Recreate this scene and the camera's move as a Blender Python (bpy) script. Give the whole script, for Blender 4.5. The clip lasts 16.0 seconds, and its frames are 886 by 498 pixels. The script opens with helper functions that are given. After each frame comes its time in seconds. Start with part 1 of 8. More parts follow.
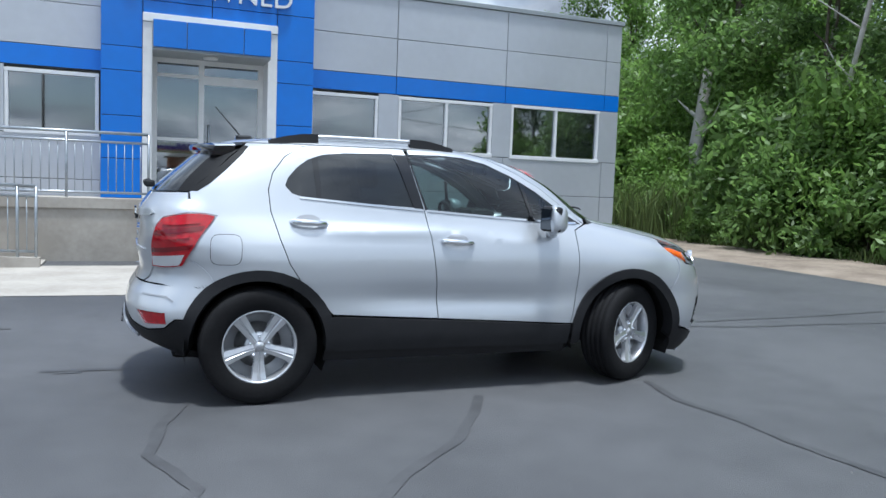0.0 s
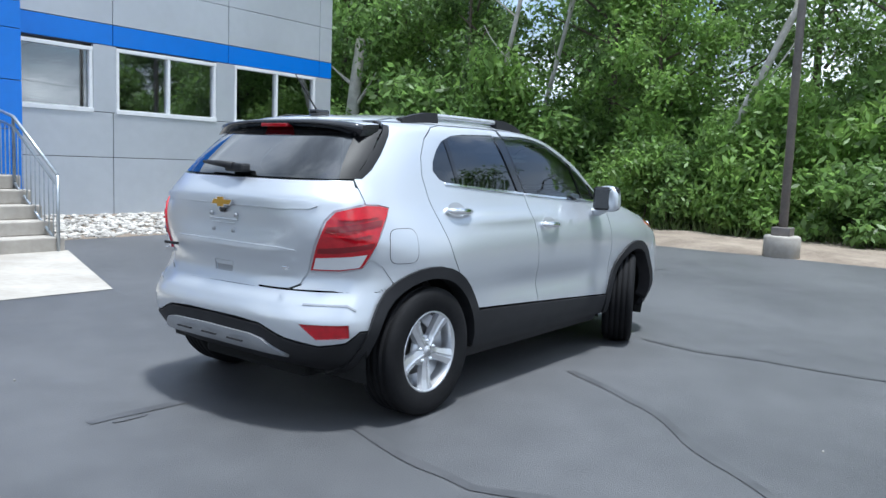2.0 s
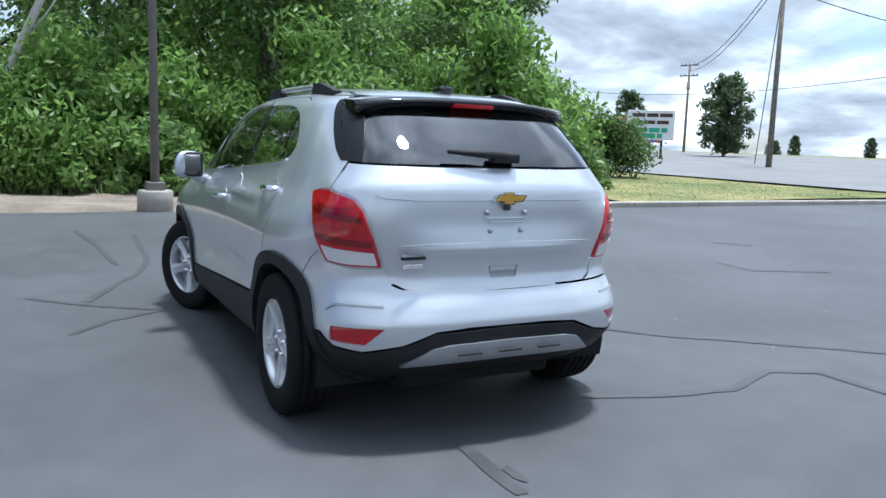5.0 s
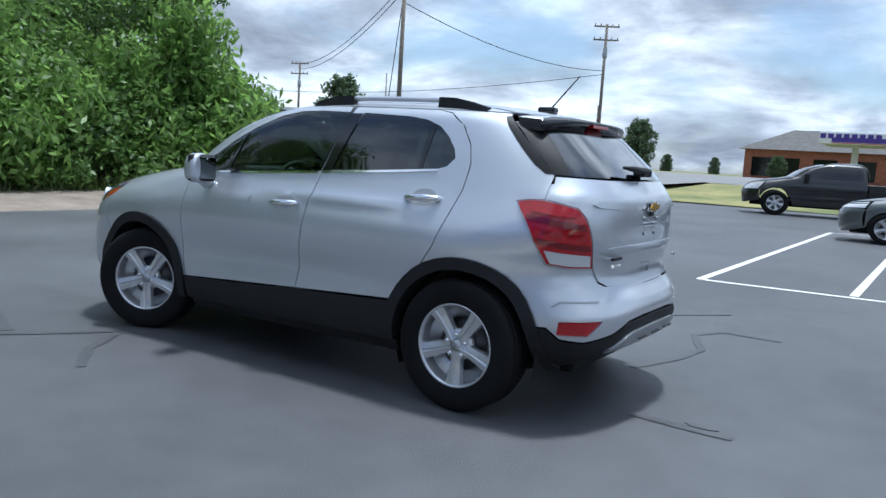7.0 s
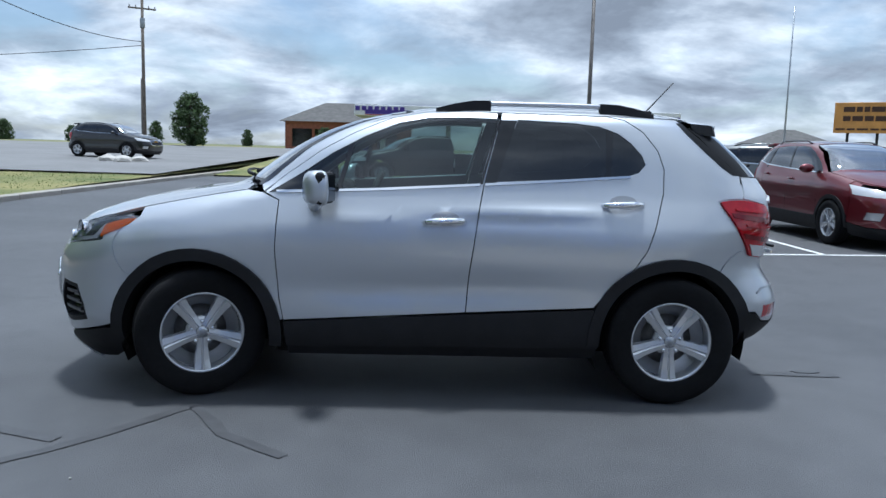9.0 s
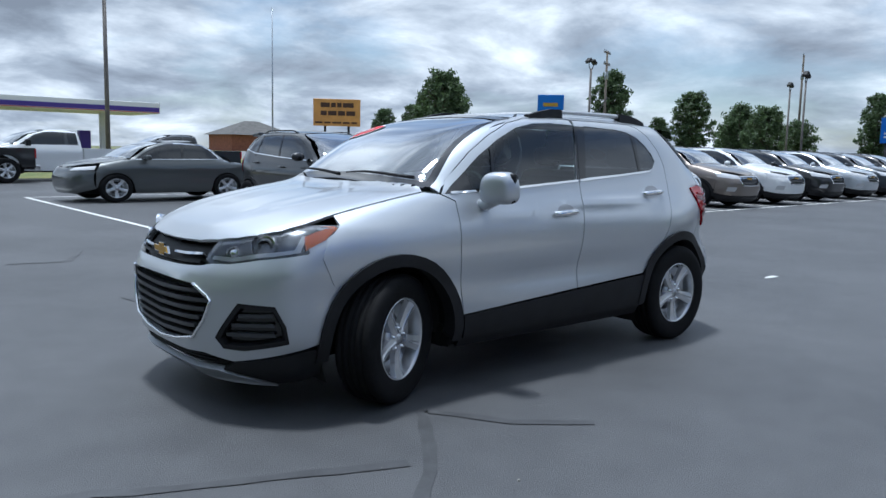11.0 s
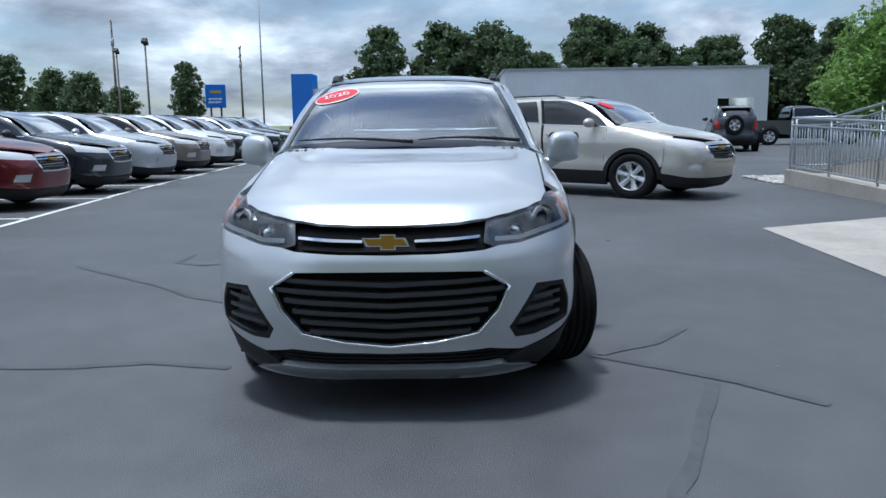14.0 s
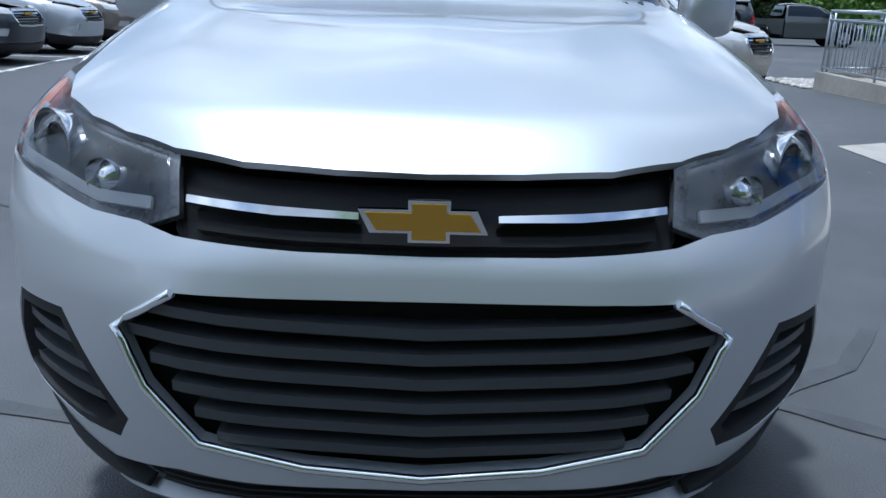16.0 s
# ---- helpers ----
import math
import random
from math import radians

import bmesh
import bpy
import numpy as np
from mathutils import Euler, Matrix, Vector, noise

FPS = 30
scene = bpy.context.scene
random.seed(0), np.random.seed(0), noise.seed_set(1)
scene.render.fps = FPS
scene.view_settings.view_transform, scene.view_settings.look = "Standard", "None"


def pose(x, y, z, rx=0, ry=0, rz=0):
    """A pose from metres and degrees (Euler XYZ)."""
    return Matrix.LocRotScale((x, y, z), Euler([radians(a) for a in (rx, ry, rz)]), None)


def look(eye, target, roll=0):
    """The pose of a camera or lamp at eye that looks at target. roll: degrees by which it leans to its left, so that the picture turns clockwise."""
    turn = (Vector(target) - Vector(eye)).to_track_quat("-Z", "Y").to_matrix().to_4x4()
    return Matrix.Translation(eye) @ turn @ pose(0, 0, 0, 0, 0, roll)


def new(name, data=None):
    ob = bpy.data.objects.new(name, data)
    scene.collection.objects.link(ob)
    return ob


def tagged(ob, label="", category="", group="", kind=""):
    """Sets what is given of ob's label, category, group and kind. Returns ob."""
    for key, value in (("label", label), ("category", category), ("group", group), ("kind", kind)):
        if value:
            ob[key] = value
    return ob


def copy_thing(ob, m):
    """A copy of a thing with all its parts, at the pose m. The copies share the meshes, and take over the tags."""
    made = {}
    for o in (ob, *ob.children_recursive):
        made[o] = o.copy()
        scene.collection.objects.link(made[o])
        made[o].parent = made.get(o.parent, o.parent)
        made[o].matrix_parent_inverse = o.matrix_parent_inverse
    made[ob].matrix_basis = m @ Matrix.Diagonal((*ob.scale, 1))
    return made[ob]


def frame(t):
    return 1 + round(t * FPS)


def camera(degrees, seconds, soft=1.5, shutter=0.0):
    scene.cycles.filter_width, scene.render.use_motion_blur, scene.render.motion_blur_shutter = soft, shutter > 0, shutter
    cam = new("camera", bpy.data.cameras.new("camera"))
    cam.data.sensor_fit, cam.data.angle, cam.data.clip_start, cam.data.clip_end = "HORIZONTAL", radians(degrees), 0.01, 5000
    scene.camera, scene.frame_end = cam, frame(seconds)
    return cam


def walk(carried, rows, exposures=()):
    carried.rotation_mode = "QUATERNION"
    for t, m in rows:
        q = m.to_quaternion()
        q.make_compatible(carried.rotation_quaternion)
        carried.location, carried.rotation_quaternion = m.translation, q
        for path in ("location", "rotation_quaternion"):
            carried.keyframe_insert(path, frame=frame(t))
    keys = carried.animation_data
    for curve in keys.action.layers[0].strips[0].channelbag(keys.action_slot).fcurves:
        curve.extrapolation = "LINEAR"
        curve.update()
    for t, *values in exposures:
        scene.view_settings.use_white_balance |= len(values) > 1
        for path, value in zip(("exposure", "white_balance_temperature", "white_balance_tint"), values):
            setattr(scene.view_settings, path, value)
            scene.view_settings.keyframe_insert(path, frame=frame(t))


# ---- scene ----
cam = camera(59.0, 16.0)

PATH = [
    (0, (-1.961, -5.475, 1.32), (-1.23, -3.62, 1.163), 2.1),
    (0.5, (-2.874, -4.953, 1.33), (-1.85, -3.244, 1.157), 1.4),
    (1, (-3.627, -4.36, 1.315), (-2.37, -2.815, 1.131), 0.3),
    (1.5, (-4.135, -3.896, 1.349), (-2.692, -2.526, 1.146), 1.0),
    (2, (-4.495, -3.358, 1.336), (-2.908, -2.16, 1.12), 2.2),
    (2.5, (-4.896, -2.689, 1.317), (-3.142, -1.753, 1.097), 2.3),
    (3, (-5.178, -1.836, 1.324), (-3.278, -1.248, 1.108), 2.9),
    (3.5, (-5.355, -0.885, 1.281), (-3.378, -0.669, 1.073), 3.1),
    (4, (-5.382, 0.118, 1.204), (-3.397, -0.044, 1.014), 2.3),
    (4.5, (-5.216, 1.075, 1.228), (-3.309, 0.506, 1.03), 1.9),
    (5, (-4.931, 1.892, 1.34), (-3.178, 0.966, 1.07), 1.9),
    (7.5, (-2.653, 4.562, 1.304), (-1.8, 2.768, 1.07), 3.5),
    (8, (-1.826, 4.842, 1.34), (-1.255, 2.943, 1.081), 3.2),
    (8.5, (-0.919, 5.002, 1.355), (-0.644, 3.039, 1.094), 2.2),
    (11, (3.698, 4.074, 1.327), (2.414, 2.561, 1.082), 1.3),
    (11.5, (4.227, 3.619, 1.331), (2.73, 2.32, 1.069), 1.4),
    (12, (4.588, 3.237, 1.341), (2.912, 2.18, 1.07), 2.7),
    (12.5, (4.963, 2.579, 1.301), (3.155, 1.764, 1.045), 3.6),
    (13, (5.296, 1.763, 1.289), (3.388, 1.223, 1.03), 2.4),
    (13.5, (5.472, 0.949, 1.28), (3.506, 0.715, 0.997), 0.7),
    (14, (5.439, 0.31, 1.287), (3.465, 0.263, 0.968), -0.8),
    (14.5, (5.259, 0.066, 1.286), (3.294, 0.053, 0.915), -1.1),
    (15, (4.67, 0.037, 1.276), (2.721, 0.049, 0.828), 0.0),
    (15.5, (3.99, 0.007, 1.254), (2.079, 0.038, 0.666), 1.5),
    (16, (3.36, -0.017, 1.111), (1.449, 0.048, 0.523), 2.0),
]
walk(cam, [(t, look(eye, target, roll)) for t, eye, target, roll in PATH], [(0.0, 0.95, 5750, 6), (1.0, 1.1, 5750, 6), (2.0, 1.25, 5750, 6), (3.5, 1.5, 5750, 6), (4.5, 1.4, 5700, 6), (5.0, 1.15, 5600, 6), (7.5, 0.76, 5500, 6), (8.5, 0.66, 5500, 6), (11.0, 0.52, 5550, 6), (14.5, 0.55, 5500, 6), (16.0, 0.62, 5300, 6)])

# ---- world, sun and exposure ----
SUN_AZ, SUN_EL = radians(-85), radians(80)
world = bpy.data.worlds.new("overcast_sky")
scene.world = world
world.use_nodes = True


def build_sky():
    nt = world.node_tree
    nt.nodes.clear()
    N, L = nt.nodes.new, nt.links.new
    out, bg = N("ShaderNodeOutputWorld"), N("ShaderNodeBackground")
    sky = N("ShaderNodeTexSky")
    sky.sky_type, sky.sun_disc = "NISHITA", False
    sky.sun_elevation, sky.sun_rotation = SUN_EL, radians(90) - SUN_AZ
    tc, sep = N("ShaderNodeTexCoord"), N("ShaderNodeSeparateXYZ")
    L(tc.outputs["Generated"], sep.inputs[0])

    def calc(op, a, b=None):
        n = N("ShaderNodeMath")
        n.operation = op
        for i, v in enumerate((a, b)):
            if v is None:
                continue
            if isinstance(v, (int, float)):
                n.inputs[i].default_value = v
            else:
                L(v, n.inputs[i])
        return n.outputs[0]

    up = calc("ADD", calc("MAXIMUM", sep.outputs[2], 0.0), 0.26)
    flat = N("ShaderNodeCombineXYZ")
    L(calc("DIVIDE", sep.outputs[0], up), flat.inputs[0])
    L(calc("DIVIDE", sep.outputs[1], up), flat.inputs[1])

    def noise_at(scale, detail, rough, off):
        mp, n = N("ShaderNodeMapping"), N("ShaderNodeTexNoise")
        mp.inputs["Location"].default_value = off
        L(flat.outputs[0], mp.inputs[0])
        L(mp.outputs[0], n.inputs["Vector"])
        n.inputs["Scale"].default_value, n.inputs["Detail"].default_value, n.inputs["Roughness"].default_value = scale, detail, rough
        n.inputs["Distortion"].default_value = 0.25
        return n.outputs["Fac"]

    def ramp(fac, stops):
        r = N("ShaderNodeValToRGB")
        while len(r.color_ramp.elements) < len(stops):
            r.color_ramp.elements.new(0.5)
        for e, (p, c) in zip(r.color_ramp.elements, stops):
            e.position, e.color = p, (*c, 1)
        L(fac, r.inputs[0])
        return r.outputs[0]

    cover = ramp(noise_at(1.1, 7, 0.55, (3.1, 1.7, 0)), [(0.38, (0.22, 0.22, 0.22)), (0.54, (1, 1, 1))])
    shade = ramp(noise_at(1.9, 9, 0.57, (0.4, 5.2, 0)), [(0.33, (0.27, 0.29, 0.33)), (0.46, (0.45, 0.48, 0.53)), (0.56, (0.74, 0.76, 0.79)), (0.67, (1.15, 1.15, 1.15))])
    glow = N("ShaderNodeMix")
    glow.data_type = "RGBA"
    scaled = N("ShaderNodeVectorMath")
    scaled.operation = "SCALE"
    scaled.inputs["Scale"].default_value = 0.11
    L(sky.outputs[0], scaled.inputs[0])
    L(cover, glow.inputs["Factor"])
    L(scaled.outputs[0], glow.inputs[6])
    L(shade, glow.inputs[7])
    # the cloud round the hidden sun is brighter
    dot = N("ShaderNodeVectorMath")
    dot.operation = "DOT_PRODUCT"
    dot.inputs[1].default_value = (math.cos(SUN_EL) * math.cos(SUN_AZ), math.cos(SUN_EL) * math.sin(SUN_AZ), math.sin(SUN_EL))
    L(tc.outputs["Generated"], dot.inputs[0])
    halo = calc("ADD", calc("MULTIPLY", calc("POWER", calc("MAXIMUM", dot.outputs["Value"], 0.0), 7.0), 1.6), 1.0)
    veil = N("ShaderNodeVectorMath")
    veil.operation = "SCALE"
    L(glow.outputs[2], veil.inputs[0])
    L(halo, veil.inputs["Scale"])
    bg.inputs["Strength"].default_value = 0.72
    L(veil.outputs[0], bg.inputs["Color"])
    L(bg.outputs[0], out.inputs[0])


build_sky()
sun = new("sun", bpy.data.lights.new("sun", "SUN"))
sun.data.energy, sun.data.angle, sun.data.color = 2.3, radians(6), (1.0, 0.96, 0.9)
sun.matrix_world = look((0, 0, 30), (-30 * math.cos(SUN_AZ), -30 * math.sin(SUN_AZ), 30 - 30 * math.tan(SUN_EL)))


# ---- materials ----
def mat(name, color, rough=0.6, metal=0.0, coat=0.0, vary=0.0, scale=8.0, bump=0.0, bump_scale=60.0, alpha=None, transmit=0.0, emit=0.0, island=0.0, sub=0.0, color2=None, spec=0.5, objrand=0.0, coord="Object"):
    m = bpy.data.materials.new(name)
    m.use_nodes = True
    nt = m.node_tree
    b = nt.nodes["Principled BSDF"]
    N, L = nt.nodes.new, nt.links.new
    b.inputs["Base Color"].default_value = (*color, 1)
    b.inputs["Roughness"].default_value, b.inputs["Metallic"].default_value = rough, metal
    b.inputs["Coat Weight"].default_value, b.inputs["Coat Roughness"].default_value = coat, 0.04
    b.inputs["Specular IOR Level"].default_value = spec
    b.inputs["Transmission Weight"].default_value = transmit
    if emit:
        b.inputs["Emission Color"].default_value, b.inputs["Emission Strength"].default_value = (*color, 1), emit
    tc = N("ShaderNodeTexCoord")
    col = None
    if vary or color2:
        n1, n2 = N("ShaderNodeTexNoise"), N("ShaderNodeTexNoise")
        for n, s in ((n1, scale), (n2, scale * 9.3)):
            L(tc.outputs[coord], n.inputs["Vector"])
            n.inputs["Scale"].default_value, n.inputs["Detail"].default_value = s, 6
        add = N("ShaderNodeMath")
        add.operation = "ADD"
        half = N("ShaderNodeMath")
        half.operation, half.inputs[1].default_value = "MULTIPLY", 0.45
        L(n2.outputs["Fac"], half.inputs[0])
        L(n1.outputs["Fac"], add.inputs[0])
        L(half.outputs[0], add.inputs[1])
        r = N("ShaderNodeValToRGB")
        c2 = color2 or tuple(c * (1 + vary) for c in color)
        c1 = color if color2 else tuple(c * (1 - vary) for c in color)
        r.color_ramp.elements[0].position, r.color_ramp.elements[1].position = 0.55, 0.92
        r.color_ramp.elements[0].color, r.color_ramp.elements[1].color = (*c1, 1), (*c2, 1)
        L(add.outputs[0], r.inputs[0])
        col = r.outputs[0]
    if island or objrand:
        info = N("ShaderNodeNewGeometry") if island else N("ShaderNodeObjectInfo")
        hsv = N("ShaderNodeHueSaturation")
        mr = N("ShaderNodeMapRange")
        amount = island or objrand
        mr.inputs["To Min"].default_value, mr.inputs["To Max"].default_value = 1 - amount, 1 + amount
        L(info.outputs["Random Per Island" if island else "Random"], mr.inputs["Value"])
        L(mr.outputs[0], hsv.inputs["Value"])
        if col:
            L(col, hsv.inputs["Color"])
        else:
            hsv.inputs["Color"].default_value = (*color, 1)
        col = hsv.outputs[0]
    if col:
        L(col, b.inputs["Base Color"])
    if bump:
        n, bp = N("ShaderNodeTexNoise"), N("ShaderNodeBump")
        L(tc.outputs[coord], n.inputs["Vector"])
        n.inputs["Scale"].default_value, n.inputs["Detail"].default_value = bump_scale, 5
        bp.inputs["Strength"].default_value, bp.inputs["Distance"].default_value = bump, 0.02
        L(n.outputs["Fac"], bp.inputs["Height"])
        L(bp.outputs[0], b.inputs["Normal"])
    if sub:
        tr, mx = N("ShaderNodeBsdfTranslucent"), N("ShaderNodeMixShader")
        if col:
            L(col, tr.inputs["Color"])
        else:
            tr.inputs["Color"].default_value = (*color, 1)
        mx.inputs[0].default_value = sub
        L(b.outputs[0], mx.inputs[1])
        L(tr.outputs[0], mx.inputs[2])
        L(mx.outputs[0], nt.nodes["Material Output"].inputs[0])
    return m


def glass_mat(name, tint, amount):
    """A thin pane: a tinted clear part and a mirror-like gloss that grows at grazing angles."""
    m = bpy.data.materials.new(name)
    m.use_nodes = True
    nt = m.node_tree
    N, L = nt.nodes.new, nt.links.new
    nt.nodes.remove(nt.nodes["Principled BSDF"])
    clear, gloss, mix, fres, mul = N("ShaderNodeBsdfTransparent"), N("ShaderNodeBsdfGlossy"), N("ShaderNodeMixShader"), N("ShaderNodeFresnel"), N("ShaderNodeMath")
    clear.inputs[0].default_value = (*tint, 1)
    gloss.inputs["Roughness"].default_value = 0.02
    gloss.inputs["Color"].default_value = (0.95, 0.97, 1, 1)
    fres.inputs["IOR"].default_value = 1.5
    mul.operation, mul.inputs[1].default_value, mul.use_clamp = "MULTIPLY", amount, True
    L(fres.outputs[0], mul.inputs[0])
    L(mul.outputs[0], mix.inputs[0])
    L(clear.outputs[0], mix.inputs[1])
    L(gloss.outputs[0], mix.inputs[2])
    L(mix.outputs[0], nt.nodes["Material Output"].inputs[0])
    return m


def paint(name, color, metal=0.65, rough=0.36):
    return mat(name, color, rough=rough, metal=metal, coat=1.0, bump=0.012, bump_scale=900)


M = dict(
    silver=paint("silver_metallic_paint", (0.57, 0.595, 0.63), 0.6, 0.35),
    red=paint("red_paint", (0.14, 0.008, 0.014), 0.4), black=paint("black_paint", (0.008, 0.008, 0.01), 0.2),
    navy=paint("dark_blue_grey_paint", (0.02, 0.026, 0.036), 0.3), white=paint("white_paint", (0.78, 0.79, 0.8), 0.0, 0.4),
    taupe=paint("taupe_paint", (0.23, 0.195, 0.17), 0.6), gold=paint("champagne_paint", (0.56, 0.535, 0.49)), grey=paint("grey_paint", (0.10, 0.108, 0.11), 0.4),
    plastic=mat("black_plastic", (0.016, 0.016, 0.018), 0.58, bump=0.05, bump_scale=400, vary=0.15, spec=0.3),
    gloss=mat("gloss_black", (0.006, 0.006, 0.008), 0.08, coat=0.5), rubber=mat("tyre_rubber", (0.010, 0.010, 0.011), 0.8, vary=0.25, scale=5, bump=0.06, bump_scale=150, spec=0.18),
    alloy=mat("silver_alloy", (0.66, 0.67, 0.69), 0.27, 0.7, vary=0.05, scale=6), grille=mat("grille_plastic", (0.010, 0.010, 0.011), 0.45, bump=0.03, bump_scale=400, spec=0.2), slat=mat("grille_slat_plastic", (0.055, 0.057, 0.062), 0.36, bump=0.03, bump_scale=400), mirror=mat("mirror_glass", (0.16, 0.17, 0.18), 0.03, 1.0), chrome=mat("chrome", (0.85, 0.86, 0.88), 0.06, 1.0),
    skid=mat("satin_silver_plastic", (0.36, 0.37, 0.39), 0.38, 0.5, vary=0.05), disc=mat("dull_steel", (0.12, 0.12, 0.12), 0.5, 0.8, vary=0.3, scale=20),
    # dark: the unlit black of hollows and gaps, put into the colour
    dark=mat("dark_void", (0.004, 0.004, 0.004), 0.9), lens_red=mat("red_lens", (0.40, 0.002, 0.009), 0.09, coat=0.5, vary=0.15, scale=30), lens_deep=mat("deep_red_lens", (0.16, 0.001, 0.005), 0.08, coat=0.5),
    lens_clear=mat("clear_lens", (0.66, 0.66, 0.67), 0.12, 0.2, coat=1), lens_amber=mat("amber_lens", (0.85, 0.17, 0.01), 0.1, coat=1),
    lamp_in=mat("lamp_housing", (0.15, 0.155, 0.165), 0.22, 0.7, vary=0.5, scale=18), gold_badge=mat("gold_badge", (0.62, 0.36, 0.06), 0.3, 0.8, bump=0.1, bump_scale=500),
    tint=glass_mat("tinted_glass", (0.035, 0.038, 0.04), 2.0), wind=glass_mat("windscreen_glass", (0.52, 0.62, 0.58), 3.6), clearg=glass_mat("green_side_glass", (0.42, 0.52, 0.50), 1.6),
    pane=glass_mat("window_pane", (0.34, 0.37, 0.37), 6.0), cover=glass_mat("lamp_cover", (0.92, 0.93, 0.95), 0.9),
    seat=mat("dark_seat_cloth", (0.035, 0.034, 0.034), 0.85, vary=0.2, scale=30, bump=0.1, bump_scale=300), dash=mat("dashboard_vinyl", (0.028, 0.028, 0.03), 0.7, bump=0.1, bump_scale=500),
    decal=mat("red_sticker", (0.62, 0.015, 0.03), 0.5), decal_w=mat("white_sticker", (0.8, 0.8, 0.8), 0.5),
    asphalt=mat("sealed_asphalt", (0.059, 0.061, 0.066), 0.55, color2=(0.096, 0.098, 0.104), scale=0.42, bump=0.38, bump_scale=150),
    tar=mat("crack_sealer", (0.048, 0.049, 0.053), 0.54, color2=(0.074, 0.076, 0.081), scale=6, bump=0.12, bump_scale=90),
    line=mat("road_paint", (0.72, 0.72, 0.70), 0.7, vary=0.2, scale=14, bump=0.1, bump_scale=200),
    gravel=mat("sandy_gravel", (0.165, 0.13, 0.10), 0.9, color2=(0.29, 0.24, 0.19), scale=1.2, bump=0.8, bump_scale=35),
    soil=mat("leaf_litter", (0.05, 0.045, 0.03), 0.9, color2=(0.07, 0.08, 0.035), scale=1.5, bump=0.6, bump_scale=20),
    lawn=mat("dry_lawn", (0.10, 0.13, 0.035), 0.9, color2=(0.30, 0.26, 0.10), scale=0.25, bump=0.7, bump_scale=30),
    field=mat("far_field", (0.10, 0.12, 0.05), 0.9, color2=(0.2, 0.2, 0.09), scale=0.03),
    concrete=mat("pale_concrete", (0.31, 0.285, 0.25), 0.85, color2=(0.42, 0.39, 0.35), scale=1.3, bump=0.15, bump_scale=80),
    road=mat("pale_road", (0.20, 0.197, 0.195), 0.85, vary=0.12, scale=0.3, bump=0.2, bump_scale=60),
    panel=mat("silver_composite_panel", (0.50, 0.52, 0.56), 0.36, 0.35, vary=0.05, scale=0.7, objrand=0.03), blue=mat("blue_composite_panel", (0.008, 0.16, 0.62), 0.35, vary=0.06, scale=0.8, coat=0.2, objrand=0.04),
    joint=mat("panel_joint", (0.09, 0.095, 0.1), 0.8), frame=mat("white_aluminium", (0.72, 0.73, 0.74), 0.4, vary=0.04), steel=mat("galvanised_rail", (0.40, 0.43, 0.46), 0.35, 0.7, vary=0.12, scale=10),
    cap=mat("roof_coping", (0.33, 0.36, 0.38), 0.5, 0.3, vary=0.06), pole=mat("weathered_pole", (0.19, 0.17, 0.155), 0.6, 0.2, vary=0.2, scale=3), wood=mat("utility_pole_wood", (0.17, 0.145, 0.12), 0.9, vary=0.25, scale=5, bump=0.4, bump_scale=30),
    wire=mat("cable", (0.02, 0.02, 0.02), 0.7), bark=mat("brown_bark", (0.10, 0.08, 0.06), 0.95, vary=0.35, scale=4, bump=0.8, bump_scale=12), birch=mat("pale_birch_bark", (0.36, 0.34, 0.31), 0.9, color2=(0.52, 0.5, 0.46), scale=5, bump=0.4, bump_scale=14),
    # far_leaf: distance haze put into the leaf colour, darker and less saturated
    far_leaf=mat("far_haze_dulled_leaves", (0.085, 0.128, 0.055), 0.6, island=0.45, sub=0.5), leaf=mat("green_leaves", (0.165, 0.27, 0.075), 0.45, island=0.5, sub=0.6), leaf_l=mat("light_green_leaves", (0.20, 0.325, 0.08), 0.45, island=0.4, sub=0.6),
    leaf_d=mat("dark_green_leaves", (0.115, 0.19, 0.055), 0.5, island=0.45, sub=0.6), reed=mat("reeds", (0.13, 0.18, 0.055), 0.7, island=0.35, sub=0.3),
    stone=mat("pale_river_stones", (0.38, 0.36, 0.33), 0.8, island=0.4), brick=mat("red_brick", (0.27, 0.105, 0.07), 0.9, vary=0.2, scale=3), roof=mat("grey_shingles", (0.12, 0.115, 0.11), 0.9, vary=0.2, scale=2),
    shed=mat("white_metal_siding", (0.74, 0.76, 0.79), 0.5, vary=0.05, scale=0.4), purple=mat("purple_band", (0.06, 0.03, 0.26), 0.5), orange=mat("orange_sign_face", (0.62, 0.30, 0.08), 0.6, vary=0.15, scale=1.5),
    sign_dark=mat("dark_sign_letters", (0.06, 0.025, 0.015), 0.6), sign_red=mat("red_sign_face", (0.5, 0.08, 0.09), 0.6, vary=0.2, scale=1), sign_green=mat("green_sign_face", (0.05, 0.35, 0.2), 0.6), room=mat("dim_interior_wall", (0.32, 0.33, 0.33), 0.8, vary=0.1),
)
tube_lit = mat("lit_ceiling_lamp", (1, 0.98, 0.9), emit=6.0)


# ---- mesh helpers ----
def link_mesh(name, bm, material, parent=None, label="", smooth=False):
    me = bpy.data.meshes.new(name)
    if smooth:
        for f in bm.faces:
            f.smooth = True
    layer = bm.verts.layers.float_vector.get("skin_normal")
    loops = []
    if layer:
        for f in bm.faces:
            lip = any(v[layer].length < 0.5 for v in f.verts)
            loops += [(0, 0, 0) if lip else tuple(v[layer]) for v in f.verts]
    bm.to_mesh(me)
    bm.free()
    if loops:
        me.normals_split_custom_set(loops)
    for m in material if isinstance(material, (list, tuple)) else (material,):
        me.materials.append(m)
    ob = new(name, me)
    if parent:
        ob.parent = parent
    return tagged(ob, label)


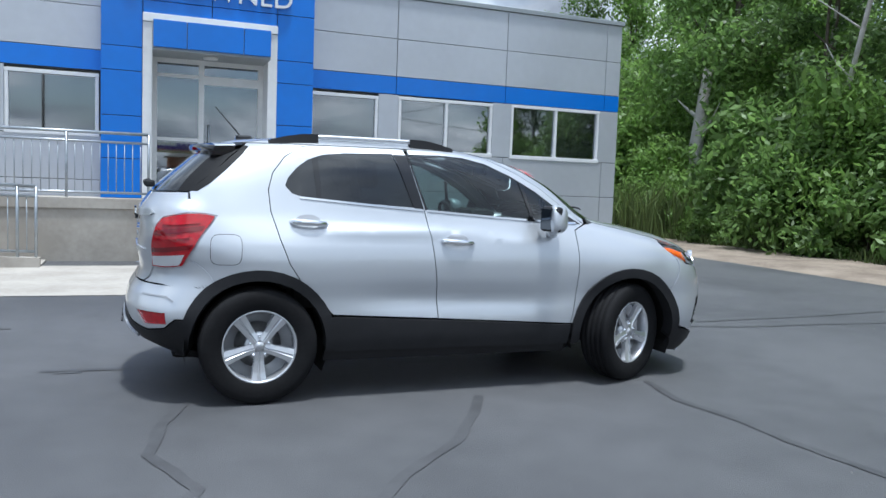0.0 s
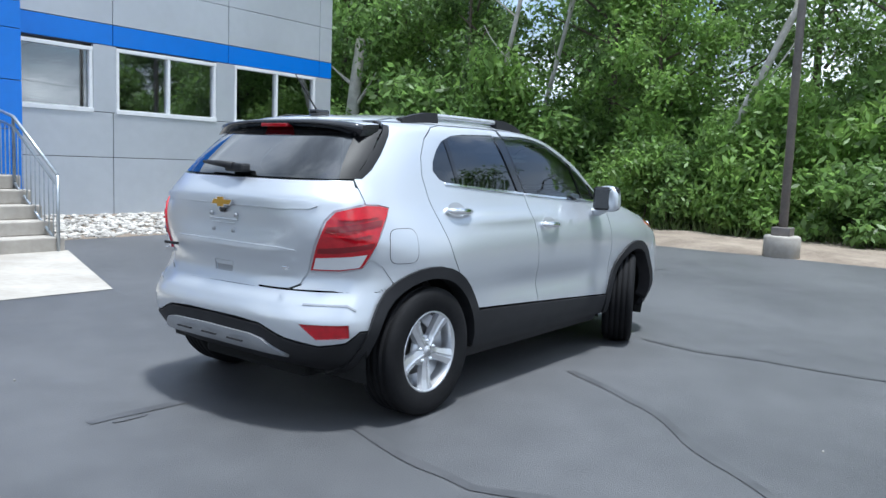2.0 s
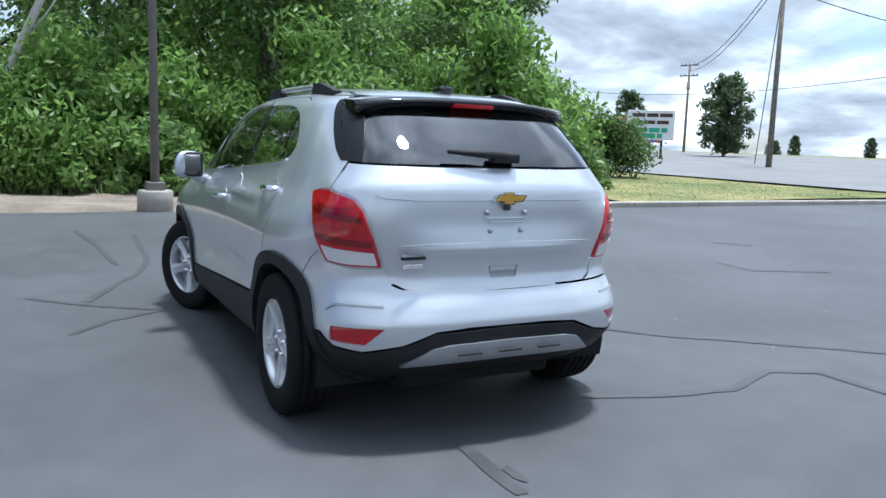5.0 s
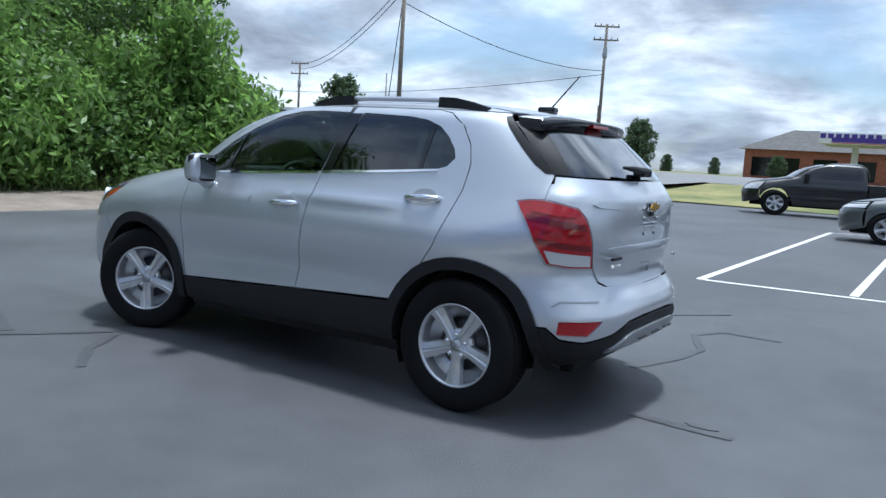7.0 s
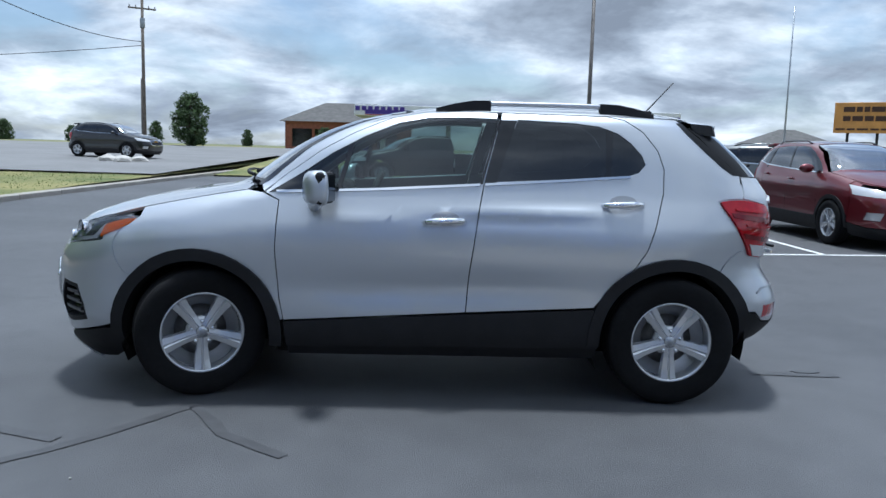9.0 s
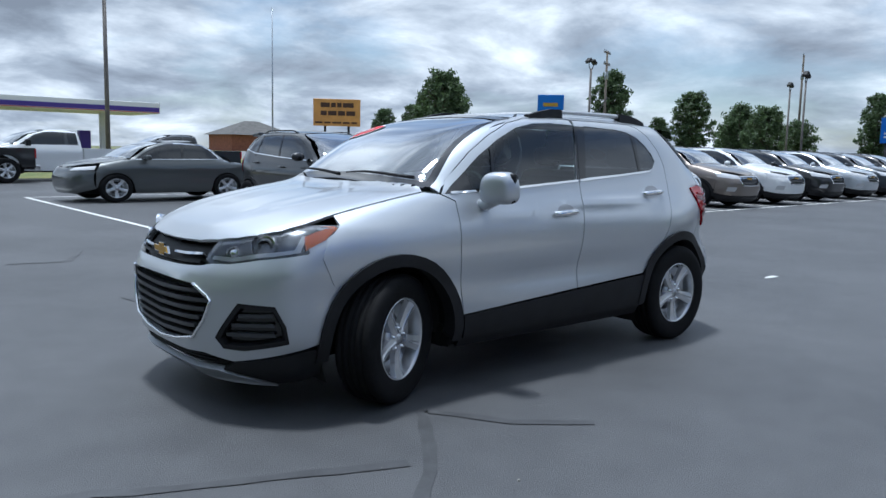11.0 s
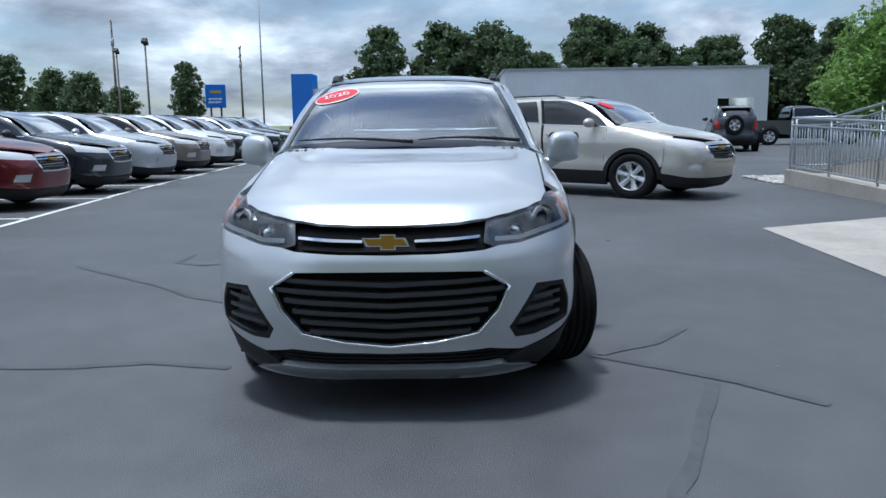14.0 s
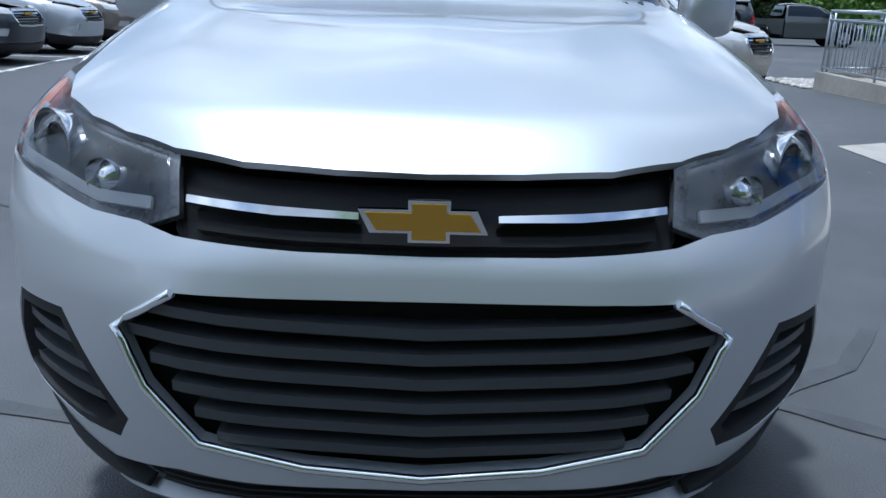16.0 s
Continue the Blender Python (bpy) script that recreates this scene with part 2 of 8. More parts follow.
def part(name, bm, material, parent=None, label="", smooth=False):
    return link_mesh(name, bm, material, parent, label, smooth)


def thing(name, label, category, at=None, group="", kind=""):
    ob = new(name)
    if at is not None:
        ob.matrix_world = at
    return tagged(ob, label, category, group, kind)


def raw(name, verts, faces, material, parent=None, label="", smooth=False):
    me = bpy.data.meshes.new(name)
    me.from_pydata(verts, [], faces)
    if smooth:
        me.polygons.foreach_set("use_smooth", [True] * len(me.polygons))
    for m in material if isinstance(material, (list, tuple)) else (material,):
        me.materials.append(m)
    ob = new(name, me)
    if parent:
        ob.parent = parent
    return tagged(ob, label)


def add_box(bm, x0, x1, y0, y1, z0, z1, bevel=0.0):
    r = bmesh.ops.create_cube(bm, size=1, matrix=Matrix.Translation(((x0 + x1) / 2, (y0 + y1) / 2, (z0 + z1) / 2)) @ Matrix.Diagonal((x1 - x0, y1 - y0, z1 - z0, 1)))
    if bevel:
        es = list({e for v in r["verts"] for e in v.link_edges})
        bmesh.ops.bevel(bm, geom=es, offset=bevel, segments=2, affect="EDGES", profile=0.5)
    return bm


def box(x0, x1, y0, y1, z0, z1, bevel=0.0):
    return add_box(bmesh.new(), x0, x1, y0, y1, z0, z1, bevel)


def add_tube(bm, pts, rad, seg=8, cap=True):
    """A round bar along points; rad is one radius or one for each point."""
    pts = [Vector(p) for p in pts]
    rads = rad if isinstance(rad, (list, tuple)) else [rad] * len(pts)
    rings = []
    for i, p in enumerate(pts):
        d = (pts[min(i + 1, len(pts) - 1)] - pts[max(i - 1, 0)]).normalized()
        a = d.cross(Vector((0, 0, 1)) if abs(d.z) < 0.9 else Vector((1, 0, 0))).normalized()
        b = d.cross(a)
        rings.append([bm.verts.new(p + rads[i] * (a * math.cos(k * math.tau / seg) + b * math.sin(k * math.tau / seg))) for k in range(seg)])
    for r0, r1 in zip(rings, rings[1:]):
        for k in range(seg):
            bm.faces.new((r0[k], r0[(k + 1) % seg], r1[(k + 1) % seg], r1[k])).smooth = True
    if cap:
        bm.faces.new(rings[0][::-1])
        bm.faces.new(rings[-1])
    bmesh.ops.recalc_face_normals(bm, faces=bm.faces[:])
    return bm


def tube(pts, rad, seg=8):
    return add_tube(bmesh.new(), pts, rad, seg)


def prism(poly, z0, z1):
    """An upright prism on an outline of (x, y)."""
    bm = bmesh.new()
    lo = [bm.verts.new((x, y, z0)) for x, y in poly]
    hi = [bm.verts.new((x, y, z1)) for x, y in poly]
    bm.faces.new(lo[::-1]), bm.faces.new(hi)
    for i in range(len(poly)):
        j = (i + 1) % len(poly)
        bm.faces.new((lo[i], lo[j], hi[j], hi[i]))
    bmesh.ops.recalc_face_normals(bm, faces=bm.faces[:])
    return bm


def moved(bm, m):
    bmesh.ops.transform(bm, matrix=m, verts=bm.verts[:])
    return bm


def lathe(profile, seg=40):
    """Turns (radius, y) round the y axis."""
    bm = bmesh.new()
    rings = [[bm.verts.new((r * math.cos(k * math.tau / seg), y, r * math.sin(k * math.tau / seg))) for k in range(seg)] for r, y in profile]
    for a, b in zip(rings, rings[1:]):
        for k in range(seg):
            bm.faces.new((a[k], a[(k + 1) % seg], b[(k + 1) % seg], b[k])).smooth = True
    bmesh.ops.remove_doubles(bm, verts=bm.verts[:], dist=1e-5)
    bmesh.ops.recalc_face_normals(bm, faces=bm.faces[:])
    return bm


def words(name, text, size, depth, material, m, parent=None, label=""):
    cu = bpy.data.curves.new(name, "FONT")
    cu.body, cu.size, cu.extrude, cu.align_x, cu.align_y = text, size, depth, "CENTER", "CENTER"
    tmp = bpy.data.objects.new(name, cu)
    me = bpy.data.meshes.new_from_object(tmp)
    bpy.data.objects.remove(tmp)
    me.materials.clear()
    me.materials.append(material)
    ob = new(name, me)
    if parent:
        ob.parent = parent
    ob.matrix_local = m
    return tagged(ob, label)


# ---- car bodies ----
def smooth_curve(*keys):
    """A smooth monotone curve through (z, value) keys."""
    xs, ys = np.array([k[0] for k in keys], float), np.array([k[1] for k in keys], float)
    h, d = np.diff(xs), np.diff(ys) / np.diff(xs)
    m = np.zeros(len(xs))
    m[0], m[-1] = d[0], d[-1]
    for i in range(1, len(xs) - 1):
        if d[i - 1] * d[i] > 0:
            w1, w2 = 2 * h[i] + h[i - 1], h[i] + 2 * h[i - 1]
            m[i] = (w1 + w2) / (w1 / d[i - 1] + w2 / d[i])

    def f(x):
        x = np.clip(np.asarray(x, float), xs[0], xs[-1])
        i = np.clip(np.searchsorted(xs, x) - 1, 0, len(xs) - 2)
        t = (x - xs[i]) / h[i]
        return (2 * t**3 - 3 * t**2 + 1) * ys[i] + (t**3 - 2 * t**2 + t) * h[i] * m[i] + (-2 * t**3 + 3 * t**2) * ys[i + 1] + (t**3 - t**2) * h[i] * m[i + 1]

    return f


class Shape:
    """A car's skin: at each height a rounded outline, front nose xf, tail xr, half width w."""

    def __init__(self, xf, xr, w, cf, cr, nf, nr, top, relief=None):
        self.xf, self.xr, self.w, self.cf, self.cr, self.nf, self.nr, self.top = xf, xr, w, cf, cr, nf, nr, top
        self.relief, self.warp = relief, None

    def Y(self, x, z):
        x, z = np.asarray(x, float), np.asarray(z, float)
        a, b = self.cf(z), self.cr(z)
        front = x > a
        u = np.where(front, (x - a) / np.maximum(self.xf(z) - a, 1e-3), np.where(x < b, (b - x) / np.maximum(b - self.xr(z), 1e-3), 0))
        n = np.where(front, self.nf(z), self.nr(z))
        return self.w(z) * np.maximum(1 - np.clip(u, 0, 1) ** n, 0) ** (1 / n)

    def X(self, y, z, front=True):
        y, z = np.abs(np.asarray(y, float)), np.asarray(z, float)
        n = self.nf(z) if front else self.nr(z)
        k = np.maximum(1 - np.clip(y / self.w(z), 0, 1) ** n, 0) ** (1 / n)
        return self.cf(z) + (self.xf(z) - self.cf(z)) * k if front else self.cr(z) + (self.xr(z) - self.cr(z)) * k

    def Z(self, x, y):
        x, y = np.asarray(x, float), np.abs(np.asarray(y, float))
        lo, hi = np.full(x.shape, 0.6), np.full(x.shape, self.top)
        for _ in range(40):
            mid = (lo + hi) / 2
            inside = (x < self.xf(mid)) & (x > self.xr(mid)) & (y < self.Y(x, mid))
            lo, hi = np.where(inside, mid, lo), np.where(inside, hi, mid)
        return lo

    def arc(self, s, z, front):
        """The point s metres along the outline at height z, from the middle of the front or back."""
        s, z = np.asarray(s, float), np.asarray(z, float)
        th = np.linspace(0, 1, 161)[:, None]
        n = (self.nf(z) if front else self.nr(z))[None]
        c, e = (self.cf(z), self.xf(z)) if front else (self.cr(z), self.xr(z))
        ang = th * math.pi / 2
        x = c + (e - c) * np.cos(ang) ** (2 / n)
        y = self.w(z) * np.sin(ang) ** (2 / n)
        ln = np.concatenate([np.zeros((1, len(z))), np.cumsum(np.hypot(np.diff(x, axis=0), np.diff(y, axis=0)), axis=0)])
        ox, oy = np.empty(len(z)), np.empty(len(z))
        for i in range(len(z)):
            q = abs(s[i])
            if q > ln[-1, i]:
                ox[i], oy[i] = c[i] - (q - ln[-1, i]) * (1 if front else -1), self.w(z[i])
            else:
                ox[i], oy[i] = np.interp(q, ln[:, i], x[:, i]), np.interp(q, ln[:, i], y[:, i])
        return ox, np.where(s < 0, -oy, oy)

    def to_s(self, kind, v, z, front):
        z1 = np.array([z], float)
        th = np.linspace(0, 1, 400)
        n = float((self.nf(z1) if front else self.nr(z1))[0])
        c, e = (float(self.cf(z1)[0]), float(self.xf(z1)[0])) if front else (float(self.cr(z1)[0]), float(self.xr(z1)[0]))
        x = c + (e - c) * np.cos(th * math.pi / 2) ** (2 / n)
        y = float(self.w(z1)[0]) * np.sin(th * math.pi / 2) ** (2 / n)
        ln = np.r_[0, np.cumsum(np.hypot(np.diff(x), np.diff(y)))]
        if kind == "y":
            return float(np.interp(v, y, ln))
        if (v < c) if front else (v > c):
            return float(ln[-1] + abs(c - v))
        return float(np.interp(-v if front else v, -x if front else x, ln))

    def place(self, chart, u, v):
        if chart == "side":
            P = np.stack([u, self.Y(u, v), v], 1)
        elif chart == "top":
            P = np.stack([u, v, self.Z(u, v)], 1)
        elif chart in ("fx", "rx"):
            P = np.stack([self.X(u, v, chart == "fx"), u, v], 1)
        else:
            x, y = self.arc(u, v, chart == "front")
            P = np.stack([x, y, v], 1)
        return P

    def put(self, chart, u, v, off):
        u, v = np.asarray(u, float), np.asarray(v, float)
        e = 0.004
        P = self.place(chart, u, v)
        A, B = self.place(chart, u + e, v) - self.place(chart, u - e, v), self.place(chart, u, v + e) - self.place(chart, u, v - e)
        n = np.cross(A, B)
        n /= np.maximum(np.linalg.norm(n, axis=1, keepdims=True), 1e-9)
        sign = np.sign((n * (P - np.array([0, 0, 0.75]))).sum(1))
        n *= np.where(sign == 0, 1, sign)[:, None]
        d = off + (self.relief(P) if self.relief else 0)
        P = P + n * np.reshape(d, (-1, 1))
        return self.warp(P) if self.warp else P


def inset(poly, gap):
    if not gap:
        return poly
    n = len(poly)
    area = sum(poly[i][0] * poly[(i + 1) % n][1] - poly[(i + 1) % n][0] * poly[i][1] for i in range(n))
    s = 1 if area > 0 else -1
    out = []
    for i in range(n):
        p, a, b = Vector(poly[i]), Vector(poly[i - 1]), Vector(poly[(i + 1) % n])
        d1, d2 = (p - a).normalized(), (b - p).normalized()
        n1, n2 = Vector((-d1.y, d1.x)) * s, Vector((-d2.y, d2.x)) * s
        m = n1 + n2
        m = m.normalized() / max(0.5, m.normalized().dot(n1)) if m.length > 1e-6 else n1
        out.append(tuple(p + m * gap))
    return out


def inside_poly(x, y, poly):
    hit = False
    for (x0, y0), (x1, y1) in zip(poly, poly[1:] + poly[:1]):
        if (y0 > y) != (y1 > y) and x < (x1 - x0) * (y - y0) / (y1 - y0) + x0:
            hit = not hit
    return hit


def skin(shape, chart, poly, off=0.0, lip=0.018, gap=0.0028, step=0.05, holes=(), flip=False):
    """A bmesh panel that lies on the skin, inside an outline in the chart's own two numbers, with its edges turned in."""
    poly = inset(poly, gap)
    bm = bmesh.new()
    layer = bm.verts.layers.float_vector.new("skin_normal")
    f = bm.faces.new([bm.verts.new((u, v, 0)) for u, v in poly])
    f.normal_update()
    if f.normal.z < 0:
        f.normal_flip()
    bmesh.ops.triangulate(bm, faces=bm.faces[:], ngon_method="EAR_CLIP")

    def cut(p, d, box2=None):
        faces = bm.faces[:]
        if box2:
            x0, x1, y0, y1 = box2
            faces = [g for g in faces if max(v.co.x for v in g.verts) > x0 and min(v.co.x for v in g.verts) < x1 and max(v.co.y for v in g.verts) > y0 and min(v.co.y for v in g.verts) < y1]
        geom = list({v for g in faces for v in g.verts}) + list({e for g in faces for e in g.edges}) + faces
        bmesh.ops.bisect_plane(bm, geom=geom, dist=1e-6, plane_co=(*p, 0), plane_no=(-d[1], d[0], 0))

    us, vs = [p[0] for p in poly], [p[1] for p in poly]
    for k in range(math.ceil(min(us) / step), math.floor(max(us) / step) + 1):
        cut((k * step, 0), (0, 1))
    for k in range(math.ceil(min(vs) / step), math.floor(max(vs) / step) + 1):
        cut((0, k * step), (1, 0))
    for hole in holes:
        hole = list(hole)
        for a, b in zip(hole, hole[1:] + hole[:1]):
            cut(a, (b[0] - a[0], b[1] - a[1]), (min(a[0], b[0]) - 1e-4, max(a[0], b[0]) + 1e-4, min(a[1], b[1]) - 1e-4, max(a[1], b[1]) + 1e-4))
        gone = [g for g in bm.faces if inside_poly(*g.calc_center_median()[:2], hole)]
        bmesh.ops.delete(bm, geom=gone, context="FACES")
    bm.verts.ensure_lookup_table()
    rim = [e for e in bm.edges if len(e.link_faces) == 1]
    uv = {v: (v.co.x, v.co.y) for v in bm.verts}
    made = bmesh.ops.extrude_edge_only(bm, edges=rim)["geom"]
    low = [g for g in made if isinstance(g, bmesh.types.BMVert)]
    lows = set(low)
    tops = [v for v in bm.verts if v not in lows]
    P = shape.put(chart, [uv[v][0] for v in tops], [uv[v][1] for v in tops], off)
    Q = shape.put(chart, [v.co.x for v in low], [v.co.y for v in low], off - lip)
    e = 0.003
    U, V = np.array([uv[v][0] for v in tops]), np.array([uv[v][1] for v in tops])
    A = shape.put(chart, U + e, V, off) - shape.put(chart, U - e, V, off)
    B = shape.put(chart, U, V + e, off) - shape.put(chart, U, V - e, off)
    nrm = np.cross(A, B)
    nrm /= np.maximum(np.linalg.norm(nrm, axis=1, keepdims=True), 1e-9)
    nrm *= np.where((nrm * (P - np.array([0, 0, 0.75]))).sum(1) < 0, -1, 1)[:, None]
    for f in bm.faces:
        f.smooth = True
    for v, p, q in zip(tops, P, nrm):
        v.co = p
        v[layer] = Vector(q)
    for v, p in zip(low, Q):
        v.co = p
    for e in bm.edges:
        if sum(v in lows for v in e.verts) == 0 and any(any(w in lows for w in g.verts) for g in e.link_faces):
            e.smooth = False
    bmesh.ops.recalc_face_normals(bm, faces=bm.faces[:])
    best = max((f for f in bm.faces if not any(v in lows for v in f.verts)), key=lambda f: f.calc_area(), default=None)
    if best and best.normal.dot(best.calc_center_median() - Vector((0, 0, 0.75))) < 0:
        bmesh.ops.reverse_faces(bm, faces=bm.faces[:])
    if flip:
        bmesh.ops.scale(bm, vec=(1, -1, 1), verts=bm.verts[:])
        bmesh.ops.reverse_faces(bm, faces=bm.faces[:])
        for v in bm.verts:
            v[layer] = Vector((v[layer].x, -v[layer].y, v[layer].z))
    return bm


class Panels:
    """Makes the panels of one car, both sides from one outline."""

    def __init__(self, shape, root):
        self.s, self.root = shape, root

    def pts(self, chart, half):
        if chart in ("front", "rear"):
            return [(self.s.to_s(p[0], p[1], p[2], chart == "front") if isinstance(p[0], str) else p[0], p[-1]) for p in half]
        return [tuple(p) for p in half]

    def mid(self, name, chart, half, material, holes=(), label="", parent=None, **kw):
        """A panel across the middle, from its left half, listed from the middle out and back to the middle."""
        flip = (lambda p: (-p[0], p[1])) if chart != "top" else (lambda p: (p[0], -p[1]))

        def full(h):
            h = self.pts(chart, h)
            mir = [flip(p) for p in h[::-1]]
            return h + [p for p in mir if abs(p[1] if chart == "top" else p[0]) > 1e-6]

        hs = []
        for kind, h in holes:
            if kind == "mid":
                hs.append(full(h))
            else:
                q = self.pts(chart, h)
                hs += [q, [flip(p) for p in q]]
        return part(name, skin(self.s, chart, full(half), holes=hs, **kw), material, parent or self.root, label)

    def pair(self, name, chart, poly, material, holes=(), label="", parent=None, **kw):
        out = []
        for k in (False, True):
            own = parent[k] if isinstance(parent, (list, tuple)) else parent
            out.append(part(name, skin(self.s, chart, self.pts(chart, poly), holes=[self.pts(chart, h) for h in holes], flip=k, **kw), material, own or self.root, label))
        return out


def arch(cx, cz, r, a0, a1, n=14):
    return [(cx + r * math.cos(radians(a0 + (a1 - a0) * i / n)), cz + r * math.sin(radians(a0 + (a1 - a0) * i / n))) for i in range(n + 1)]


def wheel(root, at, radius, rim, width, style="five", parked=False):
    """Tyre, alloy rim with spokes, hub cap, nuts and brake disc; its outer face looks along -y of at."""
    hub = part("wheel", lathe([(rim * 0.55, 0.02), (rim * 0.97, -0.02), (rim * 0.99, -width * 0.46), (rim * 0.955, -width * 0.47), (rim * 0.92, -width * 0.40), (rim * 0.90, -0.02)], 36), M["alloy"], root)
    hub.matrix_local = at
    h = width / 2
    prof = [(rim * 0.96, h * 0.8), (rim * 1.02, h * 0.98), (radius * 0.86, h * 1.06), (radius * 0.95, h * 0.98), (radius * 0.985, h * 0.86)]
    for g in (-0.55, -0.18, 0.18, 0.55)[::-1]:
        prof += [(radius, h * (g + 0.07)), (radius - 0.009, h * (g + 0.05)), (radius - 0.009, h * (g - 0.05)), (radius, h * (g - 0.07))]
    prof += [(radius * 0.985, -h * 0.86), (radius * 0.95, -h * 0.98), (radius * 0.86, -h * 1.06), (rim * 1.06, -h * 1.0), (rim * 0.985, -h * 0.92)]
    part("tyre", lathe(prof, 48), M["rubber"], hub)
    part("brake_disc", lathe([(0.03, -0.0), (rim * 0.62, -0.0), (rim * 0.62, 0.03), (0.03, 0.03)], 28), M["disc"], hub)
    # near-black disc: the shade behind the spokes, put into its colour
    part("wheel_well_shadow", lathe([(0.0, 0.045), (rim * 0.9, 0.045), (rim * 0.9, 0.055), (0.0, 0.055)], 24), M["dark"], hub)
    n = 6 if style == "six" else 5
    y0 = -width * 0.36
    for k in range(n):
        a = math.tau * (k + 0.25) / n
        bm = bmesh.new()
        rows = []
        for r, wd, y in ((rim * 0.14, 0.027, y0 + 0.0), (rim * 0.4, 0.029, y0 + 0.005), (rim * 0.7, 0.035, y0 - 0.002), (rim * 0.95, 0.044, y0 - 0.014)):
            wd *= rim / 0.203
            rows.append([bm.verts.new((r, y + dy, s * wd * kk)) for s, kk, dy in ((-1, 1.06, 0.03), (-1, 0.92, 0.002), (-1, 0.20, -0.004), (0, 0, 0.003), (1, 0.20, -0.004), (1, 0.92, 0.002), (1, 1.06, 0.03))])
        for p, q in zip(rows, rows[1:]):
            for i in range(6):
                bm.faces.new((p[i], q[i], q[i + 1], p[i + 1]))
        bmesh.ops.recalc_face_normals(bm, faces=bm.faces[:])
        if sum(f.normal.y for f in bm.faces) > 0:
            bmesh.ops.reverse_faces(bm, faces=bm.faces[:])
        part("spoke", moved(bm, Matrix.Rotation(a, 4, "Y")), M["alloy"], hub)
        if not parked:
            b2 = a + math.pi / n
            part("wheel_nut", moved(lathe([(0.0, -0.012), (0.009, -0.012), (0.011, 0.012)], 6), Matrix.Translation((0.057 * math.cos(b2), y0 + 0.004, -0.057 * math.sin(b2)))), M["chrome"], hub)
    part("hub", lathe([(0.0, y0 - 0.006), (rim * 0.12, y0 - 0.006), (rim * 0.145, y0 + 0.002), (rim * 0.16, y0 + 0.03), (rim * 0.36, y0 + 0.014), (rim * 0.38, y0 + 0.05)], 24), M["alloy"], hub)
    part("hub_cap", lathe([(0.0, y0 - 0.0085), (rim * 0.085, y0 - 0.0085), (rim * 0.09, y0 - 0.004)], 20), M["skid"], hub)
    return hub


def crossover_shape(relief=None):
    xf = smooth_curve((0.16, 2.08), (0.24, 2.17), (0.34, 2.21), (0.5, 2.235), (0.62, 2.24), (0.70, 2.225), (0.78, 2.185), (0.84, 2.15), (0.88, 2.11), (0.93, 2.04), (0.98, 1.90), (1.03, 1.70), (1.08, 1.45), (1.13, 1.17), (1.17, 1.08), (1.24, 0.99), (1.4, 0.74), (1.51, 0.47), (1.56, 0.24), (1.59, 0.05), (1.61, -0.14), (1.62, -0.3), (1.628, -0.52))
    xr = smooth_curve((0.16, -1.70), (0.27, -1.80), (0.36, -1.95), (0.45, -2.01), (0.55, -2.02), (0.62, -2.0), (0.70, -1.955), (0.76, -1.94), (0.92, -1.955), (1.05, -1.945), (1.15, -1.92), (1.23, -1.87), (1.40, -1.70), (1.5, -1.58), (1.56, -1.46), (1.59, -1.28), (1.61, -1.02), (1.62, -0.82), (1.628, -0.62))
    w = smooth_curve((0.16, 0.76), (0.26, 0.82), (0.38, 0.853), (0.50, 0.858), (0.62, 0.852), (0.74, 0.858), (0.84, 0.86), (0.92, 0.85), (1.0, 0.828), (1.06, 0.808), (1.12, 0.786), (1.2, 0.758), (1.35, 0.706), (1.45, 0.666), (1.52, 0.63), (1.56, 0.585), (1.59, 0.51), (1.61, 0.40), (1.62, 0.28), (1.628, 0.05))
    cf = smooth_curve((0.16, 0.55), (1.10, 0.55), (1.2, 0.2), (1.35, 0.0), (1.5, -0.3), (1.58, -0.48), (1.628, -0.58))
    cr = smooth_curve((0.16, -0.6), (1.58, -0.6), (1.628, -0.58))
    nf = smooth_curve((0.16, 4.2), (0.5, 4.7), (0.72, 4.6), (0.88, 4.1), (1.0, 3.7), (1.12, 3.6), (1.2, 4.4), (1.5, 4.6), (1.58, 3.6), (1.628, 2.6))
    nr = smooth_curve((0.16, 3.6), (0.5, 4.2), (0.8, 3.6), (1.08, 4.6), (1.3, 4.8), (1.5, 4.4), (1.628, 2.6))
    return Shape(xf, xr, w, cf, cr, nf, nr, 1.628, relief)


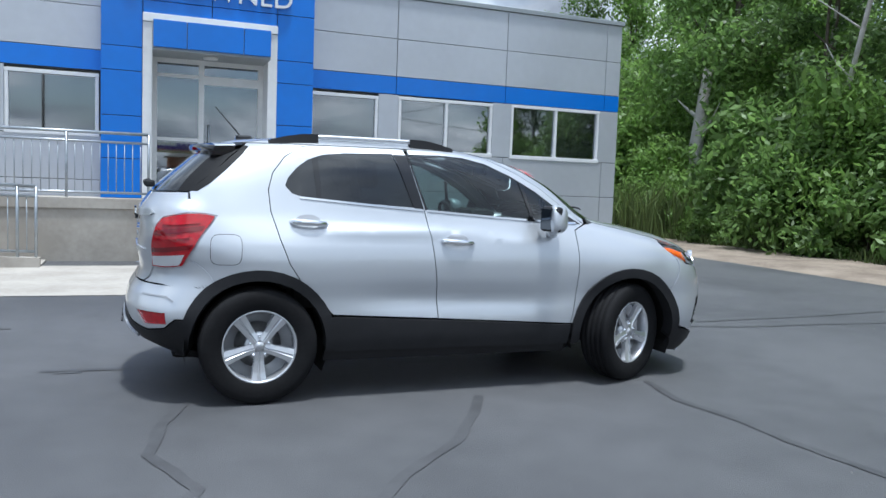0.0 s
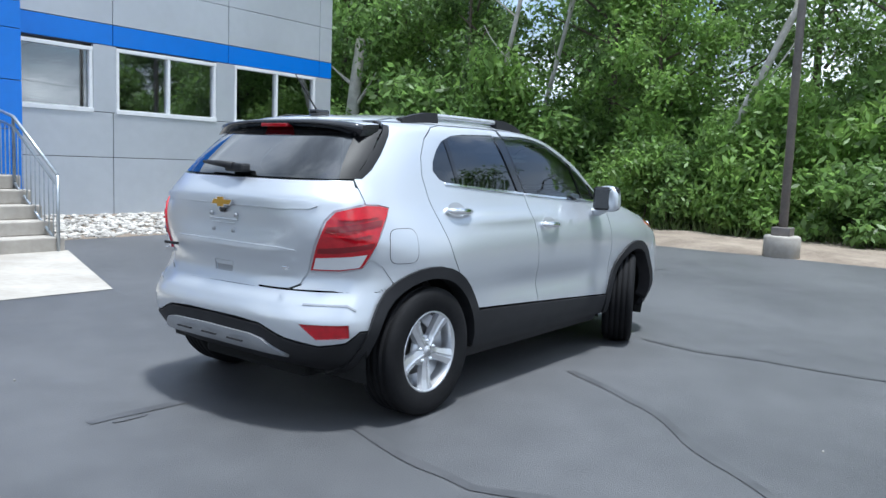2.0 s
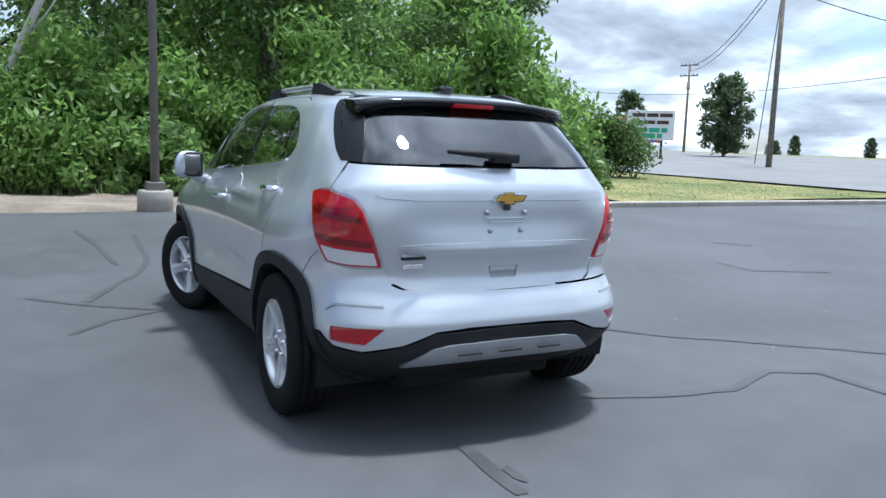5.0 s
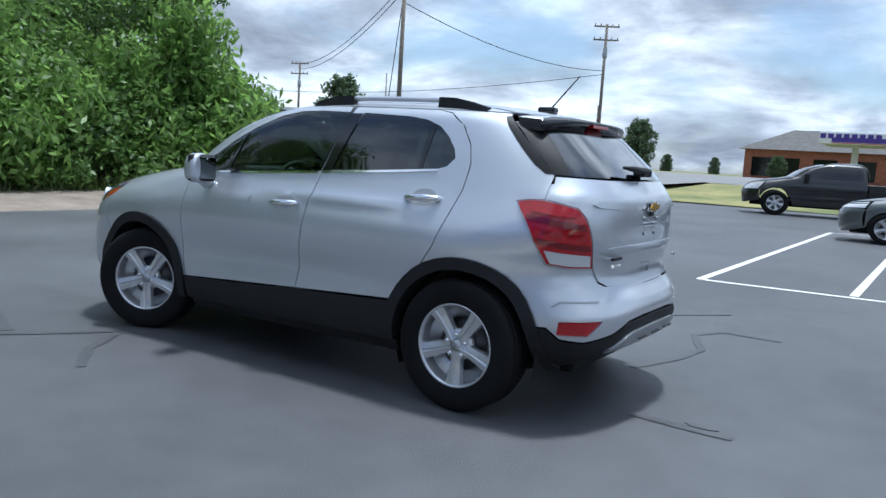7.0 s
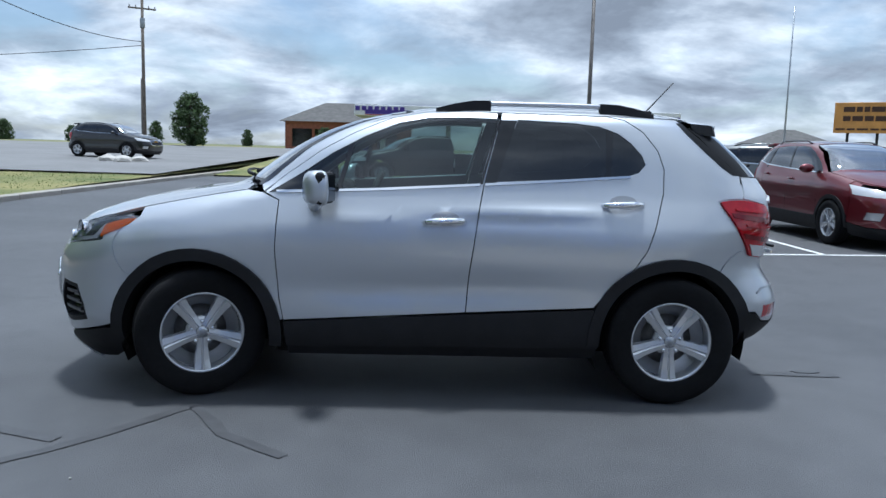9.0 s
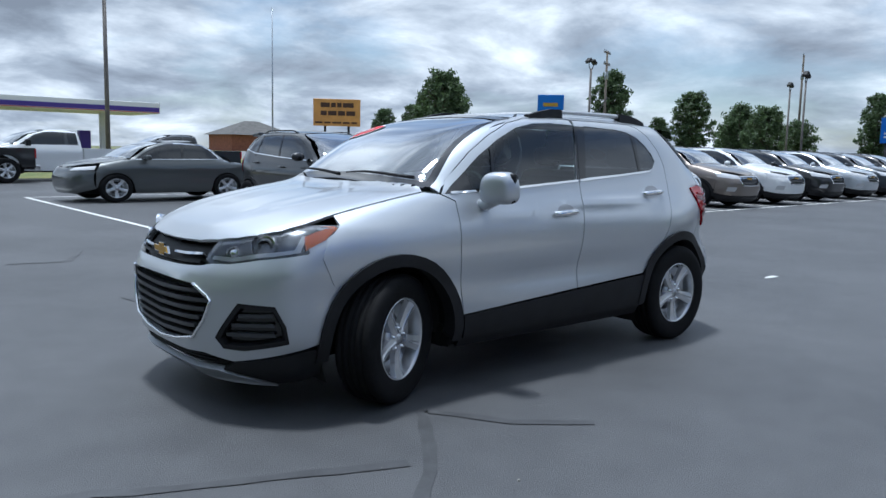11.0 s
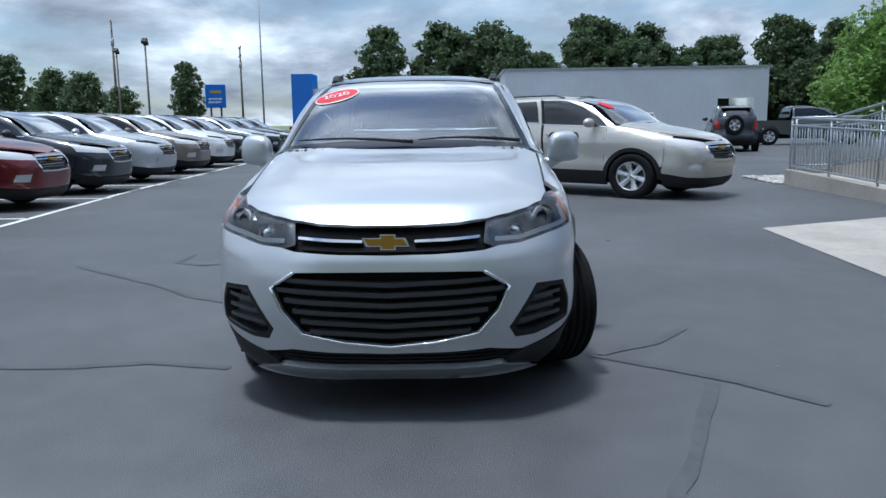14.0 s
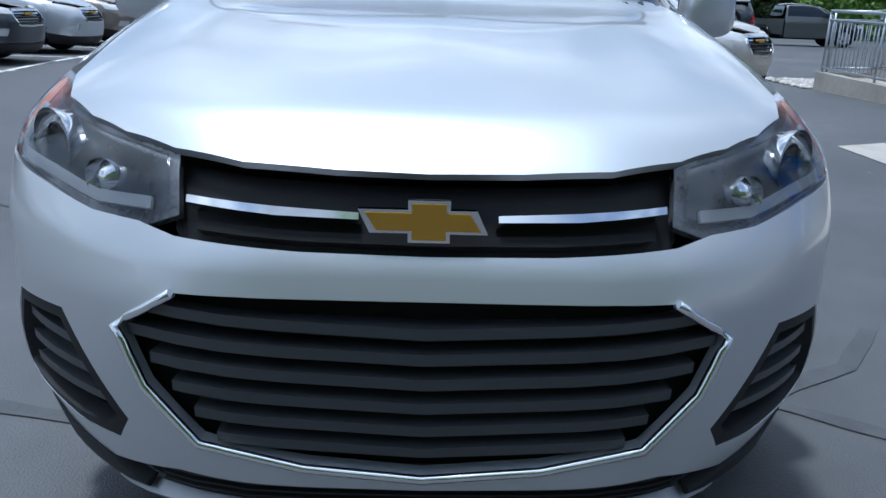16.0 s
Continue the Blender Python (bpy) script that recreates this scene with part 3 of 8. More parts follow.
def hero_relief(P):
    """Shoulder crease, scooped lower doors, full fenders."""
    x, y, z = P[:, 0], np.abs(P[:, 1]), P[:, 2]
    side = np.clip((y - 0.55) / 0.15, 0, 1)
    scoop = -0.020 * np.exp(-(((z - 0.60 + 0.03 * x) / 0.085) ** 2)) * np.exp(-(((x - 0.0) / 0.62) ** 4))
    crease = 0.010 * np.exp(-(((z - 1.005 + 0.035 * x) / 0.028) ** 2)) * np.clip((0.9 - np.abs(x + 0.2)) * 3, 0, 1)
    hips = 0.026 * np.exp(-(((x + 1.2775) / 0.50) ** 2)) * np.exp(-(((z - 0.80) / 0.22) ** 2)) + 0.022 * np.exp(-(((x - 1.2775) / 0.46) ** 2)) * np.exp(-(((z - 0.78) / 0.18) ** 2))
    ease = lambda v, a, b: (lambda q: q * q * (3 - 2 * q))(np.clip((v - a) / (b - a), 0, 1))
    back = ease(-x, 1.5, 1.75)
    mid = ease(-y, -0.58, -0.36)
    gate = back * (0.007 * np.exp(-(((z - 1.135) / 0.035) ** 2)) - 0.010 * mid * np.exp(-(((z - 0.985) / 0.075) ** 2)) + 0.006 * mid * np.exp(-(((z - 0.865) / 0.03) ** 2)))
    over = ease(x, 1.05, 1.6) * ease(-x, -1.98, -1.65) * ease(z, 0.86, 0.95)
    hood = over * (0.007 * np.exp(-(((y - 0.52 + 0.05 * (x - 1)) / 0.09) ** 2)) + 0.0035 * np.exp(-(((y - 0.34 + 0.06 * (x - 1)) / 0.05) ** 2)) + 0.008 * np.clip(1 - y / 0.30, 0, 1))
    return side * (scoop + crease + hips) + gate + hood


def ease(v, a, b):
    q = np.clip((np.asarray(v, float) - a) / (b - a), 0, 1)
    return q * q * (3 - 2 * q)


def hero_warp(P):
    """A shorter nose with rounder corners, squarer tail corners, wide low bumper ends."""
    x, y, z = P[:, 0].copy(), P[:, 1].copy(), P[:, 2]
    ay = np.abs(y)
    k = ease(x, 1.70, 2.24)
    x -= k * (0.025 + 0.11 * ease(ay, 0.25, 0.85))
    grow = 0.013 * (1 - ease(z, 0.92, 1.12)) + 0.03 * (1 - ease(z, 0.20, 0.36)) * ease(np.abs(x), 1.7, 1.85)
    grow = grow + 0.062 * ease(-x, 1.55, 1.85) * ease(z, 0.34, 0.52) * (1 - ease(z, 1.08, 1.28)) * ease(ay, 0.45, 0.75)
    grow = grow + 0.036 * ease(x, 1.55, 1.9) * ease(z, 0.30, 0.42) * (1 - ease(z, 0.86, 1.0)) * ease(ay, 0.40, 0.75)
    return np.stack([x, y * (1 + grow), z], 1)


def hero_spot(x, y, z):
    return Vector(hero_warp(np.array([[x, y, z]], float))[0])


def hero_car():
    root = thing("crossover_suv", "silver metallic compact crossover with black lower cladding standing on the asphalt", "car")
    S = crossover_shape(hero_relief)
    S.warp = hero_warp
    C = Panels(S, root)
    sv, pl = M["silver"], M["plastic"]
    FX, RX, WZ, AR = 1.2775, -1.2775, 0.345, 0.415
    # outlines that neighbours share
    belt = [(0.885, 1.092), (0.70, 1.104), (0.3, 1.128), (-0.235, 1.166)]
    fwin = [(0.86, 1.106), (0.70, 1.112), (0.3, 1.136), (-0.222, 1.172), (-0.29, 1.40), (-0.33, 1.523), (-0.1, 1.528), (0.06, 1.520), (0.22, 1.487), (0.40, 1.412), (0.58, 1.313), (0.76, 1.188)]
    rwin = [(-0.31, 1.182), (-0.7, 1.206), (-1.03, 1.232), (-1.085, 1.25), (-1.125, 1.295), (-1.105, 1.345), (-1.05, 1.408), (-0.98, 1.46), (-0.88, 1.495), (-0.75, 1.510), (-0.43, 1.522), (-0.385, 1.41)]
    aline = [(-0.32, 1.558), (-0.1, 1.562), (0.08, 1.553), (0.26, 1.515), (0.45, 1.435), (0.63, 1.335), (0.82, 1.195), (0.925, 1.10)]
    cseam = [(-0.16, 0.485), (-0.175, 0.70), (-0.215, 1.0), (-0.245, 1.166), (-0.32, 1.45), (-0.345, 1.557)]
    rseam = [(-0.985, 0.645), (-1.05, 0.74), (-1.115, 0.84), (-1.165, 0.97), (-1.215, 1.14), (-1.225, 1.27), (-1.195, 1.37), (-1.12, 1.47), (-1.02, 1.535), (-0.93, 1.552)]
    farch, rarch = (lambda a0, a1: arch(FX, WZ, AR, a0, a1)), (lambda a0, a1: arch(RX, WZ, AR, a0, a1))
    # doors
    fdoor = cseam[:-1] + aline + [(0.925, 1.10), (0.845, 1.06), (0.855, 0.8), (0.835, 0.55), (0.812, 0.425)]
    del fdoor[len(cseam) - 1 + len(aline)]
    doors = C.pair("front_door", "side", fdoor, sv, holes=[fwin], label="silver front door with a chrome handle")
    rdoor = [(-0.16, 0.485)] + [(-0.845, 0.525), (-0.90, 0.585)] + rseam + [(-0.6, 1.556), (-0.345, 1.557)] + cseam[::-1][1:-1]
    rdoors = C.pair("rear_door", "side", rdoor, sv, holes=[rwin], label="silver rear door with dark tinted glass")
    C.pair("window_glass", "side", fwin, M["clearg"], off=-0.004, lip=0.004, gap=-0.004, label="clear greenish door glass", parent=doors)
    C.pair("window_glass", "side", rwin, M["tint"], off=-0.004, lip=0.004, gap=-0.004, label="dark tinted door glass", parent=rdoors)
    C.pair("quarter_divider", "side", [(-0.905, 1.222), (-0.93, 1.222), (-0.955, 1.478), (-0.915, 1.49)], M["gloss"], off=-0.001, lip=0.01, gap=0, parent=rdoors)
    C.pair("pillar_trim", "side", [(-0.222, 1.172), (-0.238, 1.170), (-0.333, 1.515), (-0.322, 1.515), (-0.262, 1.30)], M["gloss"], off=0.003, lip=0.006, gap=0, parent=doors)
    C.pair("pillar_trim", "side", [(-0.247, 1.172), (-0.312, 1.180), (-0.387, 1.41), (-0.425, 1.515), (-0.336, 1.515)], M["gloss"], off=0.003, lip=0.006, gap=0, parent=rdoors)
    C.pair("mirror_triangle", "side", [(0.90, 1.10), (0.70, 1.112), (0.705, 1.225), (0.76, 1.188)], M["gloss"], off=0.003, lip=0.006, gap=0, parent=doors)
    C.pair("quarter_divider", "side", [(0.545, 1.120), (0.520, 1.122), (0.452, 1.375), (0.480, 1.365)], M["gloss"], off=0.002, lip=0.008, gap=0, parent=doors)
    C.pair("chrome_strip", "side", [(0.86, 1.096), (0.3, 1.123), (-0.225, 1.158), (-0.222, 1.171), (0.3, 1.136), (0.86, 1.109)], M["chrome"], off=0.007, lip=0.008, gap=0, parent=doors)
    C.pair("chrome_strip", "side", [(-0.25, 1.160), (-0.7, 1.192), (-1.04, 1.220), (-1.04, 1.232), (-0.7, 1.205), (-0.25, 1.173)], M["chrome"], off=0.007, lip=0.008, gap=0, parent=rdoors)
    # cladding on the doors, sills and arches
    C.pair("sill_cladding", "side", [(0.80, 0.285), (0.815, 0.42), (-0.16, 0.478), (-0.845, 0.517), (-0.885, 0.44), (-0.885, 0.30)], pl, off=0.010, lip=0.02, label="black plastic sill cladding")
    C.pair("sill_underside", "side", [(0.80, 0.21), (0.80, 0.28), (-0.885, 0.295), (-0.885, 0.215)], pl, off=-0.02, lip=0.03)
    for cx in (FX, RX):
        outer, inner = arch(cx, WZ, AR + 0.042, -8, 188, 20), arch(cx, WZ, AR - 0.022, 188, -8, 20)
        if cx == RX:
            outer, inner = arch(cx, WZ, AR + 0.042, -4, 190, 20), arch(cx, WZ, AR - 0.022, 190, -4, 20)
        C.pair("wheel_arch_flare", "side", outer + inner, pl, off=0.017, lip=0.09, gap=0, step=0.08, label="black plastic wheel arch flare")
    for cx in (FX, RX):
        for s in (1, -1):
            liner = bmesh.new()
            ring = [[liner.verts.new((cx + (AR + 0.01) * math.cos(math.radians(a)), s * y, WZ + (AR + 0.01) * math.sin(math.radians(a)))) for a in range(-25, 206, 11)] for y in (0.42, 0.80)]
            for i in range(len(ring[0]) - 1):
                liner.faces.new((ring[0][i], ring[0][i + 1], ring[1][i + 1], ring[1][i]))
            liner.faces.new(ring[0])
            part("wheel_house", liner, M["dark"], root)
    # front fender and quarter panel
    hoodline = [(1.02, 0.735), (1.2, 0.727), (1.4, 0.718), (1.58, 0.708), (1.70, 0.70)]
    hz = [(x, float(S.Z(np.array([x]), np.array([y]))[0])) for x, y in hoodline]
    fender = [(0.812, 0.43), (0.835, 0.55), (0.855, 0.8), (0.845, 1.06), (0.935, 1.10), (0.98, 1.105)] + hz[:4] + [(1.585, 0.954), (1.672, 0.881), (1.715, 0.80), (1.655, 0.66)] + arch(FX, WZ, AR, 52, 172, 16)
    C.pair("fender", "side", fender, sv, label="silver front wing")
    C.pair("wing_bracket", "side", [(1.58, 0.64), (1.76, 0.64), (1.78, 0.85), (1.66, 0.90), (1.60, 0.93)], sv, off=-0.005, lip=0.006, gap=0, step=0.03)
    qtr = rseam + [(-1.1, 1.553), (-1.335, 1.548), (-1.37, 1.51), (-1.67, 1.243), (-1.66, 1.119), (-1.58, 1.117), (-1.522, 1.106), (-1.55, 1.06), (-1.64, 0.925), (-1.675, 0.855), (-1.645, 0.85), (-1.585, 0.81), (-1.525, 0.72), (-1.50, 0.695)] + arch(RX, WZ, AR, 122, 47, 12)
    C.pair("quarter_panel", "side", qtr, sv, label="silver rear quarter panel", step=0.03)
    # pillars and roof
    wt, wb = (0.535, 1.548), (0.715, 1.135)
    side_edge = [(float(S.X(wb[0] + (wt[0] - wb[0]) * k, wb[1] + (wt[1] - wb[1]) * k)), wb[1] + (wt[1] - wb[1]) * k) for k in (0, 0.25, 0.5, 0.75, 1)]
    apil = [(0.93, 1.105)] + side_edge + [(0.0, 1.585), (-0.3, 1.59), (-0.95, 1.587), (-1.2, 1.575), (-1.335, 1.552), (-1.1, 1.556), (-0.93, 1.555), (-0.6, 1.559), (-0.33, 1.561)] + aline[1:-1]
    C.pair("pillar_and_roof_rail", "side", apil, sv, gap=0.001, step=0.018)
    rl = [(x, float(S.Y(x, z))) for x, z in ((0.0, 1.586), (-0.3, 1.591), (-0.95, 1.588), (-1.2, 1.577), (-1.335, 1.555), (-1.41, 1.55))]
    tx = [(float(S.X(y, 1.548 + 0.032 * (1 - (y / 0.535) ** 2))), y) for y in (0, 0.2, 0.4, 0.535)]
    C.mid("roof", "top", tx[:-1] + [(tx[-1][0] - 0.02, 0.53)] + rl + [(-1.47, 0.3), (-1.49, 0)], sv, gap=0.001, label="silver roof panel")
    C.mid("windscreen", "fx", [(0, 1.168), (0.35, 1.158), (0.6, 1.143), (0.712, 1.136), (0.67, 1.235), (0.62, 1.345), (0.575, 1.45), (0.533, 1.546), (0.4, 1.562), (0.2, 1.574), (0, 1.578)], M["wind"], off=-0.003, lip=0.004, label="curved windscreen glass")
    band = [(0.712, 1.136), (0.67, 1.235), (0.62, 1.345), (0.575, 1.45), (0.533, 1.546)]
    C.pair("windscreen_edge", "fx", band + [(y - 0.028, z) for y, z in band[::-1]], M["gloss"], off=0.0, lip=0.003, gap=0)
    upper = band + [(0.50, 1.566)]
    C.pair("pillar_cover", "fx", [(y - 0.004, z) for y, z in upper] + [(y + 0.028, z) for y, z in upper[::-1]], sv, off=-0.002, lip=0.003, gap=0, step=0.02)
    C.mid("windscreen_edge", "fx", [(0, 1.16), (0.35, 1.15), (0.6, 1.135), (0.70, 1.13), (0.69, 1.165), (0.6, 1.172), (0.35, 1.19), (0, 1.198)], M["gloss"], off=0.0, lip=0.003, gap=0)
    C.mid("windscreen_edge", "fx", [(0, 1.579), (0.2, 1.575), (0.4, 1.563), (0.525, 1.547), (0.53, 1.535), (0.4, 1.548), (0.2, 1.558), (0, 1.561)], M["gloss"], off=0.0, lip=0.003, gap=0)
    # bonnet, cowl
    hood = [(2.141, 0), (2.138, 0.15), (2.127, 0.3), (2.098, 0.42), (2.05, 0.515), (1.985, 0.59), (1.88, 0.66), (1.74, 0.70), (1.58, 0.706), (1.4, 0.716), (1.2, 0.725), (1.02, 0.732), (1.00, 0.68), (1.07, 0.5), (1.115, 0.25), (1.125, 0)]
    C.mid("bonnet", "top", hood, sv, label="silver bonnet with soft creases", step=0.02)
    C.mid("cowl", "top", [(1.12, 0), (1.11, 0.25), (1.065, 0.5), (0.995, 0.68), (0.95, 0.70), (0.99, 0.5), (1.04, 0.25), (1.06, 0)], pl, off=-0.006)
    for s, (a, b) in ((1, (0.64, 0.08)), (-1, (0.05, -0.60))):
        arm = []
        for k in range(7):
            y = a + (b - a) * k / 6
            x = float(S.X(abs(y), 1.165 + 0.02 * k / 6)) + 0.012
            arm.append((x + 0.015, y, 1.185 + 0.022 * math.sin(k / 6 * 2.6)))
        part("wiper", tube(arm, [0.011, 0.010, 0.009, 0.008, 0.007, 0.006, 0.004], 6), M["plastic"], root)
    # front face
    zh = lambda x, y: float(S.Z(np.array([x]), np.array([y]))[0]) - 0.004
    lamp = [("y", 0.415, 0.792), ("y", 0.47, 0.772), ("y", 0.55, 0.776), ("y", 0.66, 0.803), ("x", 1.79, 0.832), ("x", 1.675, 0.884), ("x", 1.59, 0.948), ("x", 1.74, zh(1.74, 0.70)), ("x", 1.88, zh(1.88, 0.66)), ("x", 1.985, zh(1.985, 0.59)), ("y", 0.515, zh(2.05, 0.515)), ("y", 0.425, zh(2.098, 0.42))]
    low_g = [("y", 0, 0.668), ("y", 0.3, 0.668), ("y", 0.40, 0.664), ("y", 0.505, 0.592), ("y", 0.462, 0.49), ("y", 0.375, 0.392), ("y", 0.2, 0.356), ("y", 0, 0.334)]
    fog = [("y", 0.615, 0.588), ("y", 0.735, 0.578), ("y", 0.765, 0.48), ("y", 0.765, 0.392), ("y", 0.62, 0.348), ("y", 0.535, 0.352), ("y", 0.505, 0.405)]
    bump = [("y", 0, 0.738), ("y", 0.2, 0.741), ("y", 0.40, 0.752), ("y", 0.465, 0.767), ("y", 0.55, 0.771), ("y", 0.66, 0.798), ("x", 1.79, 0.827), ("x", 1.68, 0.878), ("x", 1.712, 0.80), ("x", 1.648, 0.66)] + [("x", x, z) for x, z in arch(FX, WZ, AR, 46, 6, 6)] + [("x", 1.80, 0.36), ("y", 0.72, 0.325), ("y", 0.56, 0.285), ("y", 0.42, 0.315), ("y", 0.2, 0.305), ("y", 0, 0.30)]
    C.mid("front_bumper", "front", bump, sv, holes=[("mid", low_g), ("pair", fog)], label="silver front bumper cover", lip=0.03, step=0.025)
    # near-black sheet stands for the shade inside the grille opening
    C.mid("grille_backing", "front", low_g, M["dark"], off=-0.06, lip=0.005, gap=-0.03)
    for k in range(6):
        z = 0.385 + 0.046 * k
        half = 0.365 + 0.145 * min(1, k / 4) - (0.02 if k < 5 else 0.05)
        dz = 0.020
        C.mid("grille_bar", "front", [("y", 0, z - 0.016), ("y", half * 0.7, z), ("y", half, z + 0.006), ("y", half, z + 0.006 + dz), ("y", half * 0.7, z + dz), ("y", 0, z - 0.016 + dz)], M["slat"], off=-0.012, lip=0.045, gap=0, step=0.08)
    ring = C.pts("front", low_g)
    ring = ring[2:] + [(-a, b) for a, b in ring[::-1][1:-2]]
    line = S.put("front", [p[0] for p in ring], [p[1] for p in ring], 0.004)
    dense = []
    for a, b in zip(line, line[1:]):
        dense += [tuple(a + (b - a) * k / 4) for k in range(4)]
    part("grille_surround", tube(dense + [tuple(line[-1])], 0.0085, 8), M["chrome"], root, "bright chrome lower grille surround")
    upg = [("y", 0, zh(2.141, 0)), ("y", 0.15, zh(2.138, 0.15)), ("y", 0.3, zh(2.127, 0.3)), ("y", 0.408, zh(2.103, 0.405)), ("y", 0.41, 0.775), ("y", 0.395, 0.757), ("y", 0.2, 0.744), ("y", 0, 0.741)]
    C.mid("upper_grille", "front", upg, M["grille"], off=-0.05, lip=0.008, gap=-0.012, label="gloss black upper grille")
    C.pair("chrome_bar", "front", [("y", 0.11, 0.786), ("y", 0.24, 0.789), ("y", 0.385, 0.800), ("y", 0.385, 0.811), ("y", 0.24, 0.802), ("y", 0.11, 0.796)], M["chrome"], off=0.002, lip=0.05, gap=0)
    for zb in (0.754,):
        C.mid("upper_grille_bar", "front", [("y", 0, zb), ("y", 0.2, zb + 0.003), ("y", 0.37, zb + 0.012), ("y", 0.37, zb + 0.026), ("y", 0.2, zb + 0.017), ("y", 0, zb + 0.014)], M["grille"], off=-0.016, lip=0.035, gap=0, step=0.06)
    # plain badge plates, front and back
    for x, z, sgn, nm in ((2.172, 0.792, 1, "front_badge"), (-1.957, 1.10, -1, "rear_badge")):
        def cross(a, b, c, d, t, grow2):
            pts = [(-a, -b + grow2), (-c, -b), (-c, -d), (c, -d), (c, -b), (a, -b + grow2), (a - 0.018, b), (c, b), (c, d), (-c, d), (-c, b), (-a - 0.018 + 0.0, b)]
            bm = prism(pts, 0, t)
            return moved(bm, Matrix.Translation((x, 0, z)) @ Matrix(((0, 0, sgn, 0), (1, 0, 0, 0), (0, 1, 0, 0), (0, 0, 0, 1))))
        kk = 1.0 if sgn > 0 else 0.82
        badge = part(nm, cross(0.093 * kk, 0.019 * kk, 0.033 * kk, 0.034 * kk, 0.012, 0), M["chrome"], root, "gold badge with a chrome rim")
        part("badge_face", cross(0.082 * kk, 0.014 * kk, 0.027 * kk, 0.029 * kk, 0.0155, 0), M["gold_badge"], badge)
    lower = [("y", 0, 0.296), ("y", 0.42, 0.31), ("y", 0.56, 0.278), ("y", 0.48, 0.235), ("y", 0, 0.235)]
    # near-black sheet again, the shade of the intake painted behind its slats
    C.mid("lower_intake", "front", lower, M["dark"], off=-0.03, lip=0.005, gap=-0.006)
    for z in (0.25, 0.268, 0.286):
        C.mid("intake_slat", "front", [("y", 0, z), ("y", 0.46, z + 0.008), ("y", 0.46, z + 0.014), ("y", 0, z + 0.006)], pl, off=-0.012, lip=0.015, gap=0, step=0.1)
    C.mid("front_skid_plate", "front", [("y", 0, 0.232), ("y", 0.46, 0.240), ("y", 0.575, 0.200), ("y", 0.63, 0.150), ("y", 0.3, 0.152), ("y", 0, 0.154)], M["skid"], off=0.012, lip=0.03, label="satin silver skid plate")
    C.pair("bumper_cladding", "front", [("y", 0.575, 0.288), ("y", 0.72, 0.320), ("x", 1.80, 0.352), ("x", 1.665, 0.36), ("x", 1.67, 0.22), ("y", 0.70, 0.175), ("y", 0.63, 0.165), ("y", 0.57, 0.21), ("y", 0.48, 0.24)], pl, off=0.006, lip=0.03, label="black lower bumper cladding")
    C.pair("fog_recess", "front", fog, M["gloss"], off=-0.045, lip=0.02, gap=-0.02)
    fs = C.pts("front", fog)
    fin = inset(fs, 0.022)
    for k in (False, True):
        part("fog_surround", skin(S, "front", inset(fs, -0.004), off=-0.002, lip=0.045, gap=0, holes=[fin], flip=k), pl, root)
    for z in (0.415, 0.465, 0.515):
        C.pair("fog_slat", "front", [("y", 0.555 + (z - 0.415) * 0.6, z), ("y", 0.735, z + 0.008), ("y", 0.735, z + 0.026), ("y", 0.555 + (z - 0.415) * 0.6, z + 0.018)], M["slat"], off=-0.015, lip=0.03, gap=0)
    lamps = C.pair("headlight", "front", lamp, M["lamp_in"], off=-0.016, lip=0.02, gap=-0.012, label="dark projector headlight with an amber corner")
    C.pair("lamp_cover", "front", lamp, M["cover"], off=0.001, lip=0.01, gap=0.003, parent=lamps)
    C.pair("amber_marker", "front", [("x", 1.80, 0.842), ("x", 1.675, 0.890), ("x", 1.600, 0.942), ("x", 1.66, 0.938), ("x", 1.78, 0.905)], M["lens_amber"], off=-0.003, lip=0.012, gap=0, parent=lamps)
    C.pair("light_strip", "front", [("y", 0.45, 0.786), ("y", 0.55, 0.784), ("y", 0.645, 0.807), ("x", 1.83, 0.834), ("x", 1.765, 0.905), ("x", 1.785, 0.912), ("x", 1.86, 0.848), ("y", 0.64, 0.826), ("y", 0.55, 0.803), ("y", 0.45, 0.804)], M["lens_clear"], off=-0.007, lip=0.01, gap=0, parent=lamps)
    for k, s in ((0, 1), (1, -1)):
        cy, cz = 0.645, 0.858
        mt = Matrix.Translation(hero_spot(float(S.X(cy, cz)) - 0.006, s * cy, cz)) @ Matrix.Rotation(s * radians(38), 4, "Z") @ Matrix.Rotation(radians(90), 4, "Z") @ Matrix.Rotation(radians(180), 4, "Z")
        part("projector_ring", moved(lathe([(0.036, 0.0), (0.042, -0.026), (0.056, -0.024), (0.062, 0.01)], 28), mt), M["chrome"], lamps[k])
        my, mz = 0.535, 0.815
        mt2 = Matrix.Translation(hero_spot(float(S.X(my, mz)) - 0.014, s * my, mz)) @ Matrix.Rotation(s * radians(24), 4, "Z") @ Matrix.Rotation(radians(-90), 4, "Z")
        part("reflector_bowl", moved(lathe([(0.0, 0.012), (0.018, 0.006), (0.030, -0.016), (0.036, -0.014), (0.038, 0.01)], 20), mt2), M["chrome"], lamps[k])
        part("projector_lens", moved(lathe([(0.0, -0.022), (0.018, -0.018), (0.031, 0.0)], 24), mt), M["gloss"], lamps[k])
    # back
    light = [("x", -1.527, 1.103), ("x", -1.553, 1.06), ("x", -1.64, 0.925), ("x", -1.70, 0.815), ("y", 0.645, 0.797), ("y", 0.548, 0.795), ("y", 0.588, 0.93), ("y", 0.622, 1.04), ("y", 0.645, 1.085), ("y", 0.69, 1.104), ("x", -1.66, 1.115), ("x", -1.58, 1.113)]
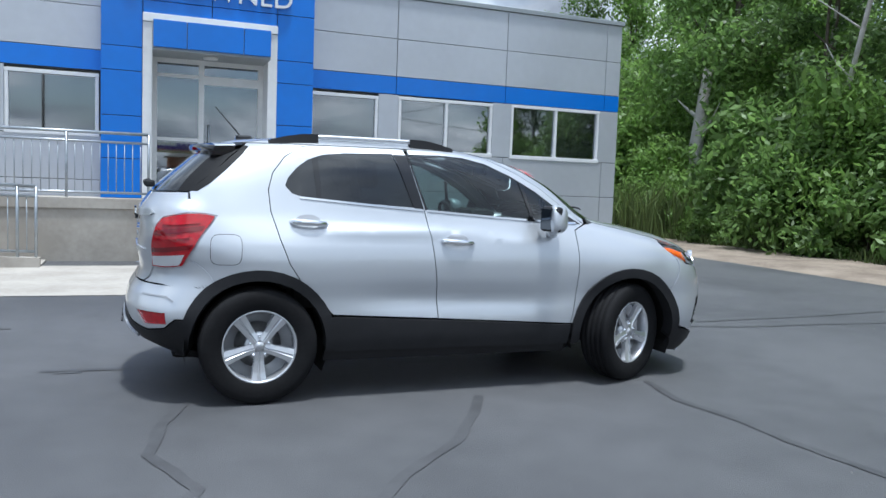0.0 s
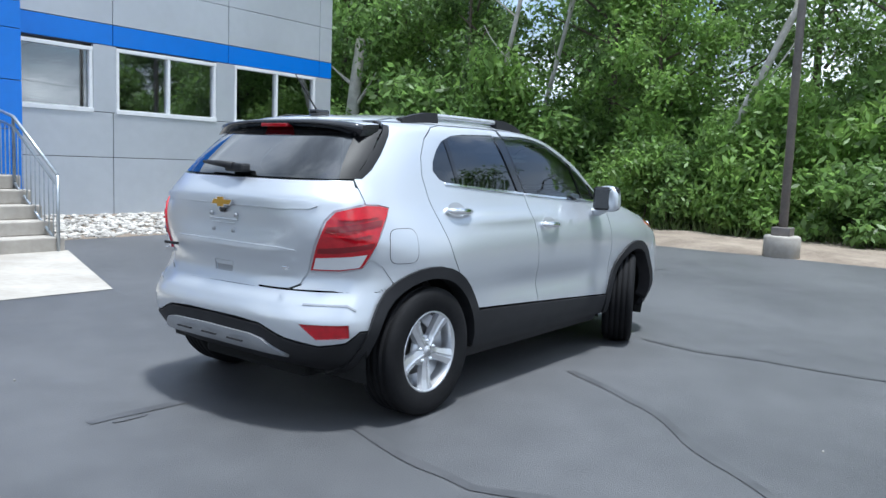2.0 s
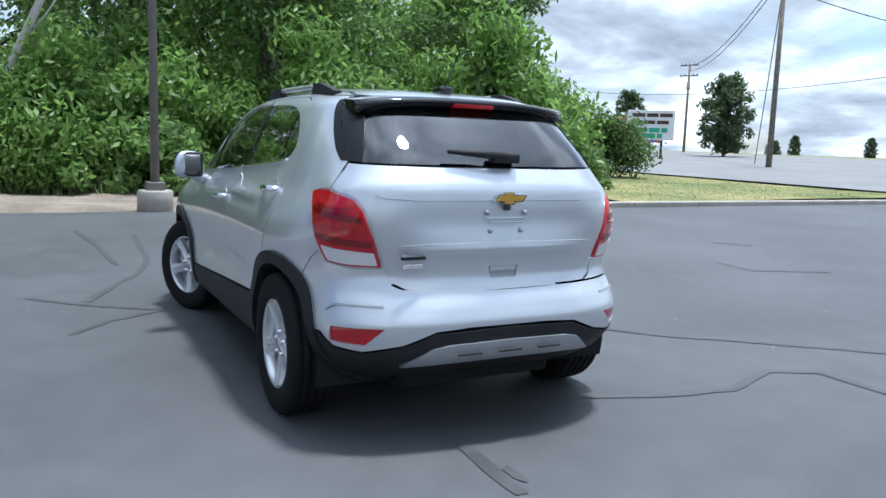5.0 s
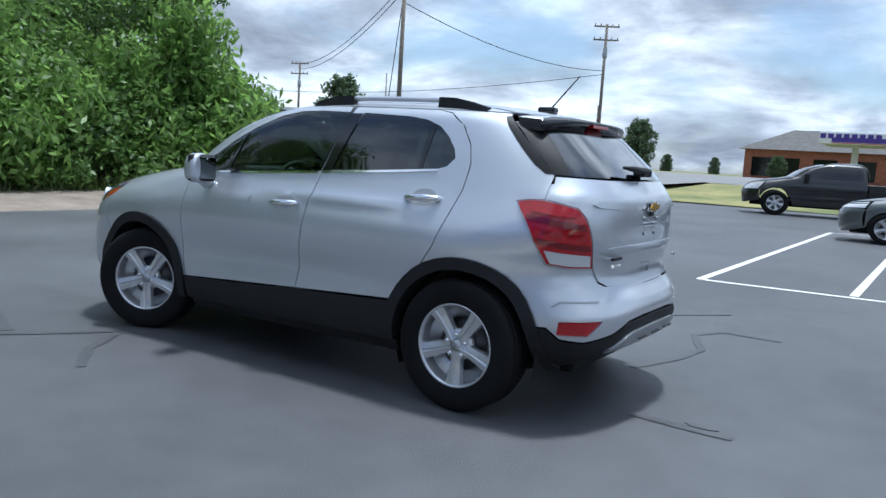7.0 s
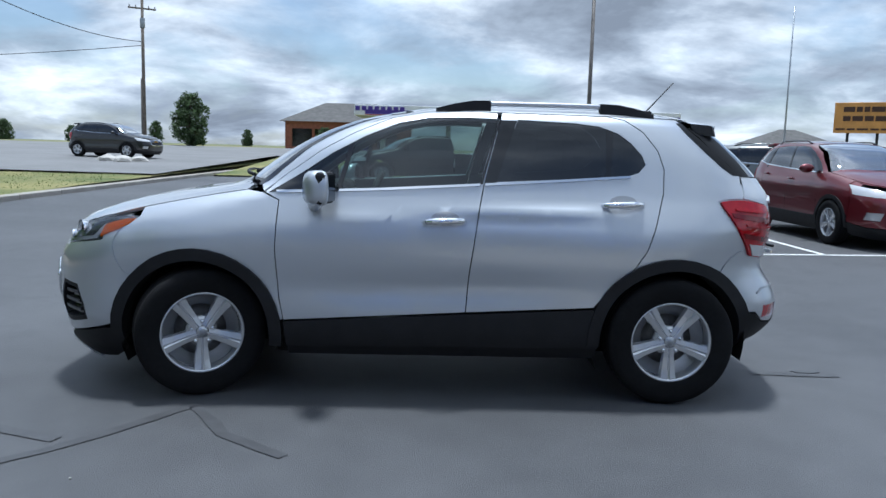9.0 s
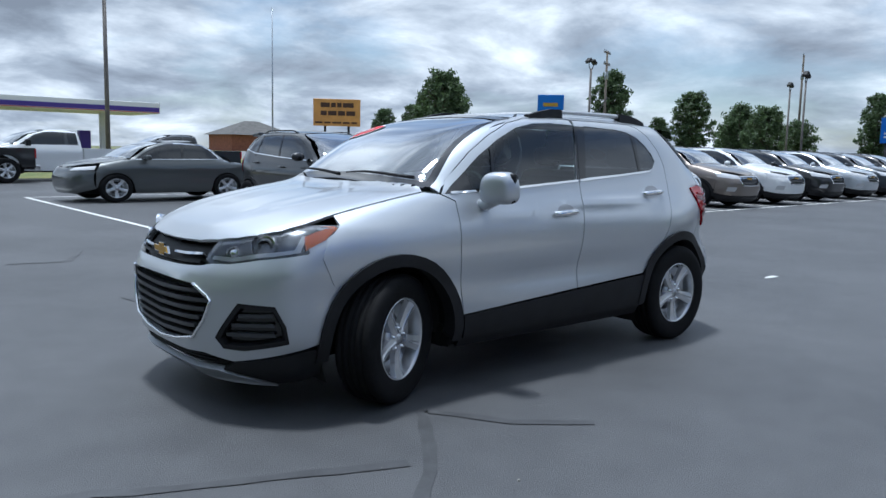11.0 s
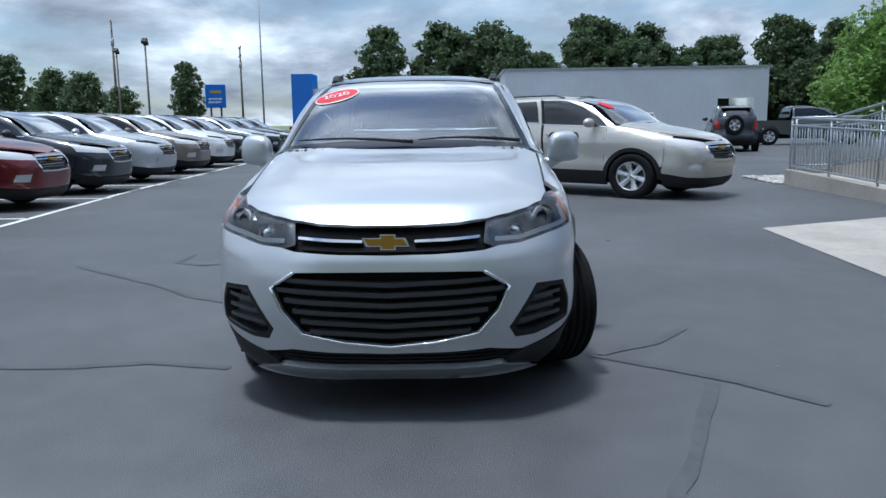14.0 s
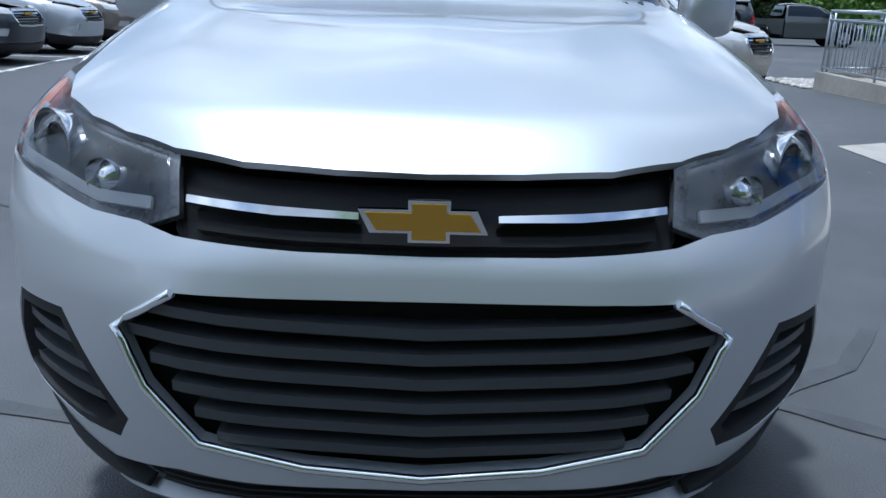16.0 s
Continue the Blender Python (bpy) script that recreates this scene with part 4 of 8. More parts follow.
    C.pair("lamp_backing", "side", [(-1.44, 0.78), (-1.44, 1.10), (-1.52, 1.16), (-1.66, 1.22), (-1.70, 1.10), (-1.74, 0.80), (-1.70, 0.68), (-1.52, 0.66)], sv, off=-0.007, lip=0.004, gap=0, step=0.03)
    C.pair("lamp_backing", "rear", [("x", -1.66, 0.72), ("x", -1.62, 1.20), ("y", 0.60, 1.21), ("y", 0.56, 1.05), ("y", 0.47, 0.74), ("y", 0.60, 0.70)], sv, off=-0.008, lip=0.004, gap=0, step=0.03)
    tails = C.pair("tail_light", "rear", light, M["lens_red"], off=0.010, lip=0.035, label="red tail light with a clear lower band")
    C.pair("clear_band", "rear", [("x", -1.715, 0.822), ("y", 0.645, 0.808), ("y", 0.562, 0.806), ("y", 0.578, 0.862), ("y", 0.66, 0.872), ("x", -1.69, 0.884)], M["lens_clear"], off=0.0135, lip=0.008, gap=0, step=0.02, parent=tails, label="clear reversing lamp band")
    C.pair("deep_band", "rear", [("x", -1.665, 0.915), ("y", 0.66, 0.892), ("y", 0.586, 0.886), ("y", 0.592, 0.91), ("y", 0.66, 0.918), ("x", -1.65, 0.94)], M["lens_deep"], off=0.0135, lip=0.008, gap=0, step=0.02, parent=tails)
    C.pair("deep_band", "rear", [("x", -1.60, 1.02), ("y", 0.68, 0.992), ("y", 0.618, 0.985), ("y", 0.626, 1.012), ("y", 0.68, 1.022), ("x", -1.585, 1.045)], M["lens_deep"], off=0.0135, lip=0.008, gap=0, step=0.02, parent=tails)
    for zz in (0.965, 1.045):
        C.pair("lens_rib", "rear", [("x", -1.67 + (zz - 0.965) * 0.7, zz + 0.012), ("y", 0.70, zz), ("y", 0.625 + (zz - 0.965) * 0.4, zz), ("y", 0.625 + (zz - 0.965) * 0.4, zz + 0.009), ("y", 0.70, zz + 0.009), ("x", -1.665 + (zz - 0.965) * 0.7, zz + 0.022)], M["lens_red"], off=0.017, lip=0.008, gap=0, step=0.025, parent=tails)
    gate = [("y", 0, 1.232), ("y", 0.35, 1.232), ("y", 0.60, 1.236), ("x", -1.672, 1.238), ("x", -1.665, 1.121), ("y", 0.692, 1.109), ("y", 0.641, 1.089), ("y", 0.617, 1.042), ("y", 0.583, 0.93), ("y", 0.54, 0.79), ("y", 0.512, 0.725), ("y", 0.465, 0.700), ("y", 0.2, 0.692), ("y", 0, 0.69)]
    C.mid("tailgate", "rear", gate, sv, holes=[("mid", [("y", 0, 0.795), ("y", 0.075, 0.795), ("y", 0.068, 0.74), ("y", 0, 0.74)])], label="silver tailgate", step=0.018)
    C.mid("tailgate_ledge", "rear", [("y", 0, 1.088), ("y", 0.42, 1.086), ("y", 0.56, 1.094), ("y", 0.585, 1.108), ("y", 0.55, 1.126), ("y", 0.3, 1.134), ("y", 0, 1.136)], sv, off=0.011, lip=0.02, gap=0, step=0.03)
    C.mid("tailgate_ledge", "rear", [("y", 0, 0.878), ("y", 0.40, 0.880), ("y", 0.50, 0.892), ("y", 0.40, 0.902), ("y", 0, 0.905)], sv, off=0.007, lip=0.015, gap=0, step=0.03)
    C.mid("handle_recess", "rear", [("y", 0, 0.80), ("y", 0.08, 0.80), ("y", 0.073, 0.735), ("y", 0, 0.735)], M["skid"], off=-0.012, lip=0.004, gap=0)
    C.mid("handle_lip", "rear", [("y", 0, 0.793), ("y", 0.07, 0.793), ("y", 0.067, 0.772), ("y", 0, 0.772)], sv, off=-0.001, lip=0.012, gap=0)
    C.mid("rear_window", "rear", [("y", 0, 1.512), ("y", 0.4, 1.512), ("y", 0.52, 1.512), ("x", -1.375, 1.507), ("x", -1.52, 1.375), ("x", -1.668, 1.242), ("y", 0.60, 1.239), ("y", 0, 1.236)], M["tint"], off=0.0, lip=0.006, label="dark rear window")
    C.pair("quarter_glass_trim", "rear", [("x", -1.385, 1.50), ("x", -1.52, 1.372), ("x", -1.664, 1.244), ("y", 0.615, 1.242), ("y", 0.585, 1.32), ("y", 0.54, 1.43), ("y", 0.515, 1.50)], M["grille"], off=0.003, lip=0.006, gap=0)
    C.pair("quarter_glass_trim", "side", [(-1.378, 1.502), (-1.52, 1.374), (-1.666, 1.246), (-1.625, 1.247), (-1.56, 1.29), (-1.47, 1.37), (-1.37, 1.47), (-1.325, 1.525), (-1.35, 1.53)], M["grille"], off=0.003, lip=0.006, gap=0, step=0.02)
    # spoiler
    sp = bmesh.new()
    rows = []
    for k in range(-8, 9):
        y = k / 8 * 0.575
        q = 1 - 0.10 * (abs(k) / 8) ** 2.5
        tip = -1.625 * (0.985 + 0.015 * q) + 0.09 * (abs(k) / 8) ** 4
        zt = 1.558 - 0.034 * (abs(k) / 8) ** 3
        rows.append([sp.verts.new(p) for p in ((-1.40, y, zt + 0.004), (-1.52, y, zt - 0.004), (tip, y, zt - 0.022), (tip + 0.005, y, zt - 0.036), (-1.55, y, zt - 0.066), (-1.42, y, zt - 0.05))])
    for a, b in zip(rows, rows[1:]):
        for i in range(5):
            f = sp.faces.new((a[i], a[i + 1], b[i + 1], b[i]))
            f.smooth, f.material_index = True, 0 if i < 1 else 1
    for cap in (sp.faces.new(rows[0]), sp.faces.new(rows[-1][::-1])):
        cap.material_index = 1
    bmesh.ops.recalc_face_normals(sp, faces=sp.faces[:])
    spoiler = part("spoiler", sp, [sv, M["gloss"]], root, "gloss black roof spoiler with a silver front edge")
    part("brake_lamp", box(-1.622, -1.57, -0.11, 0.11, 1.503, 1.525, 0.006), M["lens_red"], spoiler)
    part("rear_wiper_hub", moved(box(-0.035, 0.03, -0.09, 0.05, -0.02, 0.025, 0.012), Matrix.Translation((-1.875, 0.0, 1.275))), pl, root)
    part("rear_wiper", tube([(-1.90, -0.02, 1.285), (-1.885, 0.14, 1.295), (-1.875, 0.27, 1.30)], [0.02, 0.016, 0.008], 8), pl, root, "black rear wiper")
    refl = [("y", 0.565, 0.545), ("y", 0.725, 0.545), ("y", 0.73, 0.478), ("y", 0.63, 0.470)]
    rb = [("y", 0, 0.686), ("y", 0.2, 0.688), ("y", 0.465, 0.695), ("y", 0.517, 0.721), ("y", 0.545, 0.788), ("y", 0.645, 0.791), ("x", -1.697, 0.81), ("x", -1.672, 0.85), ("x", -1.645, 0.845), ("x", -1.588, 0.805), ("x", -1.53, 0.718), ("x", -1.505, 0.69)] + [("x", x, z) for x, z in arch(RX, WZ, AR, 122, 157, 6)] + [("x", -1.75, 0.51), ("y", 0.72, 0.455), ("y", 0.64, 0.438), ("y", 0.50, 0.47), ("y", 0.36, 0.525), ("y", 0.2, 0.535), ("y", 0, 0.535)]
    C.mid("rear_bumper", "rear", rb, sv, holes=[("pair", refl)], label="silver rear bumper cover", lip=0.03, step=0.022)
    C.pair("reflector", "rear", refl, M["lens_red"], off=-0.008, lip=0.01, gap=0, label="red bumper reflector")
    C.pair("bumper_crease", "rear", [("y", 0.56, 0.632), ("y", 0.70, 0.630), ("x", -1.76, 0.605), ("x", -1.755, 0.612), ("y", 0.70, 0.638), ("y", 0.56, 0.640)], M["skid"], off=0.004, lip=0.01, gap=0)
    C.mid("rear_cladding", "rear", [("y", 0, 0.530), ("y", 0.36, 0.52), ("y", 0.50, 0.465), ("y", 0.64, 0.433), ("y", 0.72, 0.45), ("x", -1.752, 0.505), ("x", -1.665, 0.51), ("x", -1.70, 0.36), ("x", -1.67, 0.27), ("y", 0.7, 0.25), ("y", 0.4, 0.30), ("y", 0, 0.31)], pl, off=0.005, lip=0.04, label="black rear bumper cladding")
    C.mid("rear_skid_plate", "rear", [("y", 0, 0.475), ("y", 0.3, 0.47), ("y", 0.38, 0.455), ("y", 0.50, 0.375), ("y", 0.3, 0.382), ("y", 0, 0.384)], M["skid"], off=0.018, lip=0.02, label="satin silver rear skid plate")
    for y in (-0.21, 0.0, 0.21):
        part("skid_slot", box(-2.042, -2.03, y - 0.06, y + 0.06, 0.418, 0.426, 0.002), pl, root)
    # plate mounting marks, dealer lettering as bars, trim bars
    for y, z in ((-0.10, 1.035), (0.10, 1.035), (-0.08, 0.955), (0.08, 0.955)):
        part("plate_screw", moved(lathe([(0, -0.004), (0.011, -0.004), (0.012, 0.004)], 10), Matrix.Translation((-1.95, y, z)) @ Matrix.Rotation(radians(-90), 4, "Z")), M["skid"], root)
    part("plate_rail", box(-1.953, -1.94, -0.11, 0.11, 1.008, 1.014, 0.002), sv, root)
    part("plate_rail", box(-1.953, -1.94, -0.09, 0.09, 0.99, 0.994, 0.001), sv, root)
    part("trim_bar", box(-1.957, -1.94, 0.40, 0.515, 0.838, 0.852, 0.002), M["plastic"], root)
    part("trim_bar", box(-1.957, -1.94, 0.415, 0.505, 0.80, 0.82, 0.002), M["chrome"], root)
    part("trim_bar", box(-1.957, -1.94, -0.50, -0.465, 0.80, 0.815, 0.002), M["chrome"], root)
    part("camera_lens", moved(lathe([(0, -0.01), (0.014, -0.01), (0.016, 0.01)], 12), Matrix.Translation((-1.955, 0, 1.06)) @ Matrix.Rotation(radians(-90), 4, "Z")), M["gloss"], root)
    # fuel flap outline, right side
    fl = [(-1.47 + 0.085 * math.copysign(abs(math.cos(a)) ** 0.5, math.cos(a)), 0.915 + 0.085 * math.copysign(abs(math.sin(a)) ** 0.5, math.sin(a))) for a in [math.tau * i / 24 for i in range(24)]]
    part("fuel_flap", skin(S, "side", fl, off=0.0015, lip=0.004, gap=0.0, flip=True), sv, root)
    fo = inset(fl, -0.003)
    part("fuel_flap_gap", skin(S, "side", fo, off=0.0008, lip=0.004, gap=0.0, holes=[fl], flip=True), M["dark"], root)
    # handles
    for own, hx, hz2 in ((doors, -0.03, 0.972), (rdoors, -0.985, 1.078)):
        for k, s in ((0, 1), (1, -1)):
            y = float(S.put("side", [hx], [hz2], 0.0)[0][1])
            bm = bmesh.new()
            pts = [(hx + 0.105, y - 0.004, hz2 - 0.006), (hx + 0.085, y + 0.024, hz2 - 0.004), (hx + 0.03, y + 0.038, hz2), (hx - 0.05, y + 0.036, hz2 + 0.003), (hx - 0.10, y + 0.022, hz2 + 0.004), (hx - 0.115, y - 0.004, hz2 + 0.004)]
            add_tube(bm, [(a, b * s, c) for a, b, c in pts], [0.012, 0.015, 0.017, 0.017, 0.015, 0.012], 10)
            bmesh.ops.scale(bm, vec=(1, 1, 1.15), space=Matrix.Translation((0, 0, -hz2)), verts=bm.verts[:])
            part("handle", bm, M["chrome"], own[k], "chrome door handle")
            cup = [(hx - 0.01 + 0.075 * math.cos(a), hz2 + 0.012 + 0.036 * math.sin(a)) for a in [math.tau * i / 20 for i in range(20)]]
            part("handle_cup", skin(S, "side", cup, off=0.001, lip=0.002, gap=0, flip=bool(k)), M["skid"], own[k])
    # mirrors
    for k, s in ((0, 1), (1, -1)):
        bm = bmesh.new()
        bmesh.ops.create_uvsphere(bm, u_segments=24, v_segments=14, radius=1)
        for v in bm.verts:
            x, y, z = v.co
            sx = 0.5 if x < 0 else 1.0
            q = lambda t: math.copysign(abs(t) ** 0.62, t)
            v.co = Vector((q(x) * 0.085 * sx, q(y) * (0.100 - 0.016 * z), q(z) * 0.092))
        for v in bm.verts:
            v.co.z += 0.10 * v.co.y * 0.35
            v.co.x -= v.co.y * 0.28
        bm2 = moved(bm, Matrix.Translation((0.615, 0.935, 1.135)))
        if s < 0:
            bmesh.ops.scale(bm2, vec=(1, -1, 1), verts=bm2.verts[:])
            bmesh.ops.reverse_faces(bm2, faces=bm2.faces[:])
        mir = part("door_mirror", bm2, sv, doors[k], "silver door mirror", smooth=True)
        st = tube([(0.655, s * 0.79, 1.035), (0.65, s * 0.85, 1.04), (0.635, s * 0.895, 1.07), (0.625, s * 0.915, 1.10)], [0.032, 0.036, 0.042, 0.05], 10)
        part("mirror_foot", st, sv, mir)
        back = Matrix.Translation((0.580, s * 0.944, 1.136)) @ Matrix.Rotation(s * radians(-14), 4, "Z")
        part("mirror_bezel", moved(box(-0.018, 0.03, -0.090, 0.090, -0.082, 0.084, 0.02), back), M["plastic"], mir)
        part("mirror_glass", moved(box(-0.023, -0.016, -0.078, 0.078, -0.068, 0.070, 0.003), back), M["mirror"], mir)
    # roof rails, antenna
    for s in (1, -1):
        pts = []
        for i in range(13):
            x = 0.02 - 1.22 * i / 12
            y = 0.545 if i not in (0, 12) else 0.535
            lift = 0.034 * min(1, math.sin(math.pi * i / 12) * 2.4)
            pts.append((x, s * y, float(S.Z(np.array([x]), np.array([y]))[0]) + lift - 0.004))
        rail = part("roof_rail", tube(pts[2:11], 0.015, 10), M["alloy"], root, "silver roof rail with black feet")
        for a, b in ((0, 3), (9, 12)):
            bm = bmesh.new()
            qs = pts[a : b + 1]
            rws = [[bm.verts.new((x, y - 0.019, z + 0.017)), bm.verts.new((x, y + 0.019, z + 0.017)), bm.verts.new((x, y + 0.026, float(S.Z(np.array([x]), np.array([abs(y)]))[0]) - 0.012)), bm.verts.new((x, y - 0.026, float(S.Z(np.array([x]), np.array([abs(y)]))[0]) - 0.012))] for x, y, z in qs]
            for p, q in zip(rws, rws[1:]):
                for i in range(4):
                    bm.faces.new((p[i], p[(i + 1) % 4], q[(i + 1) % 4], q[i]))
            bm.faces.new(rws[0]), bm.faces.new(rws[-1])
            bmesh.ops.recalc_face_normals(bm, faces=bm.faces[:])
            part("rail_foot", bm, M["plastic"], rail)
    ant = part("antenna", moved(box(-0.06, 0.05, -0.035, 0.035, -0.01, 0.03, 0.014), Matrix.Translation((-1.28, 0.0, 1.592))), M["gloss"], root)
    part("antenna_whip", tube([(-1.30, 0, 1.61), (-1.47, 0, 1.80)], [0.005, 0.003], 6), M["plastic"], ant)
    # underbody, floor, cabin
    part("underbody", box(-1.75, 1.95, -0.42, 0.42, 0.20, 0.34, 0.03), M["dark"], root)
    part("floor_pan", box(-0.87, 0.87, -0.74, 0.74, 0.22, 0.36, 0.02), M["dark"], root)
    part("engine_bay", box(0.98, 1.95, -0.40, 0.40, 0.34, 0.80, 0.05), M["dark"], root)
    part("engine_bay", box(1.72, 2.02, -0.60, 0.60, 0.25, 0.72, 0.05), M["dark"], root)
    part("boot_floor", box(-1.80, -0.70, -0.42, 0.42, 0.34, 0.86, 0.03), M["dark"], root)
    part("boot_side", box(-1.78, -1.62, -0.50, 0.50, 0.32, 0.86, 0.03), M["dark"], root)
    part("rear_shelf", box(-1.66, -1.05, -0.62, 0.62, 1.08, 1.11, 0.01), M["dash"], root)
    part("bulkhead", box(0.84, 0.98, -0.70, 0.70, 0.3, 0.98, 0.02), M["dark"], root)
    part("headliner", box(-1.35, 0.10, -0.50, 0.50, 1.535, 1.55, 0.005), M["seat"], root)
    dash = part("dashboard", box(0.55, 0.98, -0.70, 0.70, 0.80, 1.09, 0.06), M["dash"], root)
    part("instrument_hood", moved(box(-0.11, 0.11, -0.18, 0.18, -0.05, 0.06, 0.04), Matrix.Translation((0.60, 0.36, 1.10))), M["dash"], dash)
    wheel_rim = bmesh.new()
    ring = [(0, 0.185 * math.cos(math.tau * i / 28), 0.185 * math.sin(math.tau * i / 28)) for i in range(29)]
    add_tube(wheel_rim, ring, 0.016, 8, cap=False)
    for a in (0.2, math.pi - 0.2, -math.pi / 2):
        add_tube(wheel_rim, [(0, 0, 0), (0, 0.185 * math.cos(a), 0.185 * math.sin(a))], 0.02, 6)
    part("steering_wheel", moved(wheel_rim, Matrix.Translation((0.40, 0.36, 1.03)) @ Matrix.Rotation(radians(-24), 4, "Y")), M["dash"], root)
    for y in (0.36, -0.36):
        seat = part("front_seat", box(-0.32, 0.22, y - 0.25, y + 0.25, 0.50, 0.70, 0.06), M["seat"], root, "dark cloth front seat")
        part("seat_back", moved(box(-0.09, 0.07, -0.24, 0.24, 0, 0.62, 0.06), Matrix.Translation((-0.33, y, 0.62)) @ Matrix.Rotation(radians(-14), 4, "Y")), M["seat"], seat)
        part("head_rest", moved(box(-0.05, 0.05, -0.13, 0.13, 0, 0.17, 0.05), Matrix.Translation((-0.50, y, 1.29)) @ Matrix.Rotation(radians(-8), 4, "Y")), M["seat"], seat)
    bench = part("rear_seat", box(-1.05, -0.55, -0.62, 0.62, 0.52, 0.72, 0.06), M["seat"], root, "dark cloth rear bench")
    part("seat_back", moved(box(-0.09, 0.06, -0.62, 0.62, 0, 0.58, 0.06), Matrix.Translation((-1.03, 0, 0.65)) @ Matrix.Rotation(radians(-16), 4, "Y")), M["seat"], bench)
    for y in (0.38, -0.38):
        part("head_rest", moved(box(-0.045, 0.045, -0.12, 0.12, 0, 0.15, 0.04), Matrix.Translation((-1.19, y, 1.24))), M["seat"], bench)
    part("rear_mirror", moved(box(-0.015, 0.015, -0.11, 0.11, -0.03, 0.03, 0.012), Matrix.Translation((0.47, 0, 1.45))), M["dash"], root)
    # year sticker on the windscreen
    ell = [(-0.44 + 0.125 * math.cos(math.tau * i / 28), 1.452 + 0.034 * math.sin(math.tau * i / 28) + 0.028 * math.cos(math.tau * i / 28)) for i in range(28)]
    white_e = inset(ell, -0.006)
    part("year_sticker_edge", skin(S, "fx", white_e, off=0.0015, lip=0.001, gap=0), M["decal_w"], root)
    sticker = part("year_sticker", skin(S, "fx", ell, off=0.003, lip=0.001, gap=0), M["decal"], root, "red oval year sticker with white digits")
    p0, p1, p2 = (Vector(p) for p in S.put("fx", [-0.44, -0.34, -0.44], [1.452, 1.475, 1.49], 0.006))
    ex = (p1 - p0).normalized()
    ez = ex.cross((p2 - p0).normalized()).normalized()
    ey = ez.cross(ex)
    words("year_digits", "2020", 0.085, 0.001, M["decal_w"], Matrix(((ex.x, ey.x, ez.x, p0.x), (ex.y, ey.y, ez.y, p0.y), (ex.z, ey.z, ez.z, p0.z), (0, 0, 0, 1))), sticker, "white digits")
    # wheels; the front ones are turned to the left
    steer = 23
    for x, s, turn in ((FX, 1, steer), (FX, -1, steer), (RX, 1, 0), (RX, -1, 0)):
        wheel(root, Matrix.Translation((x, s * 0.772, WZ)) @ Matrix.Rotation(radians(turn + (180 if s > 0 else 0)), 4, "Z"), 0.345, 0.222, 0.215)
    return root


hero = hero_car()


# ---- ground ----
def sheet(name, poly, z, material, label, category, kind="structure"):
    bm = bmesh.new()
    f = bm.faces.new([bm.verts.new((x, y, z if not callable(z) else z(x, y))) for x, y in poly])
    f.normal_update()
    if f.normal.z < 0:
        f.normal_flip()
    return tagged(link_mesh(name, bm, material), label, category, "", kind)


def field(name, x0, x1, y0, y1, nx, ny, height, material, label, category):
    vs = [(x0 + (x1 - x0) * i / nx, y0 + (y1 - y0) * j / ny) for j in range(ny + 1) for i in range(nx + 1)]
    fs = [(j * (nx + 1) + i, j * (nx + 1) + i + 1, (j + 1) * (nx + 1) + i + 1, (j + 1) * (nx + 1) + i) for j in range(ny) for i in range(nx)]
    return tagged(raw(name, [(x, y, height(x, y)) for x, y in vs], fs, material, smooth=True), label, category, "", "structure")


sheet("ground", [(-900, -900), (900, -900), (900, 900), (-900, 900)], -0.08, M["field"], "flat green and straw coloured land", "ground")
sheet("pavement", [(-95, -32), (-8, -29), (9.0, -27), (9.0, -9), (9.25, 3), (9.7, 16), (-95, 45)], 0.0, M["asphalt"], "dark sealed asphalt car lot with tar lines", "pavement")


def bumpy(s, a):
    return lambda x, y: a * noise.noise(Vector((x * s, y * s, 0.3)))


gn = bumpy(0.9, 0.05)
field("gravel_shoulder", 9.0, 19, -14, 26, 30, 70, lambda x, y: max(-0.03, min(0.06, (x - 9.25 - 0.02 * max(y, 0)) * 0.05)) + (gn(x, y) if x > 9.6 else gn(x, y) * 0.3 - 0.012), M["gravel"], "pale sandy gravel shoulder with scattered leaves", "gravel")
wn = bumpy(0.5, 0.25)
field("woodland_floor", 13.2, 60, -14, 60, 30, 45, lambda x, y: -0.05 + min(1, (x - 13.2) / 3) * (0.16 + wn(x, y)) + 0.01 * (x - 14), M["soil"], "leaf-littered woodland floor", "ground")
field("back_woodland_floor", -20, 14.6, 23, 60, 12, 12, lambda x, y: -0.04, M["soil"], "ground behind the building", "ground")


def lawn_z(x, y):
    d = max(0.0, (x - 9.2) * 0.35 + max(0, -y - 12) * 0.65)
    return 0.11 + min(0.5, d * 0.012) + 0.02 * noise.noise(Vector((x * 0.6, y * 0.6, 2)))


field("lawn", 9.25, 95, -75, -10.4, 60, 50, lawn_z, M["lawn"], "patchy mown lawn, green and straw yellow", "grass")
bm = bmesh.new()
for k in range(18):
    add_box(bm, 8.98, 9.27, -10.4 - 2.0 * k, -8.42 - 2.0 * k, -0.05, 0.115, 0.02)
tagged(link_mesh("kerb", bm, M["concrete"]), "weathered grey concrete kerb along the lawn", "kerb", "", "structure")
field("road", -90, 110, -62, -44, 40, 4, lambda x, y: 0.62 + max(0, -y - 44) * 0.022 + 0.0025 * max(0, x), M["road"], "pale worn highway behind the lawn", "road")
field("near_road", 9.3, 110, -44.5, -22, 40, 8, lambda x, y: 0.25 + 0.0045 * (x - 9.2) + 0.019 * (-22 - y), M["road"], "pale worn concrete road rising beyond the lawn", "road")
